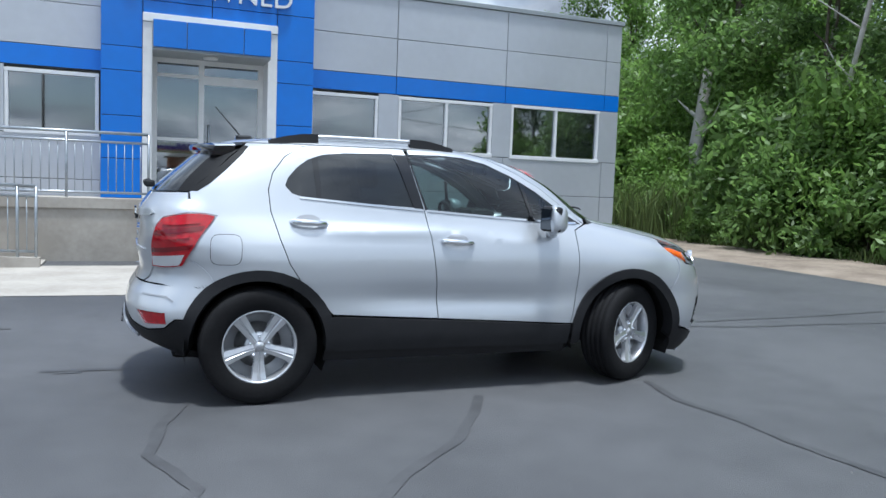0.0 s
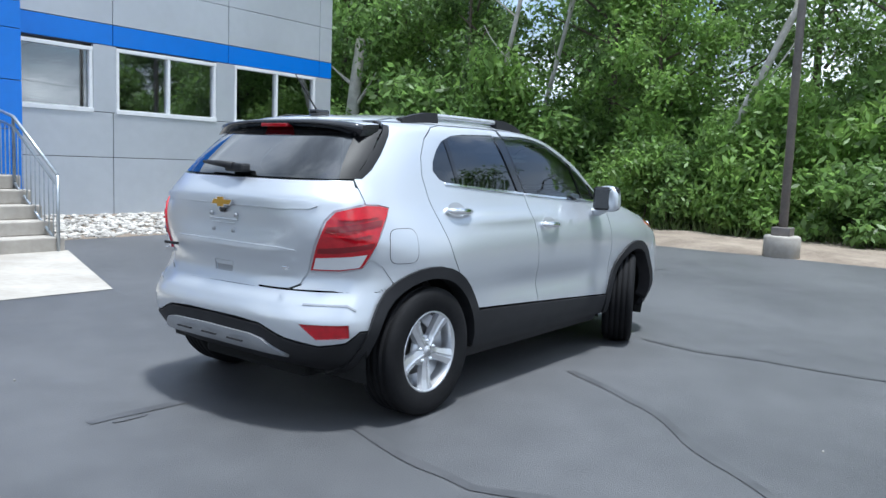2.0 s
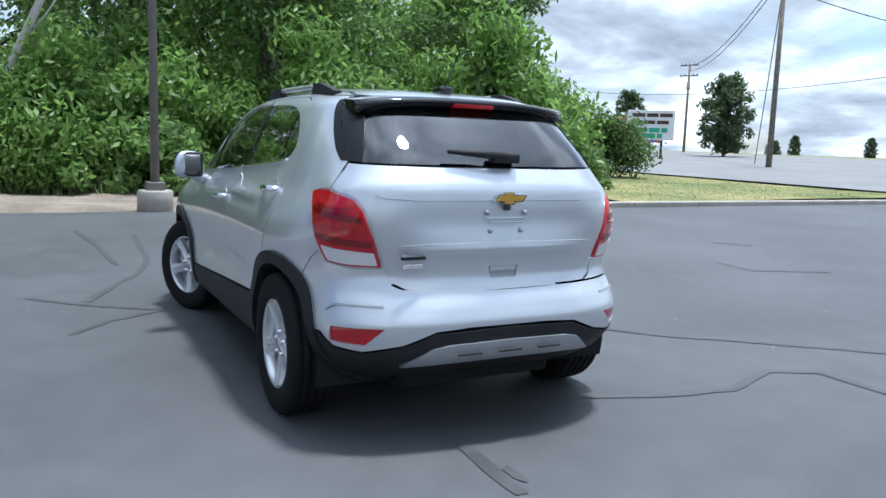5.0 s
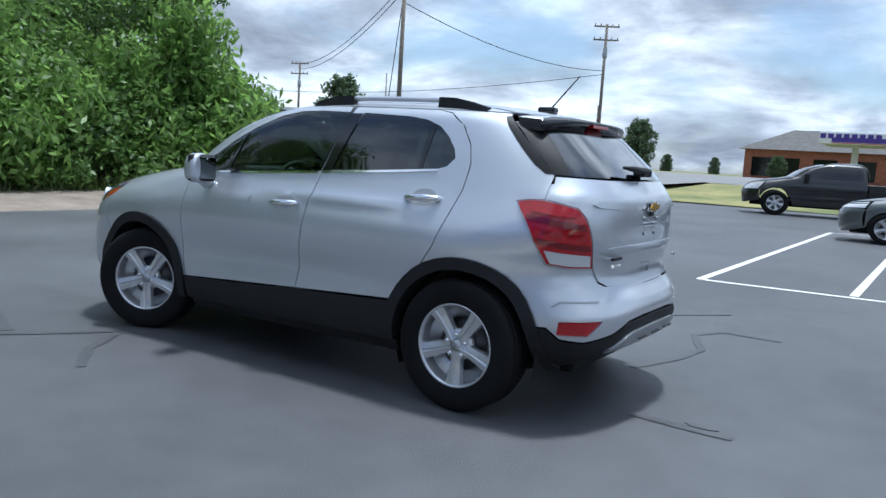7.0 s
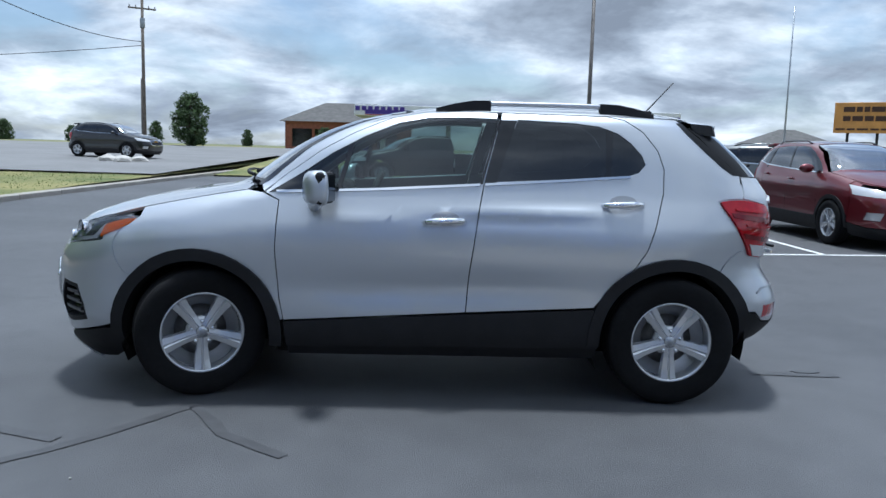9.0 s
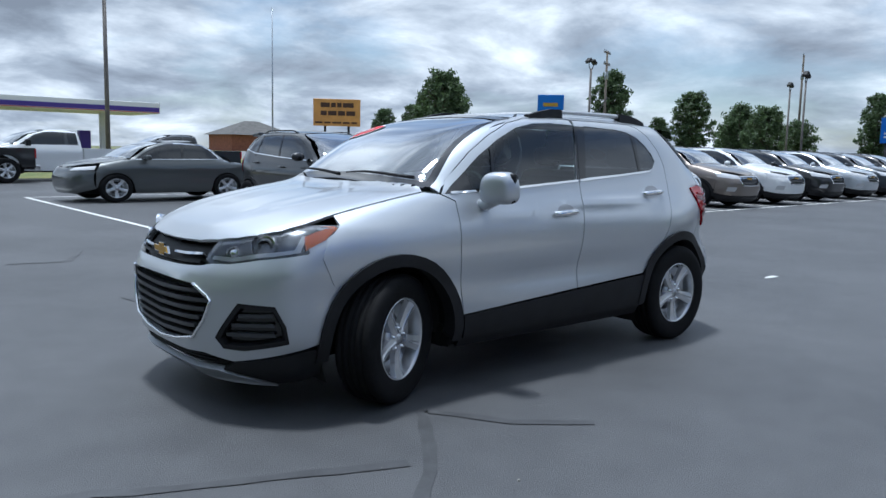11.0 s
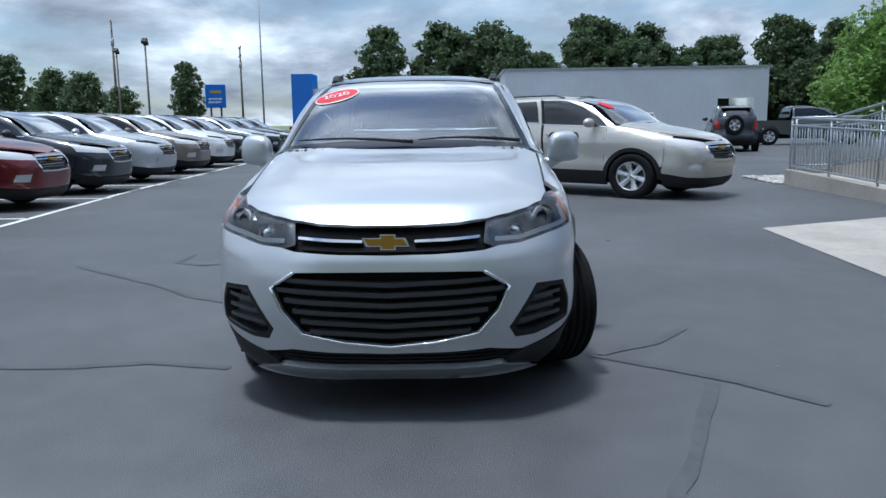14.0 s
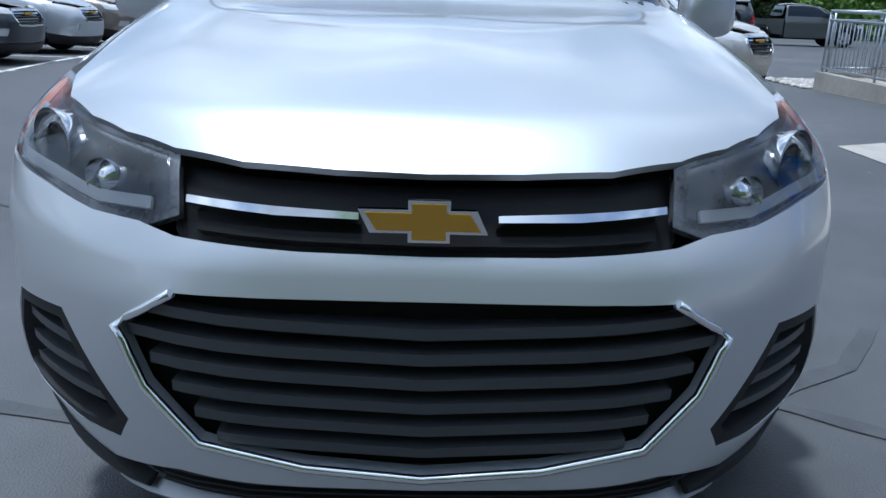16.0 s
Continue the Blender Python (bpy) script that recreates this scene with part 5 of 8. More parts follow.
field("far_verge", -90, 110, -110, -62, 20, 6, lambda x, y: 0.9 + 0.0025 * max(0, x), M["lawn"], "dry grass verge beyond the highway", "grass")
field("near_verge", -90, 9.0, -44, -28.2, 20, 6, lambda x, y: 0.02 + max(0, -y - 29) * 0.04, M["lawn"], "grass strip between the lot and the highway", "grass")
sheet("concrete_pad", [(-3.8, 3.86), (-0.42, 3.72), (0.75, 6.85), (-5.2, 6.85)], 0.006, M["concrete"], "pale concrete apron before the steps", "pavement")


# painted lines and tar seams
def ribbon(pts, width, z):
    """A flat strip with slightly uneven edges along points."""
    rnd = random.Random(int(abs(pts[0][0]) * 1000))
    fine = []
    for (x0, y0), (x1, y1) in zip(pts, pts[1:]):
        n = max(2, int(math.hypot(x1 - x0, y1 - y0) / 0.12))
        fine += [(x0 + (x1 - x0) * i / n, y0 + (y1 - y0) * i / n) for i in range(n)]
    fine.append(pts[-1])
    bm = bmesh.new()
    prev = None
    for i, (x, y) in enumerate(fine):
        a, b = fine[max(i - 1, 0)], fine[min(i + 1, len(fine) - 1)]
        d = Vector((b[0] - a[0], b[1] - a[1], 0)).normalized()
        n = Vector((-d.y, d.x, 0))
        wob = 0.03 * noise.noise(Vector((x * 1.7, y * 1.7, 0))) if width < 0.09 else 0
        wl, wr = (width / 2 * (1 + 0.5 * (rnd.random() - 0.5)) for _ in range(2)) if width < 0.09 else (width / 2,) * 2
        c = Vector((x, y, z)) + n * wob
        cur = (bm.verts.new(c + n * wl), bm.verts.new(c - n * wr))
        if prev:
            bm.faces.new((prev[0], prev[1], cur[1], cur[0]))
        prev = cur
    bmesh.ops.recalc_face_normals(bm, faces=bm.faces[:])
    return bm


for pts in ([(-0.85, -5.42), (-10.6, -6.4), (-25, -7.15), (-44, -7.9)], [(-0.85, -5.42), (-0.88, -17.1)], [(-0.88, -17.1), (-14, -17.9)]):
    tagged(link_mesh("painted_line", ribbon(pts, 0.10, 0.005), M["line"]), "white painted parking line on asphalt", "road marking", "parking lines", "structure")
for k in range(10):
    x = -2.5 - 3.1 * k
    tagged(link_mesh("painted_line", ribbon([(x, -5.6 - 0.06 * -x * 0.9), (x, -11.2)], 0.10, 0.005), M["line"]), "white painted parking line on asphalt", "road marking", "parking lines", "structure")
NEAR_FRONT = ([(1.22, 1.03), (1.45, 1.35), (1.7, 1.67), (2.03, 1.96)], [(1.71, 1.53), (2.0, 1.42), (2.37, 1.28), (2.86, 1.06), (3.82, 0.83), (6.09, 0.72)], [(1.22, 1.05), (1.0, 1.44), (0.66, 1.69)], [(1.44, -2.9), (1.38, -1.9), (1.32, -1.41), (1.42, -0.94)])
NEAR_BACK = ([(-1.68, -0.72), (-1.83, -1.14), (-1.91, -1.6), (-1.71, -2.1), (-1.86, -2.4), (-2.31, -2.4)], [(0.1, -1.0), (-0.4, -1.8), (-0.8, -2.2), (-1.28, -2.75), (-1.71, -3.29)], [(-2.0, 0.22), (-2.55, 0.24)])
FURTHER = ([(3.55, 1.16), (4.93, 1.23), (6.6, 1.38)], [(1.85, -5.47), (1.23, -5.35), (0.89, -6.25)], [(3.37, -6.98), (2.96, -7.34)])
for pts in NEAR_FRONT + NEAR_BACK + FURTHER:
    tagged(link_mesh("tar_seam", ribbon(pts, 0.062, 0.0045), M["tar"]), "dark tar seam sealing a crack in asphalt", "tar seam", "tar seams", "structure")
rnd = random.Random(4)
bm = bmesh.new()
for _ in range(70):
    x, y, r = rnd.uniform(-7, 6.5), rnd.uniform(-5, 4.5), rnd.uniform(0.003, 0.007)
    bmesh.ops.create_icosphere(bm, subdivisions=1, radius=r, matrix=Matrix.Translation((x, y, r * 0.5)))
tagged(link_mesh("loose_grit", bm, M["stone"]), "tiny scattered stones and grit on asphalt", "grit", "", "stuff")
for x, y, a in ((-2.37, 0.18, 0.08), (-4.88, -0.23, 0.12), (-3.0, 1.9, 0.06), (-6.2, 1.4, 0.11)):
    pts = [(x + a * (1 + 0.3 * math.sin(3 * t + x)) * math.cos(t), y + 0.4 * a * (1 + 0.3 * math.cos(2 * t + y)) * math.sin(t)) for t in [math.tau * i / 14 for i in range(14)]]
    pale = x < -4
    tagged(link_mesh("asphalt_patch", prism(pts, 0.002, 0.005), M["line"] if pale else M["tar"]), "worn white paint fleck" if pale else "dark oily patch on asphalt", "stain", "", "structure")


# ---- the dealership building ----
def building():
    FY, BX0, BX1, TOP = 9.05, -9.2, 7.7, 4.9
    core = thing("dealership_building", "silver panel dealership building with a blue band and entrance", "building", kind="structure")
    holes = [(5.15, 7.24, 2.0, 3.05), (2.74, 4.73, 2.0, 3.03), (1.02, 2.33, 2.0, 3.0), (-3.95, -2.55, 2.0, 3.0), (-6.4, -4.4, 2.0, 3.0), (-8.8, -6.8, 2.0, 3.0)]
    # front wall built of bands round the openings
    bm = bmesh.new()
    add_box(bm, BX0, BX1, FY + 0.06, FY + 0.30, 3.05, TOP - 0.04)
    add_box(bm, BX0, -1.75, FY + 0.06, FY + 0.30, -0.1, 2.0)
    add_box(bm, 0.2, BX1, FY + 0.06, FY + 0.30, -0.1, 2.0)
    xs = sorted(holes)
    edges = [BX0] + [v for h in xs for v in h[:2]] + [BX1]
    for a, b in zip(edges[::2], edges[1::2]):
        if a > -2.6 and b < 1.1:
            add_box(bm, a, -1.75, FY + 0.06, FY + 0.30, 2.0, 3.05)
            add_box(bm, 0.2, b, FY + 0.06, FY + 0.30, 2.0, 3.05)
        else:
            add_box(bm, a, b, FY + 0.06, FY + 0.30, 2.0, 3.05)
    part("front_wall", bm, M["joint"], core)
    part("side_wall", box(BX1 - 0.3, BX1 - 0.04, FY + 0.3, 22, -0.1, TOP - 0.04), M["panel"], core)
    part("side_wall", box(BX0, BX0 + 0.25, FY + 0.3, 22, -0.1, TOP - 0.04), M["panel"], core)
    part("back_wall", box(BX0, BX1, 21.75, 22, -0.1, TOP - 0.04), M["panel"], core)
    part("roof", box(BX0, BX1, FY + 0.1, 22, TOP - 0.3, TOP - 0.1), M["cap"], core)
    part("coping", box(BX0 - 0.03, BX1 + 0.04, FY - 0.04, FY + 0.34, TOP - 0.02, TOP + 0.07, 0.01), M["cap"], core, "grey metal coping")
    part("floor", box(BX0 + 0.3, BX1 - 0.35, FY + 0.3, 21.7, 0.8, 0.95), M["room"], core)
    part("interior_wall", box(BX0 + 0.3, BX1 - 0.35, 14.0, 14.2, 0.95, 4.5), M["room"], core)
    part("ceiling", box(BX0 + 0.3, BX1 - 0.35, FY + 0.3, 14, 3.6, 3.7), M["room"], core)

    def clad(name, x0, x1, z0, z1, m, y=FY):
        g = 0.006
        part(name, box(x0 + g, x1 - g, y, y + 0.055, z0 + g, z1 - g, 0.004), m, core)

    cols = [-9.2, -6.6, -4.2, -2.5, 0.97, 2.68, 5.0, 7.34, 7.7]
    for a, b in zip(cols, cols[1:]):
        if a == -2.5:
            continue
        for z0, z1 in ((3.4, 4.11), (4.11, 4.88)):
            clad("panel", a, b, z0, z1, M["panel"])
        clad("band_panel", a, b, 3.06, 3.4, M["blue"])
        for z0, z1 in ((0.25, 1.23), (1.23, 1.97)):
            clad("panel", a, b, z0, z1, M["panel"])
    fr = 0.055
    piers = [(0.97, 1.02), (2.33, 2.74), (4.73, 5.15), (7.24, 7.7), (-4.4, -3.95), (-6.8, -6.4), (-9.2, -8.8)]
    for a, b in piers:
        if b - a > 0.1:
            clad("panel", a, b, 1.97, 3.06, M["panel"])
    for x0, x1, z0, z1 in holes:
        win = part("window", box(x0 - 0.01, x1 + 0.01, FY - 0.015, FY + 0.09, z0 - 0.045, z0 + 0.03, 0.004), M["frame"], core, "white framed office window")
        part("frame", box(x0 - 0.005, x1 + 0.005, FY + 0.0, FY + 0.1, z1 - fr, z1 + 0.005, 0.004), M["frame"], win)
        for x in (x0, x1 - fr, (x0 + x1) / 2 - fr / 2):
            if (x1 - x0) < 1.45 and x not in (x0, x1 - fr):
                continue
            part("mullion", box(x, x + fr, FY + 0.004, FY + 0.1, z0 + 0.03, z1 - fr, 0.004), M["frame"], win)
        part("pane", box(x0, x1, FY + 0.06, FY + 0.07, z0, z1), M["pane"], win)
        part("sill_plant_box", box(x0 + 0.3, x0 + 0.8, FY + 0.4, FY + 0.6, z0 - 0.02, z0 + 0.12, 0.02), M["sign_dark"], win)
    # entrance portal
    P = 8.5
    part("portal_core", prism([(-2.48, 9.1), (-2.48, P + 0.06), (-1.86, P + 0.06), (-1.86, 9.1)], 0.9, 5.9), M["joint"], core)
    part("portal_core", prism([(0.32, 9.1), (0.32, P + 0.06), (0.94, P + 0.06), (0.94, 9.1)], 0.2, 5.9), M["joint"], core)
    part("portal_core", box(-1.9, 0.34, P + 0.06, 9.1, 3.98, 5.9), M["joint"], core)
    zs = [0.95, 1.6, 2.3, 3.03, 3.42, 4.2, 5.0, 5.9]
    for x0, x1 in ((-2.5, -1.87), (0.31, 0.96)):
        for z0, z1 in zip(zs, zs[1:]):
            clad("blue_panel", x0, x1, z0 if z0 != 0.95 or x0 < 0 else 0.3, z1, M["blue"], P)
    for z0, z1 in ((3.98, 4.2), (4.2, 5.0), (5.0, 5.9)):
        for x0, x1 in ((-1.87, -0.78), (-0.78, 0.31)):
            clad("blue_panel", x0, x1, z0, z1, M["blue"], P)
    for y0, y1 in ((P + 0.05, 9.04),):
        for x0, x1 in ((0.94, 0.962), (-2.502, -2.48)):
            part("portal_cheek", box(x0, x1, y0, y1, 0.3, 5.9), M["blue"], core)
    part("portal_frame", box(-1.87, -1.72, P - 0.06, 9.05, 0.95, 3.84, 0.006), M["frame"], core)
    part("portal_frame", box(0.15, 0.31, P - 0.06, 9.05, 0.95, 3.84, 0.006), M["frame"], core)
    part("portal_frame", box(-1.87, 0.31, P - 0.08, 9.05, 3.845, 3.985, 0.006), M["frame"], core)
    for x0, x1 in ((-1.72, -1.2), (-1.2, -0.3), (-0.3, 0.15)):
        part("canopy_panel", box(x0 + 0.006, x1 - 0.006, P - 0.42, P - 0.36, 3.40, 3.83, 0.006), M["blue"], core)
    part("canopy", box(-1.72, 0.15, P - 0.36, 8.98, 3.36, 3.83), M["cap"], core)
    part("canopy_lamp", moved(lathe([(0, 0), (0.12, 0), (0.12, 0.04), (0, 0.04)], 16), Matrix.Translation((-0.8, P - 0.05, 3.36)) @ Matrix.Rotation(radians(-90), 4, "X")), M["frame"], core)
    D = 8.96
    door = part("entrance_door", box(-1.72, -1.63, D, D + 0.08, 0.98, 3.36), M["frame"], core, "glazed entrance door with white frame")
    for b in ((-0.95, -0.86), (0.06, 0.15)):
        part("door_post", box(b[0], b[1], D, D + 0.08, 0.98, 3.36), M["frame"], door)
    for z0, z1, x0, x1 in ((0.98, 1.12, -1.63, 0.06), (3.04, 3.1, -1.63, 0.06), (3.28, 3.36, -1.63, 0.06), (1.12, 1.3, -0.86, 0.06), (2.95, 3.04, -0.86, 0.06), (1.95, 2.01, -1.63, -0.95)):
        part("door_rail", box(x0, x1, D + 0.004, D + 0.076, z0, z1), M["frame"], door)
    part("pane", box(-1.63, 0.06, D + 0.03, D + 0.04, 1.05, 3.3), M["pane"], door)
    part("pull_handle", tube([(-0.78, D - 0.06, 1.75), (-0.78, D - 0.06, 2.25)], 0.014), M["steel"], door)
    # office tubes by the door; the others are added to brighten the rooms
    for k in range(9):
        part("lit_tube", box(-8.2 + k * 1.75, -7.95 + k * 1.75, 10.6, 12.4, 3.54, 3.58), tube_lit, core)
    words("sign_letters", "PRE-OWNED", 0.47, 0.03, M["frame"], Matrix.Translation((-0.80, P - 0.04, 4.44)) @ Matrix.Rotation(radians(90), 4, "X"), core, "white raised sign letters")
    return core


building()


def steps_and_ramp():
    st = thing("entrance_steps", "pale concrete entrance steps up to a landing", "steps", kind="structure")
    for k in range(5):
        part("step", box(-1.85, 0.70 - 0.0 * k, 6.82 + 0.30 * k, 8.96, 0.19 * k + (0.0 if k else -0.05), 0.19 * (k + 1) - 0.004 * (k == 9), 0.018), M["concrete"], st)
    part("landing", box(-4.6, -1.86, 7.55, 9.0, -0.05, 0.95, 0.015), M["concrete"], st)
    part("landing_edge", box(-4.62, -1.86, 7.52, 7.60, 0.80, 0.97, 0.01), M["concrete"], st)
    rp = thing("access_ramp", "switchback concrete access ramp with kerbs", "ramp", kind="structure")

    def slab(name, x0, x1, y0, y1, z0, z1):
        bm = bmesh.new()
        v = [bm.verts.new(p) for p in ((x0, y0, -0.1), (x1, y0, -0.1), (x1, y1, -0.1), (x0, y1, -0.1), (x0, y0, z0), (x1, y0, z1), (x1, y1, z1), (x0, y1, z0))]
        for f in ((3, 2, 1, 0), (4, 5, 6, 7), (0, 1, 5, 4), (1, 2, 6, 5), (2, 3, 7, 6), (3, 0, 4, 7)):
            bm.faces.new([v[i] for i in f])
        part(name, bm, M["concrete"], rp)

    slab("ramp_lane", -9.9, -3.2, 6.78, 7.5, 0.22, 0.03)
    slab("ramp_kerb", -10.0, -3.2, 6.62, 6.78, 0.30, 0.14)
    slab("ramp_lane", -9.9, -4.62, 7.6, 8.9, 0.25, 0.93)
    slab("ramp_kerb", -10.0, -4.62, 7.5, 7.6, 0.32, 0.99)
    slab("ramp_kerb", -10.0, -9.9, 6.78, 8.9, 0.30, 0.30)

    def railing(name, pts, posts, picket=0.115, label="galvanised steel handrail with upright bars"):
        r = thing(name, label, "railing", group="railings")
        part("top_rail", tube([(x, y, z + 1.0) for x, y, z in pts], 0.024, 8), M["steel"], r)
        part("mid_rail", tube([(x, y, z + 0.86) for x, y, z in pts], 0.019, 8), M["steel"], r)
        part("low_rail", tube([(x, y, z + 0.09) for x, y, z in pts], 0.019, 8), M["steel"], r)
        for (x0, y0, z0), (x1, y1, z1) in zip(pts, pts[1:]):
            ln = math.hypot(x1 - x0, y1 - y0)
            n = max(1, int(ln / picket))
            for i in range(n + 1):
                t = i / n
                x, y, z = x0 + (x1 - x0) * t, y0 + (y1 - y0) * t, z0 + (z1 - z0) * t
                post = i in (0, n) or (ln > 2.5 and i % 14 == 0)
                part("post" if post else "baluster", tube([(x, y, z - 0.02 if post else z + 0.09), (x, y, z + (1.0 if post else 0.86))], 0.022 if post else 0.008, 6), M["steel"], r)

    railing("stair_railing", [(0.60, 6.80, 0.0), (0.60, 8.0, 0.76), (0.60, 8.9, 0.95)], 3)
    railing("landing_railing", [(-4.55, 7.58, 0.96), (-1.78, 7.58, 0.96)], 3)
    railing("ramp_railing", [(-9.95, 6.70, 0.28), (-3.25, 6.70, 0.13)], 4)
    railing("ramp_railing", [(-9.95, 7.55, 0.30), (-4.65, 7.55, 0.97)], 4)
    railing("ramp_railing", [(-9.95, 6.78, 0.28), (-9.95, 8.8, 0.30)], 2)


steps_and_ramp()


def pebbles(name, x0, x1, y0, y1, z, n, seed):
    rnd = np.random.RandomState(seed)
    base = bmesh.new()
    bmesh.ops.create_icosphere(base, subdivisions=1, radius=1)
    bv = np.array([v.co[:] for v in base.verts])
    bf = np.array([[v.index for v in f.verts] for f in base.faces])
    base.free()
    vs, fs = [], []
    for k in range(n):
        x, y = rnd.uniform(x0, x1), rnd.uniform(y0, y1)
        s = rnd.uniform(0.03, 0.065) * np.array([1.2, 0.9, 0.6])
        a = rnd.uniform(0, 6.28)
        p = bv * s * rnd.uniform(0.85, 1.15, bv.shape)
        p = np.stack([p[:, 0] * math.cos(a) - p[:, 1] * math.sin(a), p[:, 0] * math.sin(a) + p[:, 1] * math.cos(a), p[:, 2]], 1)
        vs.append(p + [x, y, z(x, y)])
        fs.append(bf + 12 * k + (len(bv) - 12) * k)
    tagged(raw(name, np.concatenate(vs).tolist(), np.concatenate(fs).tolist(), M["stone"]), "pale rounded river stones", "stones", "", "stuff")


bank = lambda x, y: min(0.30, max(0.0, (y - 8.1) * 0.3)) + 0.01
field("stone_bed", 0.75, 9.0, 8.05, 9.1, 12, 4, lambda x, y: bank(x, y) - 0.008, M["gravel"], "gravel bank along the wall", "gravel")
pebbles("river_stones", 0.8, 8.6, 8.1, 9.02, bank, 2200, 5)
pebbles("river_stones", -12.0, -10.05, 6.5, 7.9, lambda x, y: 0.02, 700, 6)


# ---- poles, wires, signs ----
def lamp_post(x, y, top, heads=True, base=True, name="light_pole", label="brown steel light pole on a concrete footing", r=0.075):
    o = thing(name, label, "lamp post", Matrix.Translation((x, y, 0)))
    if base:
        part("footing", lathe_up([(0, -0.1), (0.30, -0.1), (0.30, 0.33), (0.28, 0.36), (0, 0.36)], 8, 0), M["concrete"], o)
        part("base_cover", box(-0.15, 0.15, -0.15, 0.15, 0.36, 0.50, 0.01), M["pole"], o)
    part("shaft", tube([(0, 0, 0.3 if base else -0.1), (0, 0, top)], [r, r * 0.72], 8), M["pole"], o)
    if heads:
        for s in (-1, 1):
            part("arm", tube([(0, 0, top - 0.1), (0.3 * s, 0.1 * s, top + 0.02), (0.45 * s, 0.15 * s, top + 0.35)], 0.035, 6), M["wire"], o)
            part("floodlight", moved(box(-0.22, 0.22, -0.18, 0.18, -0.1, 0.12, 0.04), Matrix.Translation((0.5 * s, 0.17 * s, top + 0.5)) @ Matrix.Rotation(radians(40 * s), 4, "Y")), M["wire"], o)
    return o


def lathe_up(profile, seg, turn=0.0):
    return moved(lathe(profile, seg), Matrix.Rotation(turn, 4, "Z") @ Matrix.Rotation(radians(90), 4, "X"))


lamp_post(9.37, 0.0, 9.5, heads=False)
lamp_post(-7.4, -31.8, 8.4, r=0.11)
lamp_post(-41.8, -33.4, 7.6, base=False, r=0.11)
lamp_post(-65, -30, 7.4, base=False, r=0.11)
lamp_post(-50, -21.5, 6.6, base=False, r=0.09)
lamp_post(40, -52, 8.2, heads=False, base=False, name="street_lamp", label="thin dark street lamp")
lamp_post(24, -62, 6.5, heads=False, base=False, name="street_lamp", label="thin dark street lamp")
flag = thing("flagpole", "tall bare pale flagpole", "flagpole", Matrix.Translation((-70, -18.4, 0)))
part("shaft", tube([(0, 0, 0), (0, 0, 15)], [0.10, 0.05], 8), M["steel"], flag)
flag = thing("flagpole", "tall bare pale flagpole", "flagpole", Matrix.Translation((-24.5, -49, 0)))
part("shaft", tube([(0, 0, 0), (0, 0, 11.5)], [0.08, 0.04], 8), M["steel"], flag)


def utility_pole(x, y, top, arms=True, turn=0.0):
    o = thing("utility_pole", "weathered wooden utility pole with crossarms", "utility pole", Matrix.Translation((x, y, 0)) @ Matrix.Rotation(turn, 4, "Z"), "utility poles")
    part("shaft", tube([(0, 0, -0.2), (0, 0, top)], [0.17, 0.11], 8), M["wood"], o)
    if arms:
        for z in (top - 0.25, top - 1.4):
            part("crossarm", box(-1.1, 1.1, -0.06, 0.06, z, z + 0.12), M["wood"], o)
            for s in (-1, -0.5, 0.5, 1):
                part("insulator", tube([(s, 0, z + 0.12), (s, 0, z + 0.3)], 0.04, 6), M["wire"], o)
        part("transformer", lathe_up([(0, top - 2.9), (0.2, top - 2.9), (0.2, top - 2.1), (0, top - 2.1)], 10), M["cap"], o)
    return o


utility_pole(25.5, -34.5, 11.5, False)
utility_pole(23.8, -62, 13.5, True, 0.5)
utility_pole(62, -64, 11, True, 0.3)
for x, y, h in ((-62, -48, 12), (-92, -42, 14), (-80, -60, 12), (-105, -30, 12)):
    utility_pole(x, y, h, True, 0.4)


def cable(a, b, sag):
    n = 16
    pts = [tuple(Vector(a).lerp(Vector(b), i / n) - Vector((0, 0, sag * 4 * (i / n) * (1 - i / n)))) for i in range(n + 1)]
    tagged(link_mesh("overhead_cable", tube(pts, 0.028, 5), M["wire"]), "thin dark overhead cable between poles", "cable", "cables")


cable((25.5, -34.5, 11.3), (62, -64, 10.8), 1.2)
cable((25.5, -34.5, 10.2), (23.8, -62, 9.5), 0.9)
cable((25.5, -34.5, 11.3), (22, 8, 10.0), 1.5)
cable((25.5, -34.5, 10.9), (62, -64, 10.2), 1.2)
cable((23.8, -62, 9.2), (90, -72, 9.5), 1.5)
cable((25.5, -34.5, 11.0), (29.5, -38.0, 0.6), 0.0)


def bars(o, material, rows, x0, x1, z0, z1, y, seed=1, fill=0.5):
    """Rows of plain bars where writing stands that cannot be read."""
    rnd = random.Random(seed)
    h = (z1 - z0) / rows
    for r in range(rows):
        x = x0
        while x < x1 - 0.1 * (x1 - x0):
            w = rnd.uniform(0.12, 0.34) * (x1 - x0)
            part("lettering_bar", box(x, min(x + w, x1), y - 0.03, y, z0 + h * (r + 0.5 - fill / 2), z0 + h * (r + 0.5 + fill / 2)), material, o)
            x += w + 0.04 * (x1 - x0)


def sign(name, label, x, y, turn, w, z0, z1, face, legs=True, depth=0.35):
    o = thing(name, label, "sign", Matrix.Translation((x, y, 0)) @ Matrix.Rotation(radians(turn), 4, "Z"))
    part("cabinet", box(-w / 2, w / 2, 0, depth, z0, z1, 0.03), face, o)
    if legs:
        for s in (-0.25, 0.25):
            part("leg", tube([(s * w, depth / 2, -0.1), (s * w, depth / 2, z0 + 0.05)], 0.09, 8), M["wire"], o)
    return o


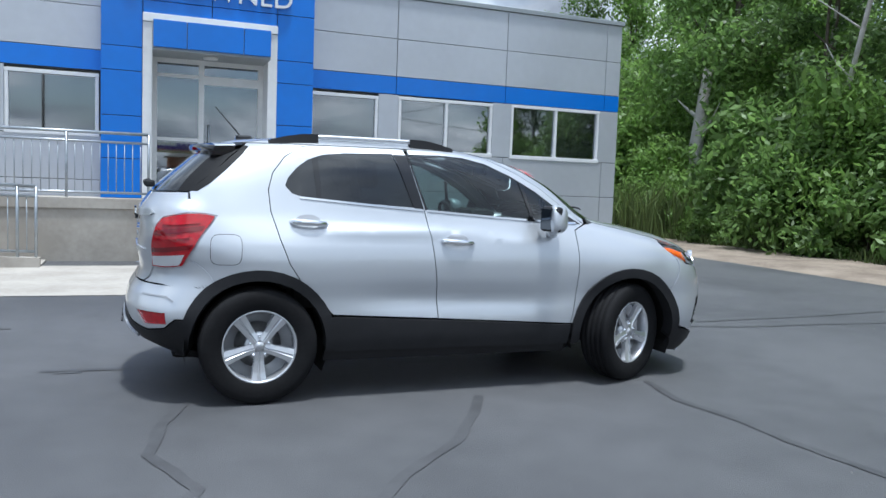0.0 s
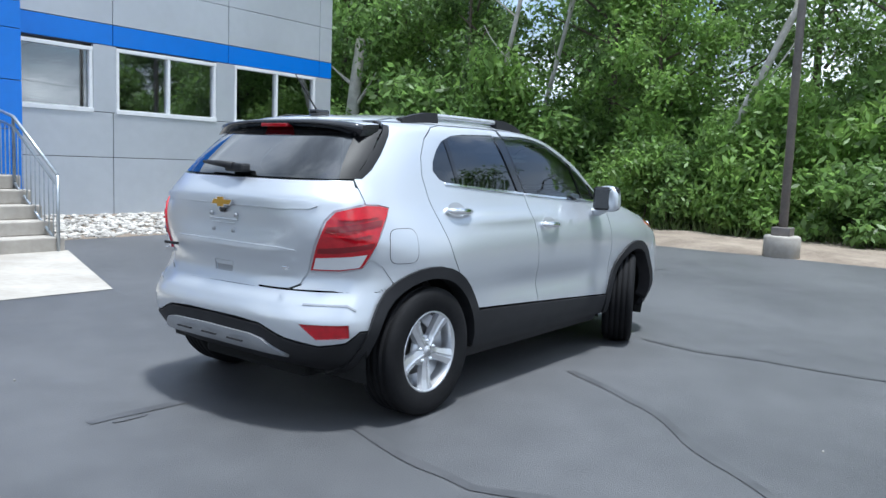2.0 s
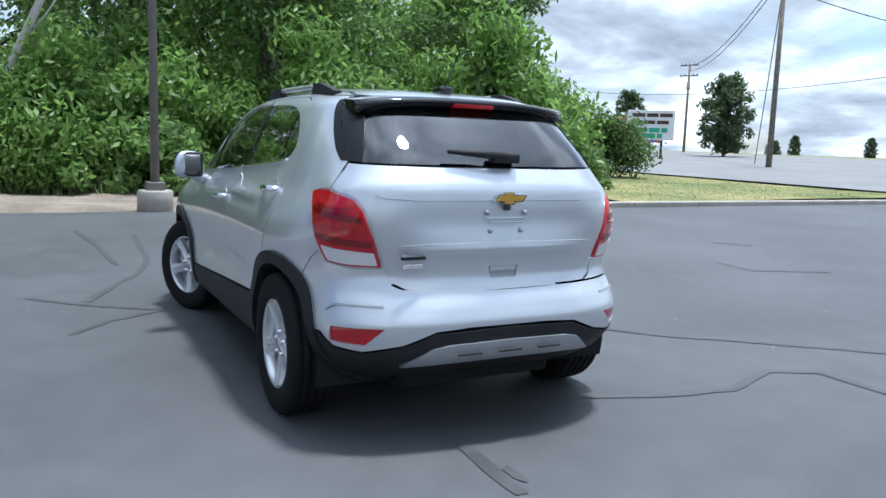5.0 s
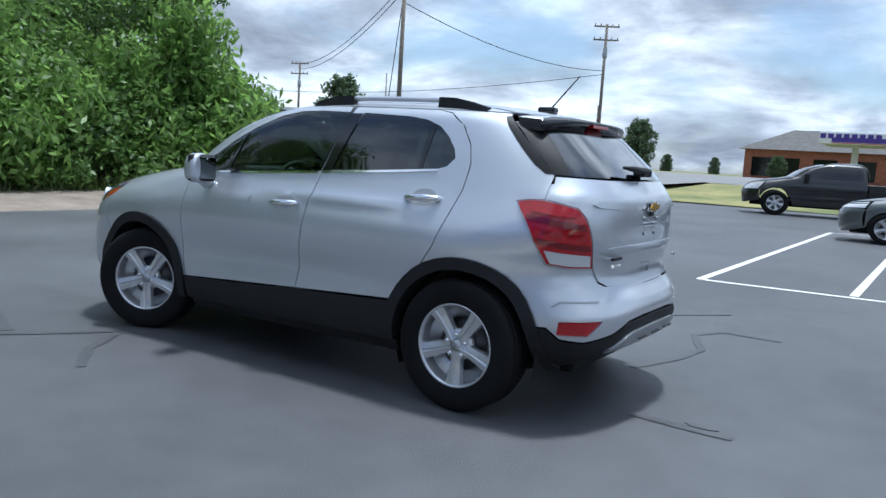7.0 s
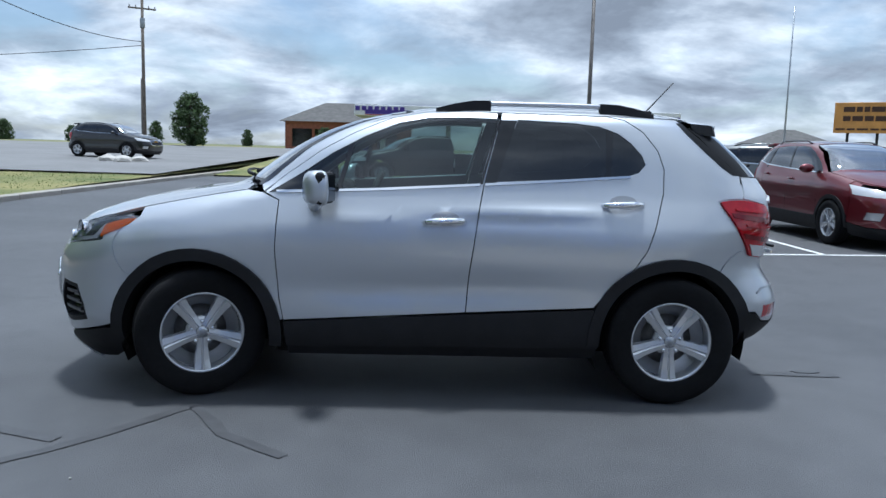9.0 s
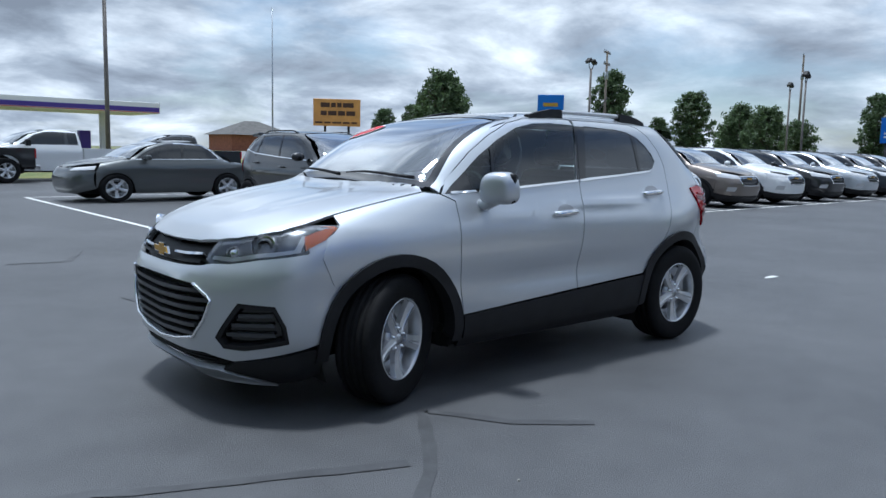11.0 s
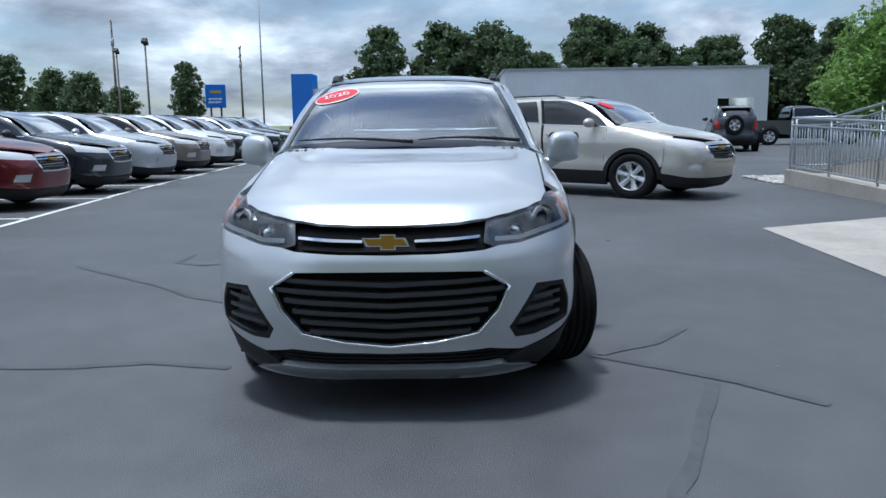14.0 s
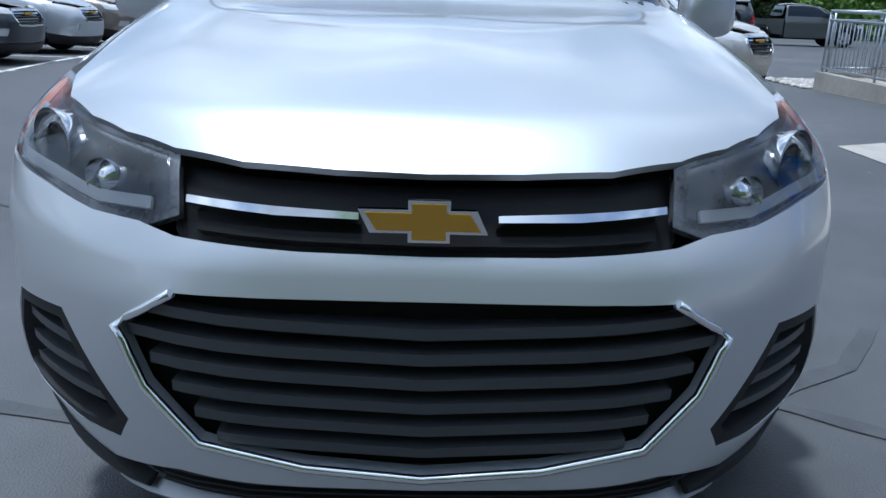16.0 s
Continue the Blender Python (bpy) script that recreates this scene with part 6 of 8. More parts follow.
# turn: the face looks along its own -y
o = sign("orange_sign", "orange roadside sign board with dark lettering bars", -28.5, -46.5, 180 - 35, 3.5, 3.1, 5.1, M["orange"])
bars(o, M["sign_dark"], 2, -1.2, 1.4, 3.75, 4.95, 0, 3, 0.55)
bars(o, M["sign_dark"], 1, -1.6, 1.6, 3.2, 3.5, 0, 4, 0.4)
for x, y, zb in ((-37.5, -33.3, 3.35), (-67, -22, 2.9)):
    o = sign("blue_pylon_sign", "blue square pylon sign on two dark legs", x, y, 180 - 52 if y < -30 else 180 - 68, 1.8, zb, zb + 2.1, M["blue"])
    part("badge_bar", box(-0.5, 0.5, -0.04, 0, zb + 1.3, zb + 1.55), M["gold_badge"], o)
    bars(o, M["frame"], 2, -0.65, 0.65, zb + 0.35, zb + 0.95, 0, 7, 0.5)
o = sign("billboard", "white and green roadside billboard", 38.5, -37.5, 220, 3.3, 2.0, 4.1, M["frame"], True, 0.2)
bars(o, M["sign_green"], 2, -1.5, 1.2, 2.1, 2.9, 0, 2, 0.8)
bars(o, M["sign_dark"], 2, -1.3, 1.5, 3.0, 4.0, 0, 5, 0.5)
o = sign("billboard", "red and blue roadside billboard", 42.0, -39.5, 220, 3.6, 1.85, 3.8, M["sign_red"], True, 0.2)
bars(o, M["blue"], 1, -1.7, 1.7, 1.9, 2.5, 0, 2, 0.9)
bars(o, M["frame"], 3, -1.5, 1.5, 2.1, 3.7, 0, 5, 0.35)


# ---- far buildings ----
def far_buildings():
    sh = thing("metal_shed", "long white metal shed with an open dark doorway", "shed")
    X = -59.0
    y0, y1, h = 4.0, 25.0, 5.3
    d0, d1 = 21.0, 23.9
    part("wall", box(X - 12, X, y0, d0, -0.1, h), M["shed"], sh)
    part("wall", box(X - 12, X, d1, y1, -0.1, h), M["shed"], sh)
    part("wall", box(X - 0.3, X, d0, d1, 2.9, h), M["shed"], sh)
    part("room_back", box(X - 12, X - 6, d0, d1, -0.1, h - 0.1), M["dark"], sh)
    part("roof_edge", box(X - 12.2, X + 0.15, y0 - 0.2, y1 + 0.2, h, h + 0.16), M["cap"], sh)
    for k in range(2):
        part("shed_lamp", box(X - 4, X - 2, d0 + 0.8 + k * 0.8, d0 + 1.2 + k * 0.8, 2.2, 2.25), tube_lit, sh)
    for k in range(42):
        y = y0 + (y1 - y0) * k / 42
        if not d0 - 0.1 < y < d1:
            part("siding_rib", box(X, X + 0.035, y, y + 0.05, 0, h), M["shed"], sh)
    for y in (9.0, 15.0, 20.0):
        part("roof_vent", lathe_up([(0, h), (0.2, h), (0.2, h + 0.5), (0.3, h + 0.55), (0, h + 0.7)], 8), M["cap"], sh).matrix_local = Matrix.Translation((X - 3, y, 0))
    w2 = thing("low_white_wing", "low white flat-roofed building wing", "building")
    part("wall", box(-68, -61, -9, 3.9, -0.1, 3.9), M["shed"], w2)
    part("roof_edge", box(-68.2, -60.8, -9.1, 3.95, 3.9, 4.1), M["cap"], w2)
    dl = thing("far_showroom", "white showroom with a blue entrance tower", "building")
    part("tower", box(-63, -60.3, -13.6, -11.9, -0.1, 5.4), M["blue"], dl)
    part("wall", box(-66, -61.5, -11.9, -5, -0.1, 2.6), M["pane"], dl)
    part("fascia", box(-66, -60.7, -11.9, -5, 2.6, 4.2), M["frame"], dl)
    part("band", box(-66, -60.68, -11.9, -5, 2.4, 2.7), M["blue"], dl)
    gs = thing("fuel_station", "brick fuel station with a long white and purple canopy", "fuel station")
    part("canopy", box(-24, 7, -78, -70, 4.3, 5.3, 0.05), M["frame"], gs)
    part("canopy_band", box(-23.9, 6.0, -69.99, -69.96, 4.45, 4.85), M["purple"], gs)
    part("canopy_stripe", box(-23.9, 6.0, -69.99, -69.96, 4.36, 4.41), M["lens_red"], gs)
    for k in range(8):
        part("lettering_bar", box(6.9 - 0.6 * k - 0.42, 6.9 - 0.6 * k, -69.99, -69.94, 4.75, 5.15), M["purple"], gs)
    for x in (-20, -11, -2, 4.5):
        part("column", box(x - 0.25, x + 0.25, -74.3, -73.7, 0.5, 4.4), M["frame"], gs)
        part("fuel_pump", box(x + 1.2, x + 2.2, -74.4, -73.6, 0.8, 2.6, 0.06), M["purple"], gs)
    part("shop", box(2, 16, -92, -84, 0, 4.0), M["brick"], gs)
    part("shop_roof", prism_roof(1.4, 16.6, -92.6, -83.4, 4.0, 6.3), M["roof"], gs)
    for x in (3.5, 7, 10.5, 13):
        part("shop_window", box(x, x + 2.2, -84.02, -83.96, 1.2, 3.2), M["gloss"], gs)
    hs = thing("far_house", "pale house behind the trees", "house")
    part("wall", box(24, 31, -13, -7, 0, 3.6), M["frame"], hs)
    part("roof", prism_roof(23.6, 31.4, -13.4, -6.6, 3.6, 5.6), M["roof"], hs)
    part("window", box(23.97, 24.0, -11, -9.6, 1.4, 2.6), M["gloss"], hs)
    h2 = thing("brown_roofed_house", "low building with a dark brown hip roof", "house")
    part("wall", box(-50, -41, -98, -91, 0.7, 3.0), M["brick"], h2)
    part("roof", prism_roof(-50.6, -40.4, -98.6, -90.4, 3.0, 4.9), M["roof"], h2)


def prism_roof(x0, x1, y0, y1, z0, z1):
    bm = bmesh.new()
    m = (y0 + y1) / 2
    ins = min((y1 - y0) / 2, (x1 - x0) * 0.4)
    v = [bm.verts.new(p) for p in ((x0, y0, z0), (x1, y0, z0), (x1, y1, z0), (x0, y1, z0), (x0 + ins, m, z1), (x1 - ins, m, z1))]
    for f in ((0, 1, 5, 4), (1, 2, 5), (2, 3, 4, 5), (3, 0, 4), (3, 2, 1, 0)):
        bm.faces.new([v[i] for i in f])
    return bm


far_buildings()


# ---- parked vehicles ----
def parked_body(name, label, body_paint, kind="crossover", rim_style="five", scale=(1.09, 1.045, 1.03), tail=True, dark_rims=False, chrome_grille=True):
    root = thing(name, label, "car")
    S = crossover_shape()
    C = Panels(S, root)
    FX, RX, WZ, AR = 1.26, -1.26, 0.345, 0.40
    kw = dict(step=0.12, lip=0.02)
    win = [(0.86, 1.10), (-0.235, 1.145), (-1.15, 1.20), (-1.52, 1.26), (-1.42, 1.39), (-1.22, 1.485), (-0.75, 1.525), (-0.1, 1.532), (0.10, 1.515), (0.38, 1.415), (0.66, 1.26)]
    sidepoly = [(0.86, 0.36), (0.86, 0.30), (-0.86, 0.30)] + arch(RX, WZ, AR, 8, 160, 14) + [(-1.75, 0.46), (-1.76, 0.78), (-1.62, 0.90), (-1.58, 1.10), (-1.70, 1.13), (-1.68, 1.24), (-1.40, 1.55), (-1.2, 1.572), (-0.3, 1.588), (0.0, 1.583), (0.20, 1.547), (0.52, 1.42), (0.82, 1.2), (0.98, 1.10)]
    hl = [(1.2, 0.722), (1.4, 0.705), (1.6, 0.672)]
    sidepoly += [(x, float(S.Z(np.array([x]), np.array([y]))[0])) for x, y in hl] + [(1.60, 0.95), (1.68, 0.86), (1.72, 0.79), (1.70, 0.5)] + arch(FX, WZ, AR, 20, 172, 14)
    sides = C.pair("body_side", "side", sidepoly, body_paint, holes=[win], **kw)
    C.pair("side_glass", "side", win, M["tint"], off=-0.004, lip=0.004, gap=-0.003, step=0.12)
    C.pair("chrome_strip", "side", [(0.86, 1.088), (-0.235, 1.133), (-1.15, 1.188), (-1.53, 1.252), (-1.50, 1.268), (-1.15, 1.205), (-0.235, 1.148), (0.86, 1.103)], M["chrome"], off=0.006, lip=0.008, gap=0, step=0.2)
    for xa, xb in ((-0.24, -0.33), (-1.08, -1.0)):
        C.pair("pillar", "side", [(xa, 1.14), (xa - 0.05, 1.14), (xb - 0.05, 1.53 if xa > -0.5 else 1.52), (xb, 1.53 if xa > -0.5 else 1.52)], M["gloss"], off=0.002, lip=0.006, gap=0, step=0.2)
    C.pair("door_seam", "side", [(-0.17, 0.46), (-0.176, 0.46), (-0.245, 1.13), (-0.239, 1.13)], M["dark"], off=0.0015, lip=0.003, gap=0, step=0.3)
    C.pair("door_seam", "side", [(0.83, 0.44), (0.824, 0.44), (0.844, 1.06), (0.85, 1.06)], M["dark"], off=0.0015, lip=0.003, gap=0, step=0.3)
    C.pair("door_seam", "side", [(-1.0, 0.66), (-1.006, 0.66), (-1.186, 1.0), (-1.18, 1.0)], M["dark"], off=0.0015, lip=0.003, gap=0, step=0.3)
    C.pair("sill_cladding", "side", [(0.87, 0.20), (0.85, 0.42), (-0.84, 0.44), (-0.88, 0.20)], M["plastic"], off=0.012, lip=0.03, step=0.3)
    for cx in (FX, RX):
        C.pair("wheel_arch_flare", "side", arch(cx, WZ, AR + 0.035, -5, 185, 14) + arch(cx, WZ, AR - 0.025, 185, -5, 14), M["plastic"], off=0.012, lip=0.09, gap=0, step=0.3)
        for s in (1, -1):
            part("wheel_house", box(cx - 0.46, cx + 0.46, s * 0.40, s * 0.44, 0.2, 0.80), M["dark"], root)
    C.mid("bonnet", "top", [(2.13, 0), (2.09, 0.28), (2.03, 0.42), (1.86, 0.585), (1.70, 0.648), (1.6, 0.672), (1.4, 0.705), (1.2, 0.722), (1.0, 0.735), (1.07, 0.45), (1.12, 0)], body_paint, **kw)
    C.pair("nose_panel", "top", [(1.52, 0.50), (1.52, 0.685), (1.70, 0.668), (1.86, 0.612), (1.98, 0.49), (2.05, 0.40), (1.95, 0.34)], body_paint, off=-0.008, lip=0.004, gap=0, step=0.05)
    ridge = [(x, float(S.Z(np.array([x]), np.array([y]))[0])) for x, y in ((1.06, 0.66), (1.2, 0.64), (1.4, 0.62), (1.6, 0.58), (1.76, 0.54))]
    C.pair("wing_top", "side", [(0.90, 0.98), (0.90, 1.115)] + ridge + [(1.82, 0.86), (1.82, 0.46), (1.70, 0.46), (1.69, 0.80), (1.55, 0.86), (1.3, 0.93)], body_paint, off=-0.010, lip=0.004, gap=0, step=0.05)
    C.mid("windscreen", "fx", [(0, 1.16), (0.6, 1.135), (0.715, 1.13), (0.62, 1.345), (0.533, 1.546), (0.2, 1.574), (0, 1.578)], M["wind"], off=-0.003, lip=0.004, step=0.12)
    tx = [(float(S.X(y, 1.548 + 0.032 * (1 - (y / 0.535) ** 2))), y) for y in (0, 0.25, 0.5)]
    C.mid("roof", "top", tx + [(0.0, 0.52), (-0.3, 0.512), (-0.95, 0.515), (-1.2, 0.54), (-1.40, 0.555), (-1.50, 0.3), (-1.51, 0)], body_paint, **kw)
    fb = [("y", 0, 0.87), ("y", 0.42, 0.86), ("y", 0.43, 0.77), ("x", 1.74, 0.81), ("x", 1.72, 0.79), ("x", 1.70, 0.5), ("x", 1.67, 0.40), ("y", 0.70, 0.34), ("y", 0, 0.32)]
    gr = [("y", 0, 0.83), ("y", 0.40, 0.825), ("y", 0.46, 0.74), ("y", 0.38, 0.60), ("y", 0, 0.585)]
    fogp = [("y", 0.56, 0.56), ("y", 0.73, 0.56), ("y", 0.75, 0.45), ("y", 0.6, 0.44)]
    C.mid("front_bumper", "front", fb, body_paint, holes=[("mid", gr), ("pair", fogp)], **kw)
    C.mid("grille", "front", gr, M["gloss"], off=-0.03, lip=0.01, gap=-0.01, step=0.12)
    for k in range(4):
        z = 0.625 + 0.05 * k
        C.mid("grille_bar", "front", [("y", 0, z), ("y", 0.39, z), ("y", 0.39, z + 0.016), ("y", 0, z + 0.016)], M["chrome"] if k == 3 and chrome_grille else M["plastic"], off=-0.005, lip=0.02, gap=0, step=0.2)
    if chrome_grille:
        pts = C.pts("front", gr)
        ring = inset(pts + [(-a, b) for a, b in pts[::-1][1:-1]], -0.012)
        part("grille_surround", skin(S, "front", ring, off=0.006, lip=0.02, gap=0, holes=[inset(ring, 0.028)], step=0.15), M["chrome"], root)
    part("badge", box(float(S.X(0, 0.77)) - 0.02, float(S.X(0, 0.77)) + 0.018, -0.10, 0.10, 0.75, 0.79, 0.008), M["gold_badge"], root)
    C.pair("fog_lamp", "front", fogp, M["lens_clear"], off=-0.02, lip=0.02, gap=-0.01, step=0.1)
    C.mid("front_cladding", "front", [("y", 0, 0.315), ("y", 0.70, 0.335), ("x", 1.67, 0.395), ("x", 1.66, 0.22), ("y", 0.6, 0.17), ("y", 0, 0.17)], M["plastic"], off=0.004, **kw)
    C.pair("headlight", "front", [("y", 0.43, 0.772), ("y", 0.64, 0.782), ("x", 1.755, 0.812), ("x", 1.60, 0.948), ("x", 1.72, 0.935), ("y", 0.58, 0.885), ("y", 0.43, 0.85)], M["lens_clear"], off=-0.002, lip=0.04, gap=-0.002, step=0.08)
    if tail:
        C.mid("tailgate", "rear", [("y", 0, 1.235), ("y", 0.685, 1.24), ("x", -1.67, 1.235), ("x", -1.69, 1.13), ("y", 0.66, 1.10), ("y", 0.54, 0.79), ("y", 0.5, 0.7), ("y", 0, 0.69)], body_paint, **kw)
        C.mid("rear_window", "rear", [("y", 0, 1.51), ("y", 0.54, 1.51), ("x", -1.40, 1.51), ("x", -1.668, 1.245), ("y", 0, 1.24)], M["tint"], off=0.0, lip=0.006, step=0.12)
        part("spoiler", moved(box(-0.16, 0.1, -0.55, 0.55, -0.03, 0.02, 0.015), Matrix.Translation((-1.50, 0, 1.555)) @ Matrix.Rotation(radians(-8), 4, "Y")), body_paint, root)
    C.pair("tail_light", "rear", [("x", -1.58, 1.10), ("x", -1.63, 0.90), ("x", -1.75, 0.79), ("y", 0.55, 0.795), ("y", 0.655, 1.08), ("x", -1.70, 1.13)], M["lens_red"], off=0.006, lip=0.03, step=0.08)
    C.mid("rear_bumper", "rear", [("y", 0, 0.685), ("y", 0.5, 0.695), ("y", 0.545, 0.787), ("x", -1.74, 0.785), ("x", -1.75, 0.46), ("y", 0.6, 0.44), ("y", 0, 0.45)], body_paint, **kw)
    C.mid("rear_cladding", "rear", [("y", 0, 0.445), ("y", 0.6, 0.435), ("x", -1.75, 0.455), ("x", -1.63, 0.46), ("x", -1.66, 0.25), ("y", 0.6, 0.24), ("y", 0, 0.26)], M["plastic"], off=0.004, **kw)
    for s in (1, -1):
        mir = bmesh.new()
        bmesh.ops.create_icosphere(mir, subdivisions=3, radius=1)
        part("door_mirror", moved(mir, Matrix.Translation((0.63, s * 0.93, 1.16)) @ Matrix.Diagonal((0.07, 0.12, 0.075, 1))), body_paint, root, smooth=True)
        pts = [(0.0 - 1.15 * i / 8, s * 0.545, float(S.Z(np.array([-1.15 * i / 8]), np.array([0.545]))[0]) + 0.035 * min(1, math.sin(math.pi * i / 8) * 3)) for i in range(9)]
        part("roof_rail", tube(pts, 0.014, 6), M["gloss"], root)
        for x, z in ((-0.05, 0.975), (-0.98, 1.03)):
            y = float(S.Y(x, z)) + 0.02
            part("handle", tube([(x + 0.09, s * y, z), (x - 0.09, s * y, z + 0.005)], 0.014, 6), body_paint, root)
    part("underbody", box(-1.75, 2.0, -0.40, 0.40, 0.20, 0.34, 0.03), M["dark"], root)
    part("cabin_floor", box(-1.7, 0.86, -0.70, 0.70, 0.22, 0.80, 0.03), M["dark"], root)
    part("engine_bay", box(0.9, 2.0, -0.40, 0.40, 0.3, 0.82, 0.05), M["dark"], root)
    part("dashboard", box(0.5, 0.98, -0.68, 0.68, 0.80, 1.06, 0.05), M["dash"], root)
    for y in (0.36, -0.36):
        part("front_seat", box(-0.45, -0.28, y - 0.23, y + 0.23, 0.7, 1.36, 0.06), M["seat"], root)
    part("rear_seat", box(-1.15, -1.0, -0.6, 0.6, 0.7, 1.3, 0.06), M["seat"], root)
    for x, s in ((FX, 1), (FX, -1), (RX, 1), (RX, -1)):
        wheel(root, Matrix.Translation((x, s * 0.765, WZ)) @ Matrix.Rotation(math.pi if s > 0 else 0, 4, "Z"), 0.345, 0.225, 0.21, rim_style, parked=True)
    root.scale = scale
    return root


def repaint(root, old, fresh):
    for o in root.children_recursive:
        if o.type == "MESH" and o.data.materials and o.data.materials[0] == old:
            o.material_slots[0].link = "OBJECT"
            o.material_slots[0].material = fresh


def at(x, y, heading):
    return Matrix.Translation((x, y, 0)) @ Matrix.Rotation(radians(heading), 4, "Z")


base = parked_body("parked_crossover", "black crossover with a chrome grille, parked in the row", M["black"])
tagged(base, group="row of parked crossovers")
ROW = [(-4.1, "black"), (-7.25, "red"), (-10.2, "navy"), (-13.2, "silver"), (-16.4, "taupe"), (-19.4, "white"), (-22.6, "black"), (-25.8, "silver"), (-29.0, "navy"), (-32.2, "black")]
for i, (x, colour) in enumerate(ROW):
    y = -5.5 + 0.058 * x * 0.92 - 0.12 - 2.72
    m = at(x, y, 90)
    if i == 0:
        s = base.scale.copy()
        base.matrix_world = m
        base.scale = s
    else:
        c = copy_thing(base, m)
        tagged(c, f"{dict(navy='dark blue-grey', taupe='taupe brown').get(colour, colour)} crossover parked nose out in the row")
        repaint(c, M["black"], M[colour])
for x, y, h, colour, lab in ((-8.6, -13.5, 150, "grey", "dark grey crossover parked behind the row"), (-38.5, -6.2, 72, "navy", "dark blue van-like crossover at the end of the row"), (-44, -13, 10, "red", "red crossover at the far end of the lot"), (-33, 6.5, 175, "black", "black crossover beyond the champagne one"), (-36, 9.5, 175, "white", "white crossover beyond the champagne one"), (15.6, -34.5, 165, "black", "black off-roader on the verge")):
    c = copy_thing(base, Matrix.Translation((0, 0, 0.52 if x > 9.3 else 0)) @ at(x, y, h))
    tagged(c, lab)
    c["group"] = "parked cars further off"
    repaint(c, M["black"], M[colour])
off = copy_thing(base, at(-27.3, 11.4, 168))
off.scale = (0.98, 1.03, 1.10)
tagged(off, "dark green boxy off-roader with a spare wheel behind")
sw = wheel(off, Matrix.Translation((-2.05, 0.1, 0.95)) @ Matrix.Rotation(radians(-90), 4, "Z"), 0.34, 0.2, 0.2, "five", parked=True)
repaint(off, M["black"], M["navy"])

trav = parked_body("champagne_suv", "champagne large suv with raised liftgate and rear door ajar", M["gold"], rim_style="six", scale=(1.205, 1.10, 1.075), tail=False)
s = trav.scale.copy()
trav.matrix_world = at(-9.25, 2.57, 49.3)
trav.scale = s
def arched(length, w0, w1, rise, thick, u0=0.0, u1=1.0):
    """A shell bowed along and across, its edges closed."""
    bm = bmesh.new()
    nu, nv = 10, 10
    top, low = [], []
    for i in range(nu + 1):
        u = u0 + (u1 - u0) * i / nu
        w = w0 + (w1 - w0) * u
        row = []
        for j in range(nv + 1):
            v = -1 + 2 * j / nv
            row.append((-length * u, w * v, rise * math.sin(math.pi * u * 0.9) - 0.07 * abs(v) ** 2.4))
        top.append([bm.verts.new(p) for p in row])
        low.append([bm.verts.new((p[0], p[1], p[2] - thick)) for p in row])
    for a in (top, low):
        for i in range(nu):
            for j in range(nv):
                bm.faces.new((a[i][j], a[i + 1][j], a[i + 1][j + 1], a[i][j + 1])).smooth = True
    for i in range(nu):
        for j in (0, nv):
            bm.faces.new((top[i][j], top[i + 1][j], low[i + 1][j], low[i][j]))
    for j in range(nv):
        for i in (0, nu):
            bm.faces.new((top[i][j], top[i][j + 1], low[i][j + 1], low[i][j]))
    bmesh.ops.recalc_face_normals(bm, faces=bm.faces[:])
    return bm


hinge = Matrix.Translation((-1.40, 0, 1.58)) @ Matrix.Rotation(radians(10), 4, "Y")
gate = part("liftgate", moved(arched(1.0, 0.56, 0.66, 0.13, 0.05), hinge), M["gold"], trav, "raised champagne liftgate")
part("liftgate_glass", moved(arched(1.0, 0.50, 0.58, 0.13, 0.01, 0.08, 0.5), Matrix.Translation((0, 0, -0.046)) @ hinge), M["tint"], gate)
part("gate_lining", moved(arched(1.0, 0.52, 0.62, 0.13, 0.02, 0.52, 0.97), Matrix.Translation((0, 0, -0.046)) @ hinge), M["plastic"], gate)
for y in (-0.55, 0.55):
    part("gas_strut", tube([(-1.55, y, 1.25), (-1.75, y, 1.62)], 0.012, 6), M["plastic"], gate)
SH = crossover_shape()
ajar = Matrix.Translation((-0.19, -0.86, 0)) @ Matrix.Rotation(radians(3.5), 4, "Z") @ Matrix.Translation((0.19, 0.85, 0))
leaf_line = [(-0.19, 0.47), (-0.85, 0.50), (-0.95, 0.62), (-1.07, 0.80), (-1.14, 0.97), (-1.17, 1.14), (-1.15, 1.30), (-1.09, 1.44), (-0.95, 1.54), (-0.36, 1.556), (-0.30, 1.40), (-0.25, 1.166), (-0.215, 0.9)]
pane_line = [(-0.30, 1.17), (-0.7, 1.19), (-1.11, 1.22), (-1.09, 1.33), (-1.02, 1.44), (-0.9, 1.50), (-0.41, 1.515), (-0.36, 1.40)]
part("door_gap", skin(SH, "side", [(-0.15, 0.47), (-0.22, 0.47), (-0.30, 1.2), (-0.38, 1.54), (-0.33, 1.54), (-0.22, 1.15)], off=0.004, lip=0.003, gap=0, flip=True), M["dark"], trav)
od = part("open_rear_door", moved(skin(SH, "side", leaf_line, off=0.012, lip=0.045, gap=0, flip=True), ajar), M["gold"], trav, "rear door standing ajar")
part("door_glass", moved(skin(SH, "side", pane_line, off=0.016, lip=0.006, gap=0, flip=True), ajar), M["tint"], od)
part("chrome_strip", moved(skin(SH, "side", [(-0.28, 1.152), (-1.13, 1.20), (-1.13, 1.214), (-0.28, 1.166)], off=0.018, lip=0.006, gap=0, flip=True), ajar), M["chrome"], od)
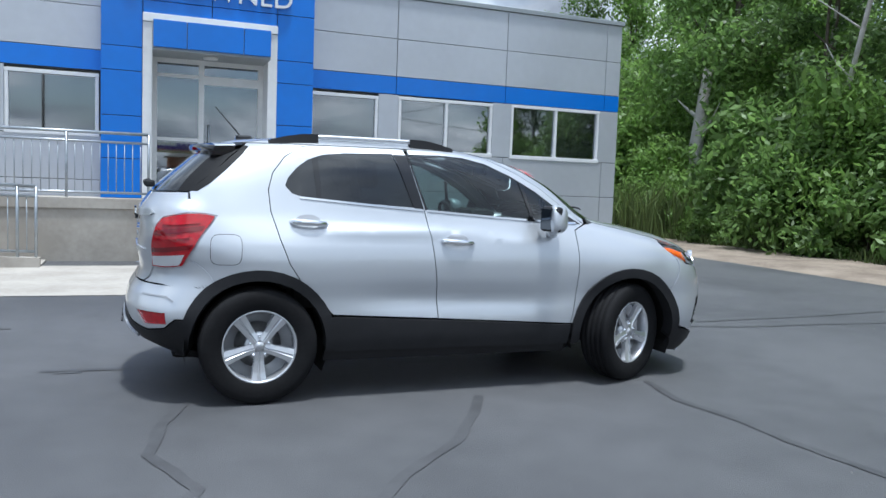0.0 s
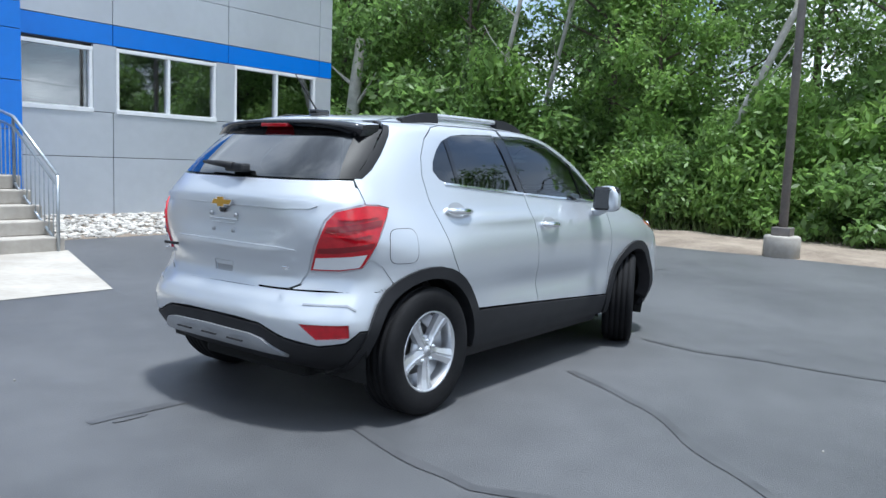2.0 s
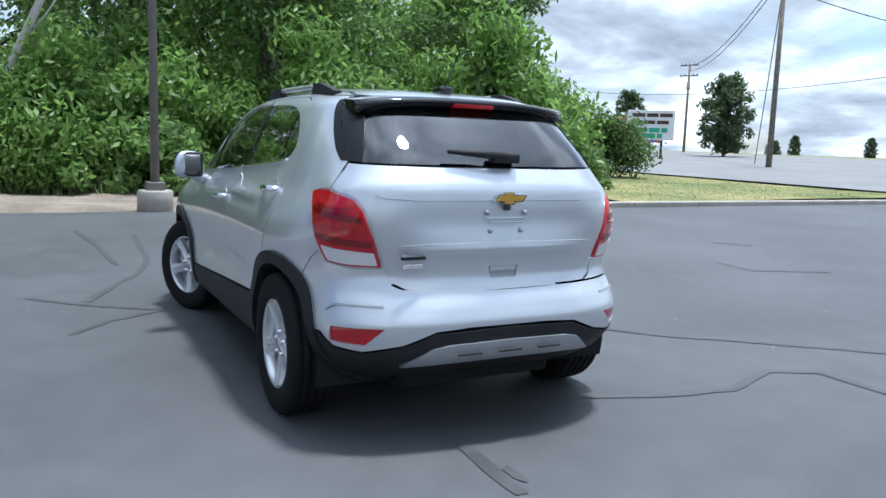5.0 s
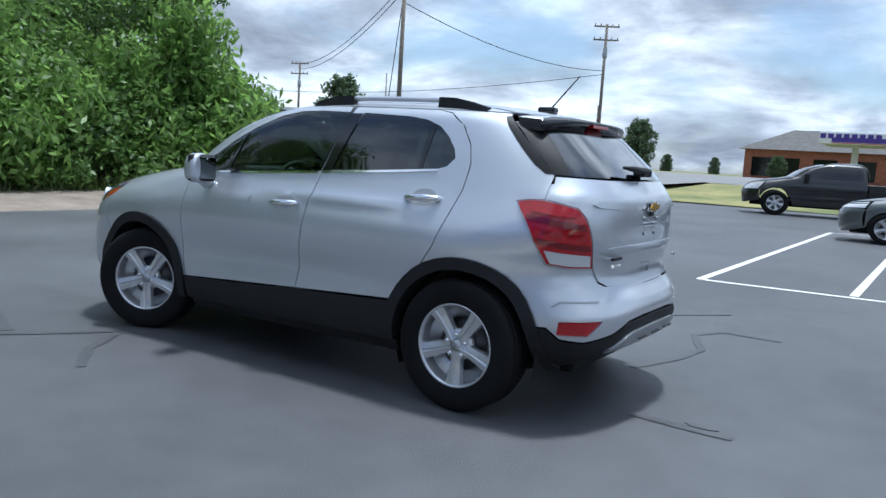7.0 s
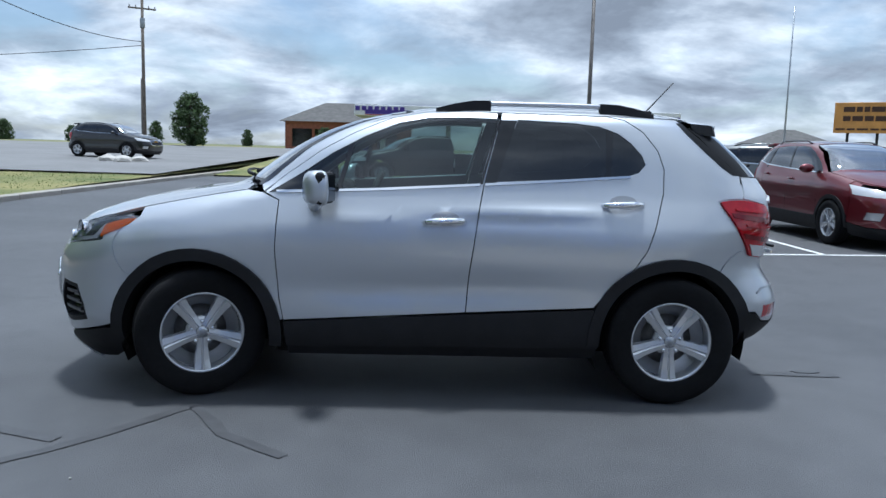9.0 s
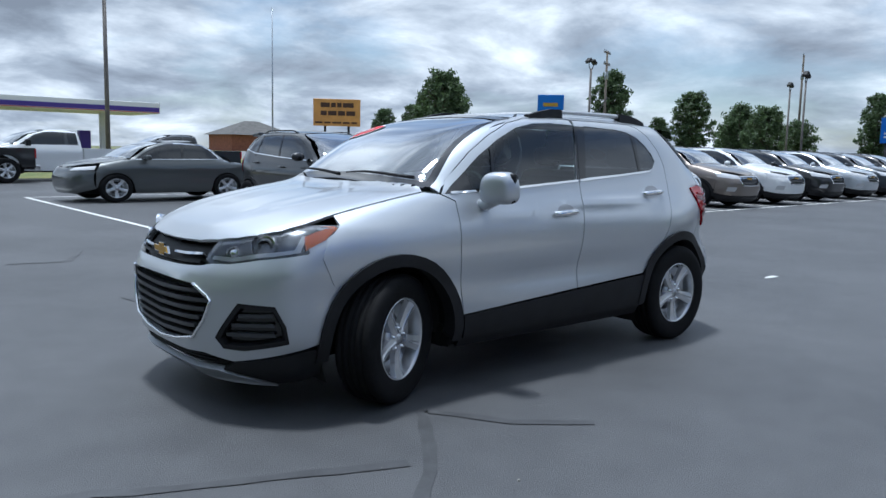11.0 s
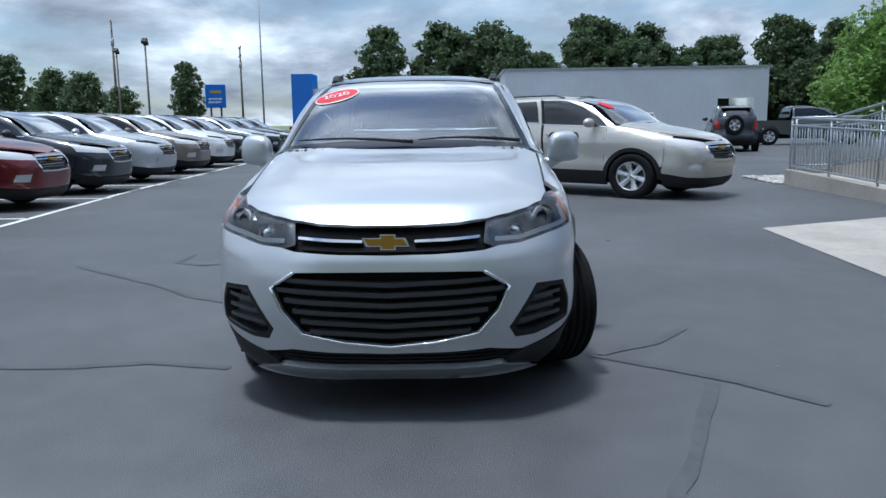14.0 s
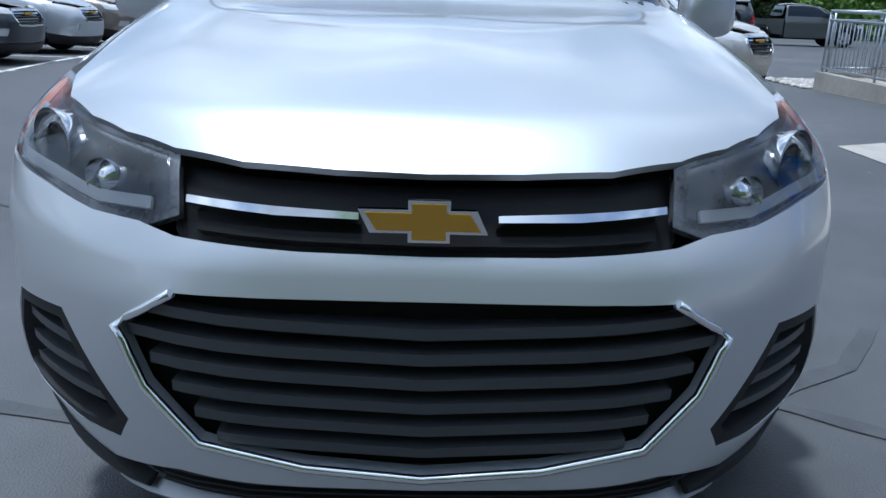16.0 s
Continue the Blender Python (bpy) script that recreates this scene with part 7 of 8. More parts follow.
part("handle", moved(tube([(-0.88, -0.845, 1.03), (-0.93, -0.90, 1.035), (-1.04, -0.90, 1.04), (-1.09, -0.84, 1.04)], 0.015, 8), ajar), M["chrome"], od)
disc = [(-0.44 + 0.075 * math.cos(math.tau * i / 20), 1.43 + 0.055 * math.sin(math.tau * i / 20)) for i in range(20)]
part("price_sticker", skin(SH, "fx", disc, off=0.004, lip=0.001, gap=0), M["decal"], trav, "red round price sticker on the windscreen")


def sedan(colour, m):
    root = thing("parked_sedan", "dark grey saloon car parked in the lot", "car")
    S = crossover_shape()
    xr = smooth_curve((0.16, -1.9), (0.45, -2.2), (0.9, -2.22), (1.0, -2.15), (1.05, -1.75), (1.09, -1.5), (1.2, -1.35), (1.4, -1.1), (1.5, -0.9), (1.59, -0.72), (1.628, -0.62))
    S.xr = xr
    C = Panels(S, root)
    kw = dict(step=0.12, lip=0.02)
    FX, RX, WZ, AR = 1.3, -1.35, 0.37, 0.39
    win = [(0.86, 1.11), (-1.2, 1.13), (-1.0, 1.36), (-0.75, 1.50), (-0.1, 1.535), (0.10, 1.52), (0.38, 1.42), (0.66, 1.26)]
    body = [(0.86, 0.24), (-0.94, 0.24)] + arch(RX, WZ, AR, 5, 175, 14) + [(-2.0, 0.35), (-2.02, 0.95), (-1.75, 1.03), (-1.42, 1.13), (-1.18, 1.32), (-0.85, 1.52), (-0.3, 1.585), (0.0, 1.583), (0.20, 1.547), (0.52, 1.42), (0.82, 1.2), (0.98, 1.10), (1.2, 1.09), (1.6, 1.0), (1.72, 0.79), (1.73, 0.36)] + arch(FX, WZ, AR, 5, 175, 14)
    C.pair("body_side", "side", body, M[colour], holes=[win], **kw)
    C.pair("side_glass", "side", win, M["tint"], off=-0.004, lip=0.004, gap=-0.003, step=0.12)
    C.pair("chrome_strip", "side", [(0.86, 1.10), (-1.22, 1.12), (-1.0, 1.37), (-0.75, 1.512), (-0.1, 1.547), (-0.1, 1.53), (-0.75, 1.495), (-0.98, 1.355), (-1.17, 1.135), (0.86, 1.115)], M["chrome"], off=0.005, lip=0.008, gap=0, step=0.2)
    C.pair("pillar", "side", [(-0.22, 1.12), (-0.28, 1.12), (-0.33, 1.53), (-0.27, 1.53)], M["gloss"], off=0.002, lip=0.006, gap=0, step=0.3)
    C.mid("bonnet", "top", [(2.13, 0), (2.03, 0.42), (1.72, 0.642), (1.4, 0.705), (1.0, 0.735), (1.12, 0)], M[colour], **kw)
    C.mid("windscreen", "fx", [(0, 1.16), (0.715, 1.13), (0.533, 1.546), (0, 1.578)], M["wind"], step=0.12, lip=0.004)
    C.mid("roof", "top", [(0.12, 0), (0.02, 0.5), (-0.6, 0.5), (-0.8, 0.4), (-0.85, 0)], M[colour], **kw)
    C.mid("rear_window", "rx", [(0, 1.56), (0.45, 1.53), (0.62, 1.15), (0, 1.12)], M["tint"], step=0.12, lip=0.004)
    C.mid("boot_lid", "top", [(-1.5, 0), (-1.48, 0.6), (-2.05, 0.6), (-2.12, 0)], M[colour], **kw)
    C.mid("rear_bumper", "rear", [("y", 0, 1.0), ("x", -2.0, 0.95), ("x", -2.0, 0.3), ("y", 0, 0.28)], M[colour], **kw)
    C.pair("tail_light", "rear", [("x", -1.98, 0.95), ("x", -2.0, 0.82), ("y", 0.45, 0.82), ("y", 0.5, 0.95)], M["lens_red"], off=0.008, step=0.1)
    C.mid("front_bumper", "front", [("y", 0, 0.88), ("y", 0.43, 0.87), ("x", 1.72, 0.80), ("x", 1.72, 0.36), ("y", 0.6, 0.24), ("y", 0, 0.22)], M[colour], **kw)
    C.pair("headlight", "front", [("y", 0.45, 0.80), ("x", 1.74, 0.83), ("x", 1.68, 0.93), ("y", 0.5, 0.88)], M["lens_clear"], off=0.006, step=0.1)
    part("underbody", box(-2.0, 2.0, -0.4, 0.4, 0.2, 0.8, 0.05), M["dark"], root)
    part("cabin", box(-1.6, 0.9, -0.66, 0.66, 0.22, 0.98, 0.05), M["dark"], root)
    for y in (0.36, -0.36):
        part("front_seat", box(-0.45, -0.28, y - 0.23, y + 0.23, 0.9, 1.4, 0.06), M["seat"], root)
        part("door_mirror", box(0.56, 0.68, math.copysign(0.80, y), math.copysign(1.0, y), 1.1, 1.22, 0.03), M[colour], root)
    for x, sd in ((FX, 1), (FX, -1), (RX, 1), (RX, -1)):
        wheel(root, Matrix.Translation((x, sd * 0.765, WZ)) @ Matrix.Rotation(math.pi if sd > 0 else 0, 4, "Z"), 0.36, 0.25, 0.21, "five", parked=True)
    root.matrix_world = m
    root.scale = (1.06, 1.04, 0.905)
    return root


sedan("grey", at(-3.55, -15.55, 4))


def pickup(colour, m, label, name="pickup_truck"):
    root = thing(name, label, "pickup truck", group="parked pickups")
    S = crossover_shape()
    xr = smooth_curve((0.16, -0.9), (1.0, -0.95), (1.2, -0.93), (1.5, -0.85), (1.59, -0.78), (1.628, -0.62))
    S.xr, S.nr = xr, smooth_curve((0.16, 9), (1.5, 8), (1.628, 3))
    C = Panels(S, root)
    kw = dict(step=0.12, lip=0.02)
    win = [(0.80, 1.12), (-0.80, 1.13), (-0.76, 1.50), (-0.1, 1.53), (0.10, 1.515), (0.38, 1.42)]
    FX, WZ, AR = 1.35, 0.40, 0.40
    C.pair("cab_side", "side", [(0.9, 0.32), (-0.86, 0.32), (-0.88, 1.1), (-0.82, 1.53), (-0.5, 1.58), (0.0, 1.583), (0.52, 1.42), (0.98, 1.10), (1.6, 1.0), (1.75, 0.8), (1.75, 0.45)] + arch(FX, WZ, AR, 5, 175, 14), M[colour], holes=[win], **kw)
    C.pair("side_glass", "side", win, M["tint"], off=-0.004, lip=0.004, gap=-0.003, step=0.12)
    C.mid("bonnet", "top", [(2.13, 0), (2.03, 0.42), (1.72, 0.642), (1.4, 0.705), (1.0, 0.735), (1.12, 0)], M[colour], **kw)
    C.mid("windscreen", "fx", [(0, 1.16), (0.715, 1.13), (0.533, 1.546), (0, 1.578)], M["wind"], step=0.12, lip=0.004)
    C.mid("roof", "top", [(0.12, 0), (0.02, 0.5), (-0.8, 0.5), (-0.84, 0)], M[colour], **kw)
    C.mid("rear_window", "rx", [(0, 1.52), (0.52, 1.52), (0.62, 1.15), (0, 1.12)], M["tint"], step=0.12, lip=0.004)
    C.mid("front_bumper", "front", [("y", 0, 0.88), ("y", 0.43, 0.87), ("x", 1.74, 0.80), ("x", 1.74, 0.42), ("y", 0.6, 0.32), ("y", 0, 0.3)], M[colour], **kw)
    C.mid("grille", "front", [("y", 0, 0.83), ("y", 0.5, 0.82), ("y", 0.5, 0.58), ("y", 0, 0.56)], M["gloss"], off=0.008, **kw)
    C.pair("headlight", "front", [("y", 0.52, 0.72), ("x", 1.80, 0.74), ("x", 1.76, 0.86), ("y", 0.54, 0.84)], M["lens_clear"], off=0.01, step=0.1)
    for sd in (1, -1):
        wall = bmesh.new()
        pts = [(-0.93, 0.42), (-0.93, 1.02), (-2.52, 1.02), (-2.52, 0.45)] + [(x, z) for x, z in arch(-1.75, WZ, 0.41, 172, 8, 12)]
        pa, pb = [wall.verts.new((x, sd * 0.83, z)) for x, z in pts], [wall.verts.new((x, sd * 0.77, z)) for x, z in pts]
        wall.faces.new(pa), wall.faces.new(pb[::-1])
        for i in range(len(pts)):
            j = (i + 1) % len(pts)
            wall.faces.new((pa[i], pb[i], pb[j], pa[j]))
        bmesh.ops.recalc_face_normals(wall, faces=wall.faces[:])
        part("bed_side", wall, M[colour], root)
        part("tail_light", box(-2.545, -2.50, sd * 0.76, sd * 0.845, 0.72, 1.0, 0.01), M["lens_red"], root)
        part("door_mirror", box(0.55, 0.68, sd * 0.85, sd * 1.06, 1.08, 1.28, 0.03), M["plastic"], root)
    part("tailgate", box(-2.53, -2.47, -0.75, 0.75, 0.52, 1.02, 0.015), M[colour], root)
    part("rear_bumper", box(-2.68, -2.5, -0.80, 0.80, 0.38, 0.52, 0.03), M["chrome"], root)
    part("bed_floor", box(-2.5, -0.93, -0.77, 0.77, 0.45, 0.55), M["dark"], root)
    part("chassis", box(-2.4, 2.0, -0.4, 0.4, 0.26, 0.46, 0.03), M["dark"], root)
    part("cabin", box(-0.85, 0.9, -0.66, 0.66, 0.3, 1.0, 0.05), M["dark"], root)
    for x, sd in ((FX, 1), (FX, -1), (-1.75, 1), (-1.75, -1)):
        wheel(root, Matrix.Translation((x, sd * 0.765, 0.36)) @ Matrix.Rotation(math.pi if sd > 0 else 0, 4, "Z"), 0.36, 0.225, 0.23, "six", parked=True)
    root.matrix_world = m
    root.scale = (1.22, 1.15, 1.14)
    return root


pickup("white", at(-3.6, -27.0, 3), "white crew cab pickup parked at the lot edge")
pickup("navy", at(-9.5, -30.5, 2), "dark blue crew cab pickup parked at the lot edge")
pickup("black", at(0.3, -25.2, 12), "black crew cab pickup parked at the lot edge")
pickup("grey", at(-33.5, 17.2, 88), "dark grey crew cab pickup near the shed")
pickup("white", at(-52, -8.5, 90), "white pickup in front of the far showroom")
pickup("red", at(-46, -7.5, 80), "dark red pickup in front of the far showroom")


# ---- trees, shrubs and reeds ----
def leaves(name, centres, radii, per, size, material, parent, seed, squash=0.8, droop=0.0):
    """Small pointed leaves in loose clumps."""
    rnd = np.random.RandomState(seed)
    centres, radii = np.asarray(centres, float), np.asarray(radii, float)
    c = np.repeat(centres, per, 0)
    d = rnd.normal(size=(len(c), 3))
    d /= np.linalg.norm(d, axis=1, keepdims=True)
    r = np.repeat(radii, per) * rnd.uniform(0.03, 1.25, len(c)) ** 0.6
    p = c + d * r[:, None] * [1, 1, squash]
    n = d + rnd.normal(scale=1.0, size=d.shape) + [0, 0, 0.5]
    n /= np.linalg.norm(n, axis=1, keepdims=True)
    t = np.cross(n, rnd.normal(size=n.shape))
    t /= np.linalg.norm(t, axis=1, keepdims=True)
    b = np.cross(n, t)
    s = size * rnd.uniform(0.6, 1.3, (len(c), 1))
    t[:, 2] -= droop
    quad = np.stack([p - t * s, p + b * s * 0.42, p + t * s, p - b * s * 0.42], 1).reshape(-1, 3)
    quad = quad[: len(quad)]
    faces = np.arange(len(quad)).reshape(-1, 4)
    return raw(name, quad.tolist(), faces.tolist(), material, parent)


def limb(bm, a, b, r0, r1, bend, rnd):
    a, b = Vector(a), Vector(b)
    n = 6
    off = Vector((rnd.uniform(-1, 1), rnd.uniform(-1, 1), 0)) * bend
    pts = [a.lerp(b, i / n) + off * math.sin(math.pi * i / n) for i in range(n + 1)]
    add_tube(bm, pts, [r0 + (r1 - r0) * i / n for i in range(n + 1)], 7)


def tree(name, label, h, crown_r, crown_lo, clumps, per, size, leaf, bark, seed, trunk_r=0.16, lean=(0, 0)):
    rnd = random.Random(seed)
    o = thing(name, label, "tree")
    bm = bmesh.new()
    top = (lean[0], lean[1], h * 0.9)
    limb(bm, (0, 0, -0.3), top, trunk_r, trunk_r * 0.2, 0.25, rnd)
    cs, rs = [], []
    for k in range(clumps):
        z = crown_lo + (h - crown_lo) * (k + 0.5) / clumps
        t = (z - crown_lo) / (h - crown_lo)
        w = crown_r * (0.45 + 0.75 * math.sin(math.pi * min(1, 0.15 + t * 0.85)))
        a = rnd.uniform(0, math.tau)
        d = w * rnd.uniform(0.25, 0.95)
        f = z / (h * 0.9)
        c = (lean[0] * f + d * math.cos(a), lean[1] * f + d * math.sin(a), z + rnd.uniform(-0.4, 0.3))
        cs.append(c)
        rs.append(crown_r * rnd.uniform(0.28, 0.52) * (0.5 if clumps > 100 else 1))
        if k % 3 == 0:
            zb = max(0.5, z - 1.2)
            fb = zb / (h * 0.9)
            limb(bm, (lean[0] * fb, lean[1] * fb, zb), c, trunk_r * 0.35, 0.015, 0.2, rnd)
    part("trunk", bm, bark, o)
    leaves("crown", cs, rs, per, size, leaf, o, seed)
    return o


def shrub(name, label, h, r, clumps, per, size, leaf, seed, droop=0.0):
    rnd = random.Random(seed)
    o = thing(name, label, "shrub")
    bm = bmesh.new()
    cs, rs = [], []
    for k in range(clumps):
        a, t = rnd.uniform(0, math.tau), rnd.random()
        z = h * (0.12 + 0.85 * t)
        d = r * rnd.uniform(0.1, 1.0) * (1 - 0.55 * t)
        c = (d * math.cos(a), d * math.sin(a), z)
        cs.append(c)
        rs.append(rnd.uniform(0.22, 0.4) * min(h, r * 1.3))
        if k % 2 == 0:
            limb(bm, (0.3 * d * math.cos(a), 0.3 * d * math.sin(a), -0.1), c, 0.03, 0.008, 0.1, rnd)
    part("stem", bm, M["bark"], o)
    leaves("foliage", cs, rs, per, size, leaf, o, seed + 50, 0.8, droop)
    return o


def scatter(kinds, spots, seed, group):
    rnd = random.Random(seed)
    used = set()
    for i, (x, y, z, s) in enumerate(spots):
        k = kinds[i % len(kinds)] if i < len(kinds) else rnd.choice(kinds)
        m = Matrix.Translation((x, y, z)) @ Matrix.Rotation(rnd.uniform(0, math.tau), 4, "Z")
        if k not in used:
            used.add(k)
            k.matrix_world = m
            o = k
        else:
            o = copy_thing(k, m)
        q = s * rnd.uniform(0.85, 1.15)
        o.scale = (q, q, q * rnd.uniform(0.9, 1.15))
        o["group"] = group


T1 = tree("woodland_tree", "tall leafy woodland tree with a brown trunk", 12.5, 2.6, 1.6, 46, 270, 0.115, M["leaf"], M["bark"], 1, 0.17)
T2 = tree("woodland_tree", "slender leafy woodland tree", 11.0, 2.1, 2.4, 36, 270, 0.11, M["leaf_d"], M["bark"], 2, 0.13, (0.6, 0.3))
T3 = tree("woodland_tree", "bright green spreading woodland tree", 9.0, 2.5, 1.0, 38, 280, 0.12, M["leaf_l"], M["bark"], 3, 0.14, (-0.4, 0.5))
S1 = shrub("woodland_shrub", "bright green compound-leaved shrub at the wood's edge", 3.2, 1.7, 24, 300, 0.105, M["leaf_l"], 11, 0.35)
S2 = shrub("woodland_shrub", "dark green dense shrub at the wood's edge", 2.4, 1.6, 20, 230, 0.11, M["leaf"], 12)
S3 = shrub("low_shrub", "low ragged green undergrowth plant", 1.1, 1.1, 16, 170, 0.085, M["leaf_l"], 13)
S4 = shrub("low_shrub", "low dark bramble undergrowth", 1.3, 1.3, 16, 170, 0.09, M["leaf"], 14)
rnd = random.Random(21)
spots = []
for row, (x0, n) in enumerate(((17.0, 13), (20.5, 12), (26.0, 10))):
    for k in range(n):
        y = 33 - 45 * (k + rnd.random() * 0.8) / n
        spots.append((x0 + rnd.uniform(-1.3, 1.6), y, 0.1, 0.9 + 0.10 * row))
for k in range(9):
    spots.append((-14 + 3.6 * k + rnd.uniform(-1, 1), 27 + rnd.uniform(0, 5), 0, 1.15))
scatter([T1, T2, T3], spots, 31, "woodland trees")
spots = [(14.0 + rnd.uniform(-0.3, 2.6), 27 - 39.5 * (k + rnd.random()) / 46, 0.1, rnd.uniform(0.75, 1.25)) for k in range(46)]
spots += [(13.2, 3.4, 0.05, 0.8), (13.1, 9.4, 0.05, 0.95), (14.3, 9.0, 0.05, 0.9), (13.3, 2.2, 0.05, 0.7), (13.5, 15.2, 0, 0.9)]
scatter([S1, S2], spots, 32, "shrubs at the wood's edge")
spots = [(13.1 + rnd.uniform(-0.25, 1.3), 24 - 37 * (k + rnd.random()) / 52, 0.03, rnd.uniform(0.6, 1.15)) for k in range(52)]
scatter([S3, S4], spots, 33, "undergrowth")


def pale_trunk(x, y, z0, top, r, label):
    o = thing("pale_tree_trunk", label, "tree", group="pale trunks")
    rn = random.Random(int(x * 10))
    bm = bmesh.new()
    limb(bm, (x, y, z0), top, r, r * 0.55, 0.12, rn)
    for k in range(3):
        f = 0.55 + 0.14 * k
        p = Vector((x, y, z0)).lerp(Vector(top), f)
        limb(bm, p, p + Vector((rn.uniform(-0.4, 0.4), rn.uniform(-1.4, 1.4), rn.uniform(0.6, 1.3))), r * 0.3, 0.01, 0.1, rn)
    part("trunk", bm, M["birch"], o)
    cs = [tuple(Vector(top) + Vector((rn.uniform(-0.8, 0.8), rn.uniform(-1.5, 1.5), rn.uniform(-0.5, 1.6)))) for _ in range(7)]
    leaves("crown", cs, [0.7] * 7, 120, 0.13, M["leaf"], o, int(x * 7))


pale_trunk(13.6, 9.35, 0.1, (13.5, 7.55, 7.6), 0.085, "leaning pale birch trunk in the wood")
pale_trunk(15.1, 8.7, 0.2, (15.4, 7.0, 7.6), 0.085, "leaning pale birch trunk in the wood")
pale_trunk(13.8, 3.3, 0.1, (13.9, 0.9, 5.6), 0.12, "bent bare trunk leaning in the wood")
pale_trunk(14.9, 15.6, 0.2, (15.2, 15.3, 5.4), 0.3, "broken grey stump with a split pale top")
pale_trunk(17.0, 12.5, 0.2, (17.1, 12.0, 9.0), 0.12, "slim pale trunk in the wood")
pale_trunk(18.0, -4.8, 0.2, (18.3, -4.0, 9.0), 0.16, "grey trunk in the wood")


def reeds():
    rnd = np.random.RandomState(8)
    n = 2600
    x, y = rnd.uniform(11.5, 15.0, n), rnd.uniform(13.2, 20.5, n)
    h = rnd.uniform(0.9, 1.9, n)
    lean = rnd.normal(scale=0.18, size=(n, 2))
    w = 0.018
    a = rnd.uniform(0, 3.14, n)
    dx, dy = np.cos(a) * w, np.sin(a) * w
    v = np.stack([np.stack([x - dx, y - dy, 0 * x], 1), np.stack([x + dx, y + dy, 0 * x], 1), np.stack([x + lean[:, 0] * 0.5 + dx, y + lean[:, 1] * 0.5 + dy, h * 0.6], 1), np.stack([x + lean[:, 0] * h * 1.4, y + lean[:, 1] * h * 1.4, h], 1), np.stack([x + lean[:, 0] * 0.5 - dx, y + lean[:, 1] * 0.5 - dy, h * 0.6], 1)], 1).reshape(-1, 3)
    f = (np.arange(n)[:, None] * 5 + np.arange(5)).tolist()
    tagged(raw("reed_bed", v.tolist(), f, M["reed"]), "tall green reeds at the wood's edge", "reeds", "", "stuff")


reeds()


def grass_tufts(name, x0, x1, y0, y1, n, h0, h1, height, seed, label):
    rnd = np.random.RandomState(seed)
    x, y = rnd.uniform(x0, x1, n), rnd.uniform(y0, y1, n)
    z = np.array([height(a, b) for a, b in zip(x, y)])
    h, a = rnd.uniform(h0, h1, n), rnd.uniform(0, 6.28, n)
    w = 0.02
    lean = rnd.normal(scale=0.4, size=(n, 2)) * h[:, None]
    v = np.stack([np.stack([x - np.cos(a) * w, y - np.sin(a) * w, z], 1), np.stack([x + np.cos(a) * w, y + np.sin(a) * w, z], 1), np.stack([x + lean[:, 0], y + lean[:, 1], z + h], 1)], 1).reshape(-1, 3)
    tagged(raw(name, v.tolist(), (np.arange(n)[:, None] * 3 + np.arange(3)).tolist(), M["reed"]), label, "grass", "", "stuff")


grass_tufts("verge_grass", 9.35, 26, -34, -10.6, 9000, 0.012, 0.035, lawn_z, 3, "short uneven grass blades on the lawn")
grass_tufts("edge_weeds", 12.3, 13.9, -12, 24, 7000, 0.08, 0.4, lambda x, y: 0.05, 4, "ragged weeds between gravel and wood")
B = shrub("round_bush", "dense dark green round bush on the lawn", 2.2, 1.9, 34, 260, 0.09, M["leaf_d"], 41)
B.matrix_world = Matrix.Translation((19.5, -18.2, 0.25))
B["group"] = "bushes on the lawn"
c = copy_thing(B, Matrix.Translation((16.0, -14.2, 0.2)))
c.scale = (0.55, 0.55, 0.5)
big = tree("spreading_tree", "big bright green sumac-like tree at the end of the wood", 6.6, 2.9, 0.6, 46, 300, 0.17, M["leaf_l"], M["bark"], 51, 0.15)
big.matrix_world = Matrix.Translation((19.8, -11.2, 0.1))
big.scale = (0.86, 0.86, 0.95)
big["group"] = "trees by the lawn"
c = copy_thing(big, Matrix.Translation((-50, 29.5, 0)))
c.scale = (1.25, 1.25, 1.2)
tagged(c, "bright green spreading tree behind the ramp")
F1 = tree("far_tree", "rounded far tree standing alone", 7.5, 2.6, 1.2, 250, 28, 0.23, M["far_leaf"], M["bark"], 61, 0.22)
F2 = tree("far_tree", "tall far tree with an uneven crown", 9.5, 2.3, 1.5, 270, 28, 0.23, M["far_leaf"], M["bark"], 62, 0.22)
rnd = random.Random(77)
spots = [(45, -52, 0.7, 0.95), (60, -54, 0.7, 0.75), (37, -26, 0.3, 0.6), (20, -62, 0.8, 0.55), (9, -64, 0.8, 0.3), (70, -50, 0.9, 0.6), (-51, -61, 0.2, 1.0), (-43, -60.5, 0.2, 0.5), (-53.5, -62, 0.2, 0.75)]
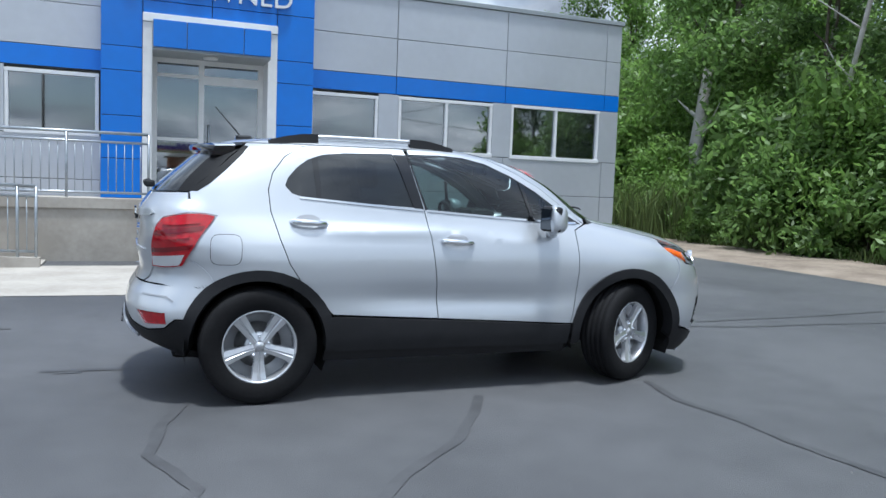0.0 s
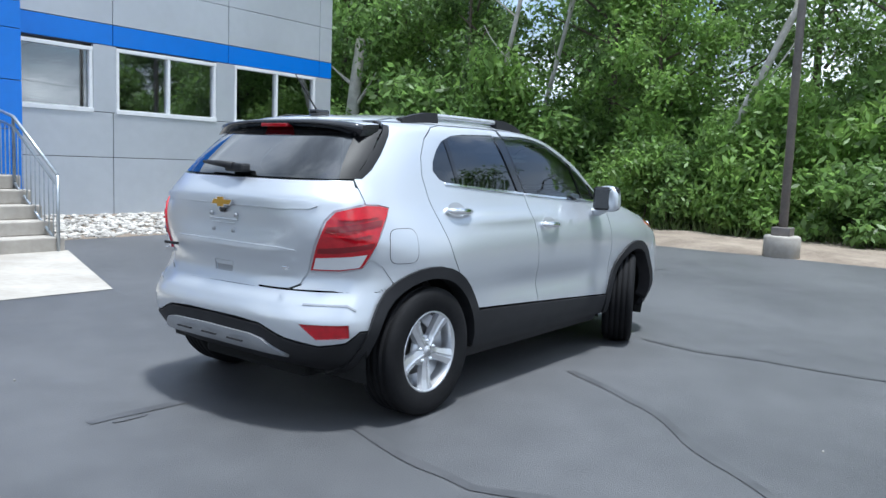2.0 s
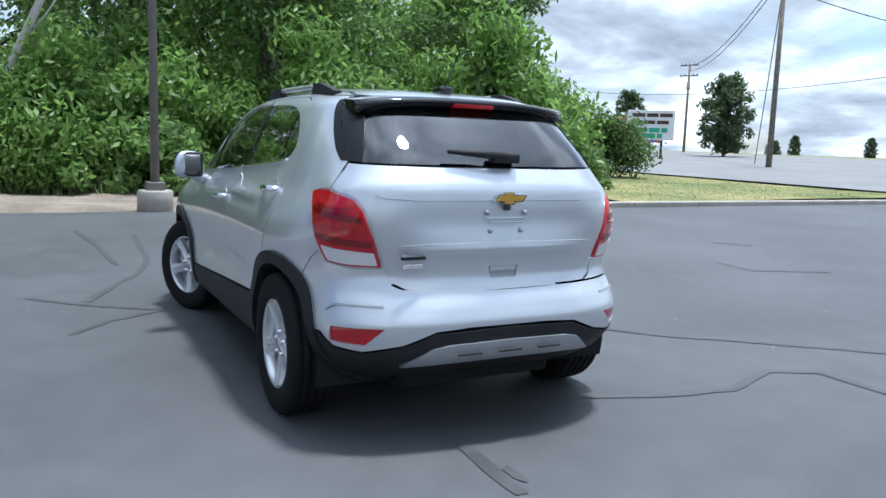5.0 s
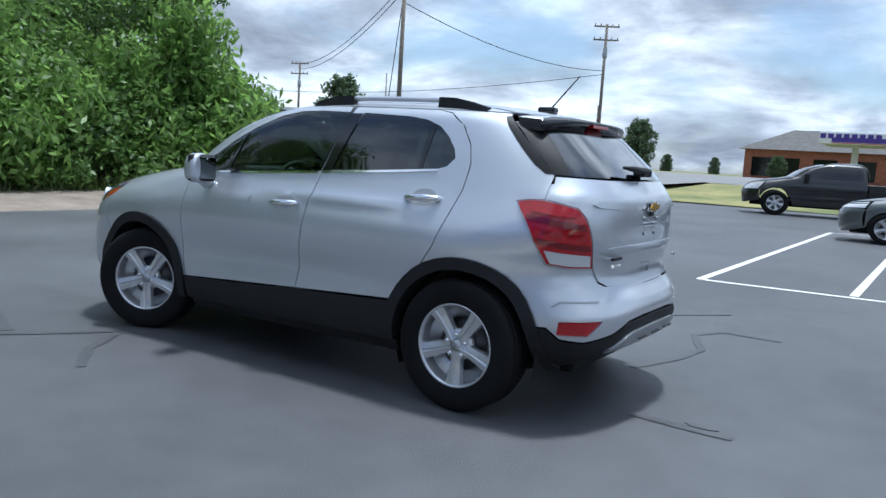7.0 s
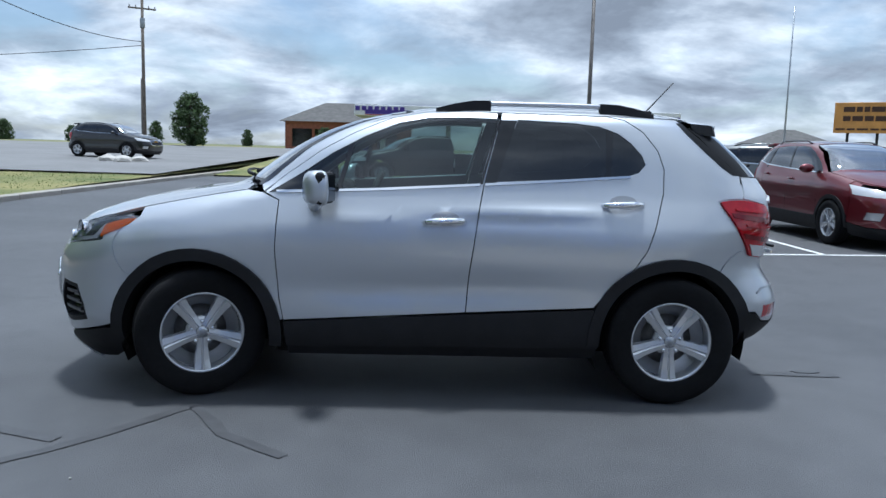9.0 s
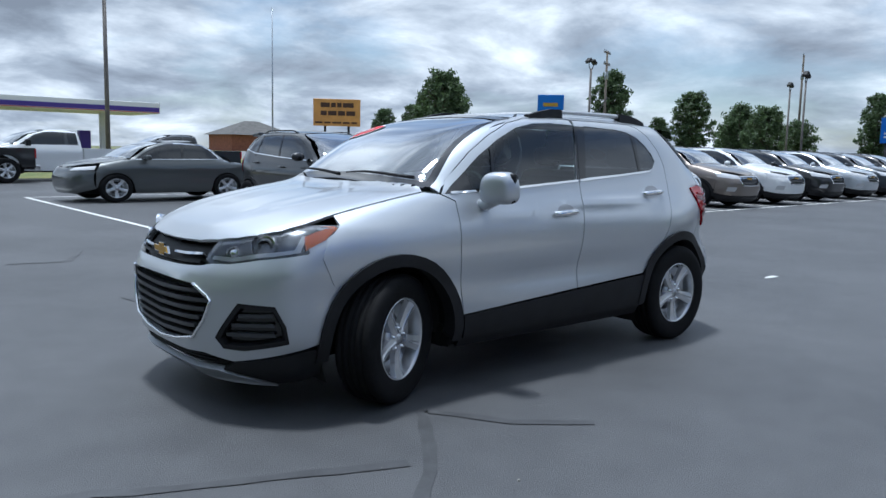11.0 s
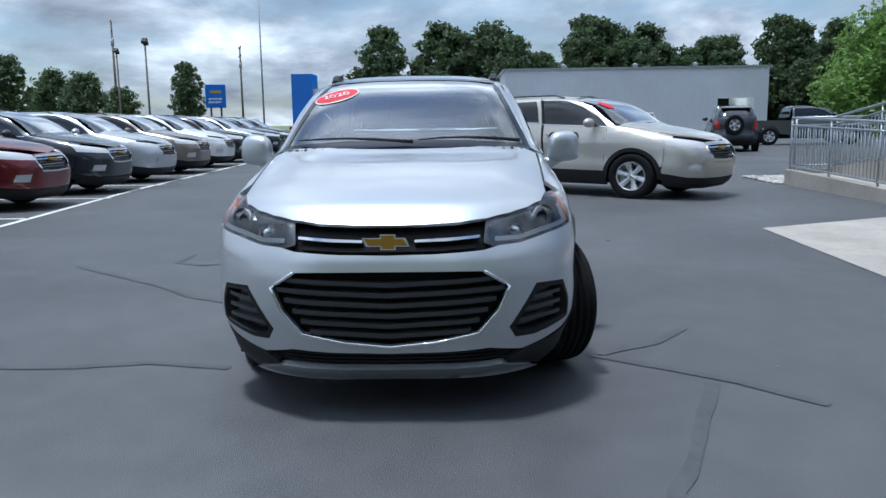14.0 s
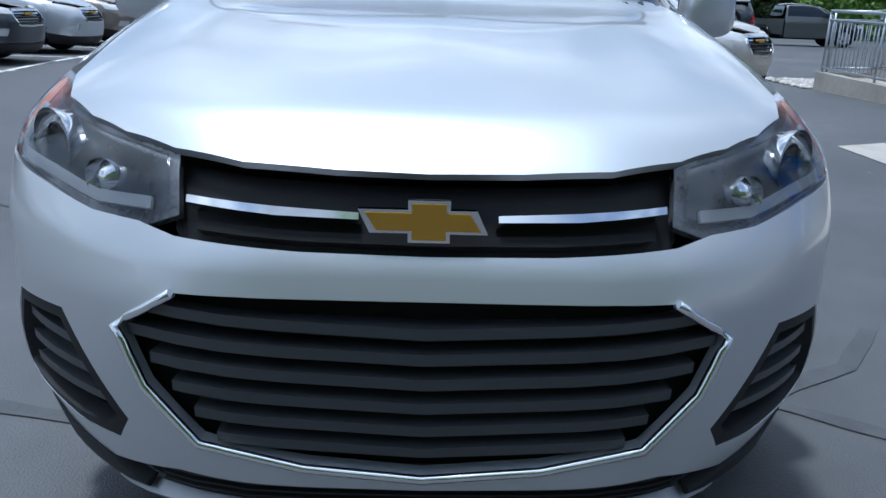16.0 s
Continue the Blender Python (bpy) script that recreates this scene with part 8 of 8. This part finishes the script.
spots += [(-68, -52, 0, 0.9), (-75, -46, 0, 0.8), (-90, -45, 0, 1.0), (-96, -52, 0, 1.1), (-84, -38, 0, 0.7), (-100, -36, 0, 0.9), (-108, -60, 0, 1.1)]
spots += [(-78 + rnd.uniform(-4, 4), -9 + 2.5 * k + rnd.uniform(-1.2, 1.2), 0, 0.92 + 0.25 * rnd.random()) for k in range(28)]
spots += [(-71 + rnd.uniform(-2, 2), 1 + 2.6 * k + rnd.uniform(-1, 1), 0, 0.78 + 0.2 * rnd.random()) for k in range(15)]
spots += [(-73.5 + rnd.uniform(-1.5, 1.5), -10 + 2.3 * k + rnd.uniform(-0.8, 0.8), 0, 0.55 + 0.15 * rnd.random()) for k in range(22)]
spots += [(-50 + 6.5 * k, 36 + rnd.uniform(-2, 3) - 0.4 * k, 0, 1.2) for k in range(6)]
spots += [(-120 + 6 * k, -78 + rnd.uniform(-8, 8), 0.5, rnd.uniform(0.5, 0.8)) for k in range(12)]
spots += [(30 + 8 * k, -130 + rnd.uniform(-8, 8), 0.8, rnd.uniform(0.35, 0.6)) for k in range(12)]


def land_z(x, y):
    if x > 9.3 and -75 < y < -10.5 and x < 95 and not -62 < y < -44:
        return lawn_z(x, y)
    return 0.88 if -110 < y < -62 and x > -90 else 0.6 if -62 <= y < -44 and x > -90 else -0.06


spots = [(x, y, land_z(x, y), s) for x, y, z, s in spots]
scatter([F1, F2], spots, 78, "far trees")
tagged(F1, "rounded far tree on the horizon")
for k, (x, y) in enumerate(((13.5, -30), (14.2, -30.4), (13.0, -30.8), (13.8, -31.0), (14.6, -31.2))):
    bm = bmesh.new()
    bmesh.ops.create_icosphere(bm, subdivisions=2, radius=0.35)
    for v in bm.verts:
        v.co *= 1 + 0.3 * noise.noise(v.co * 4 + Vector((k, 0, 0)))
    o = tagged(link_mesh("boulder", moved(bm, Matrix.Translation((x, y, 0.45)) @ Matrix.Diagonal((1.2, 1, 0.7, 1))), M["stone"]), "grey boulder in a small rock pile", "rock", "boulders")
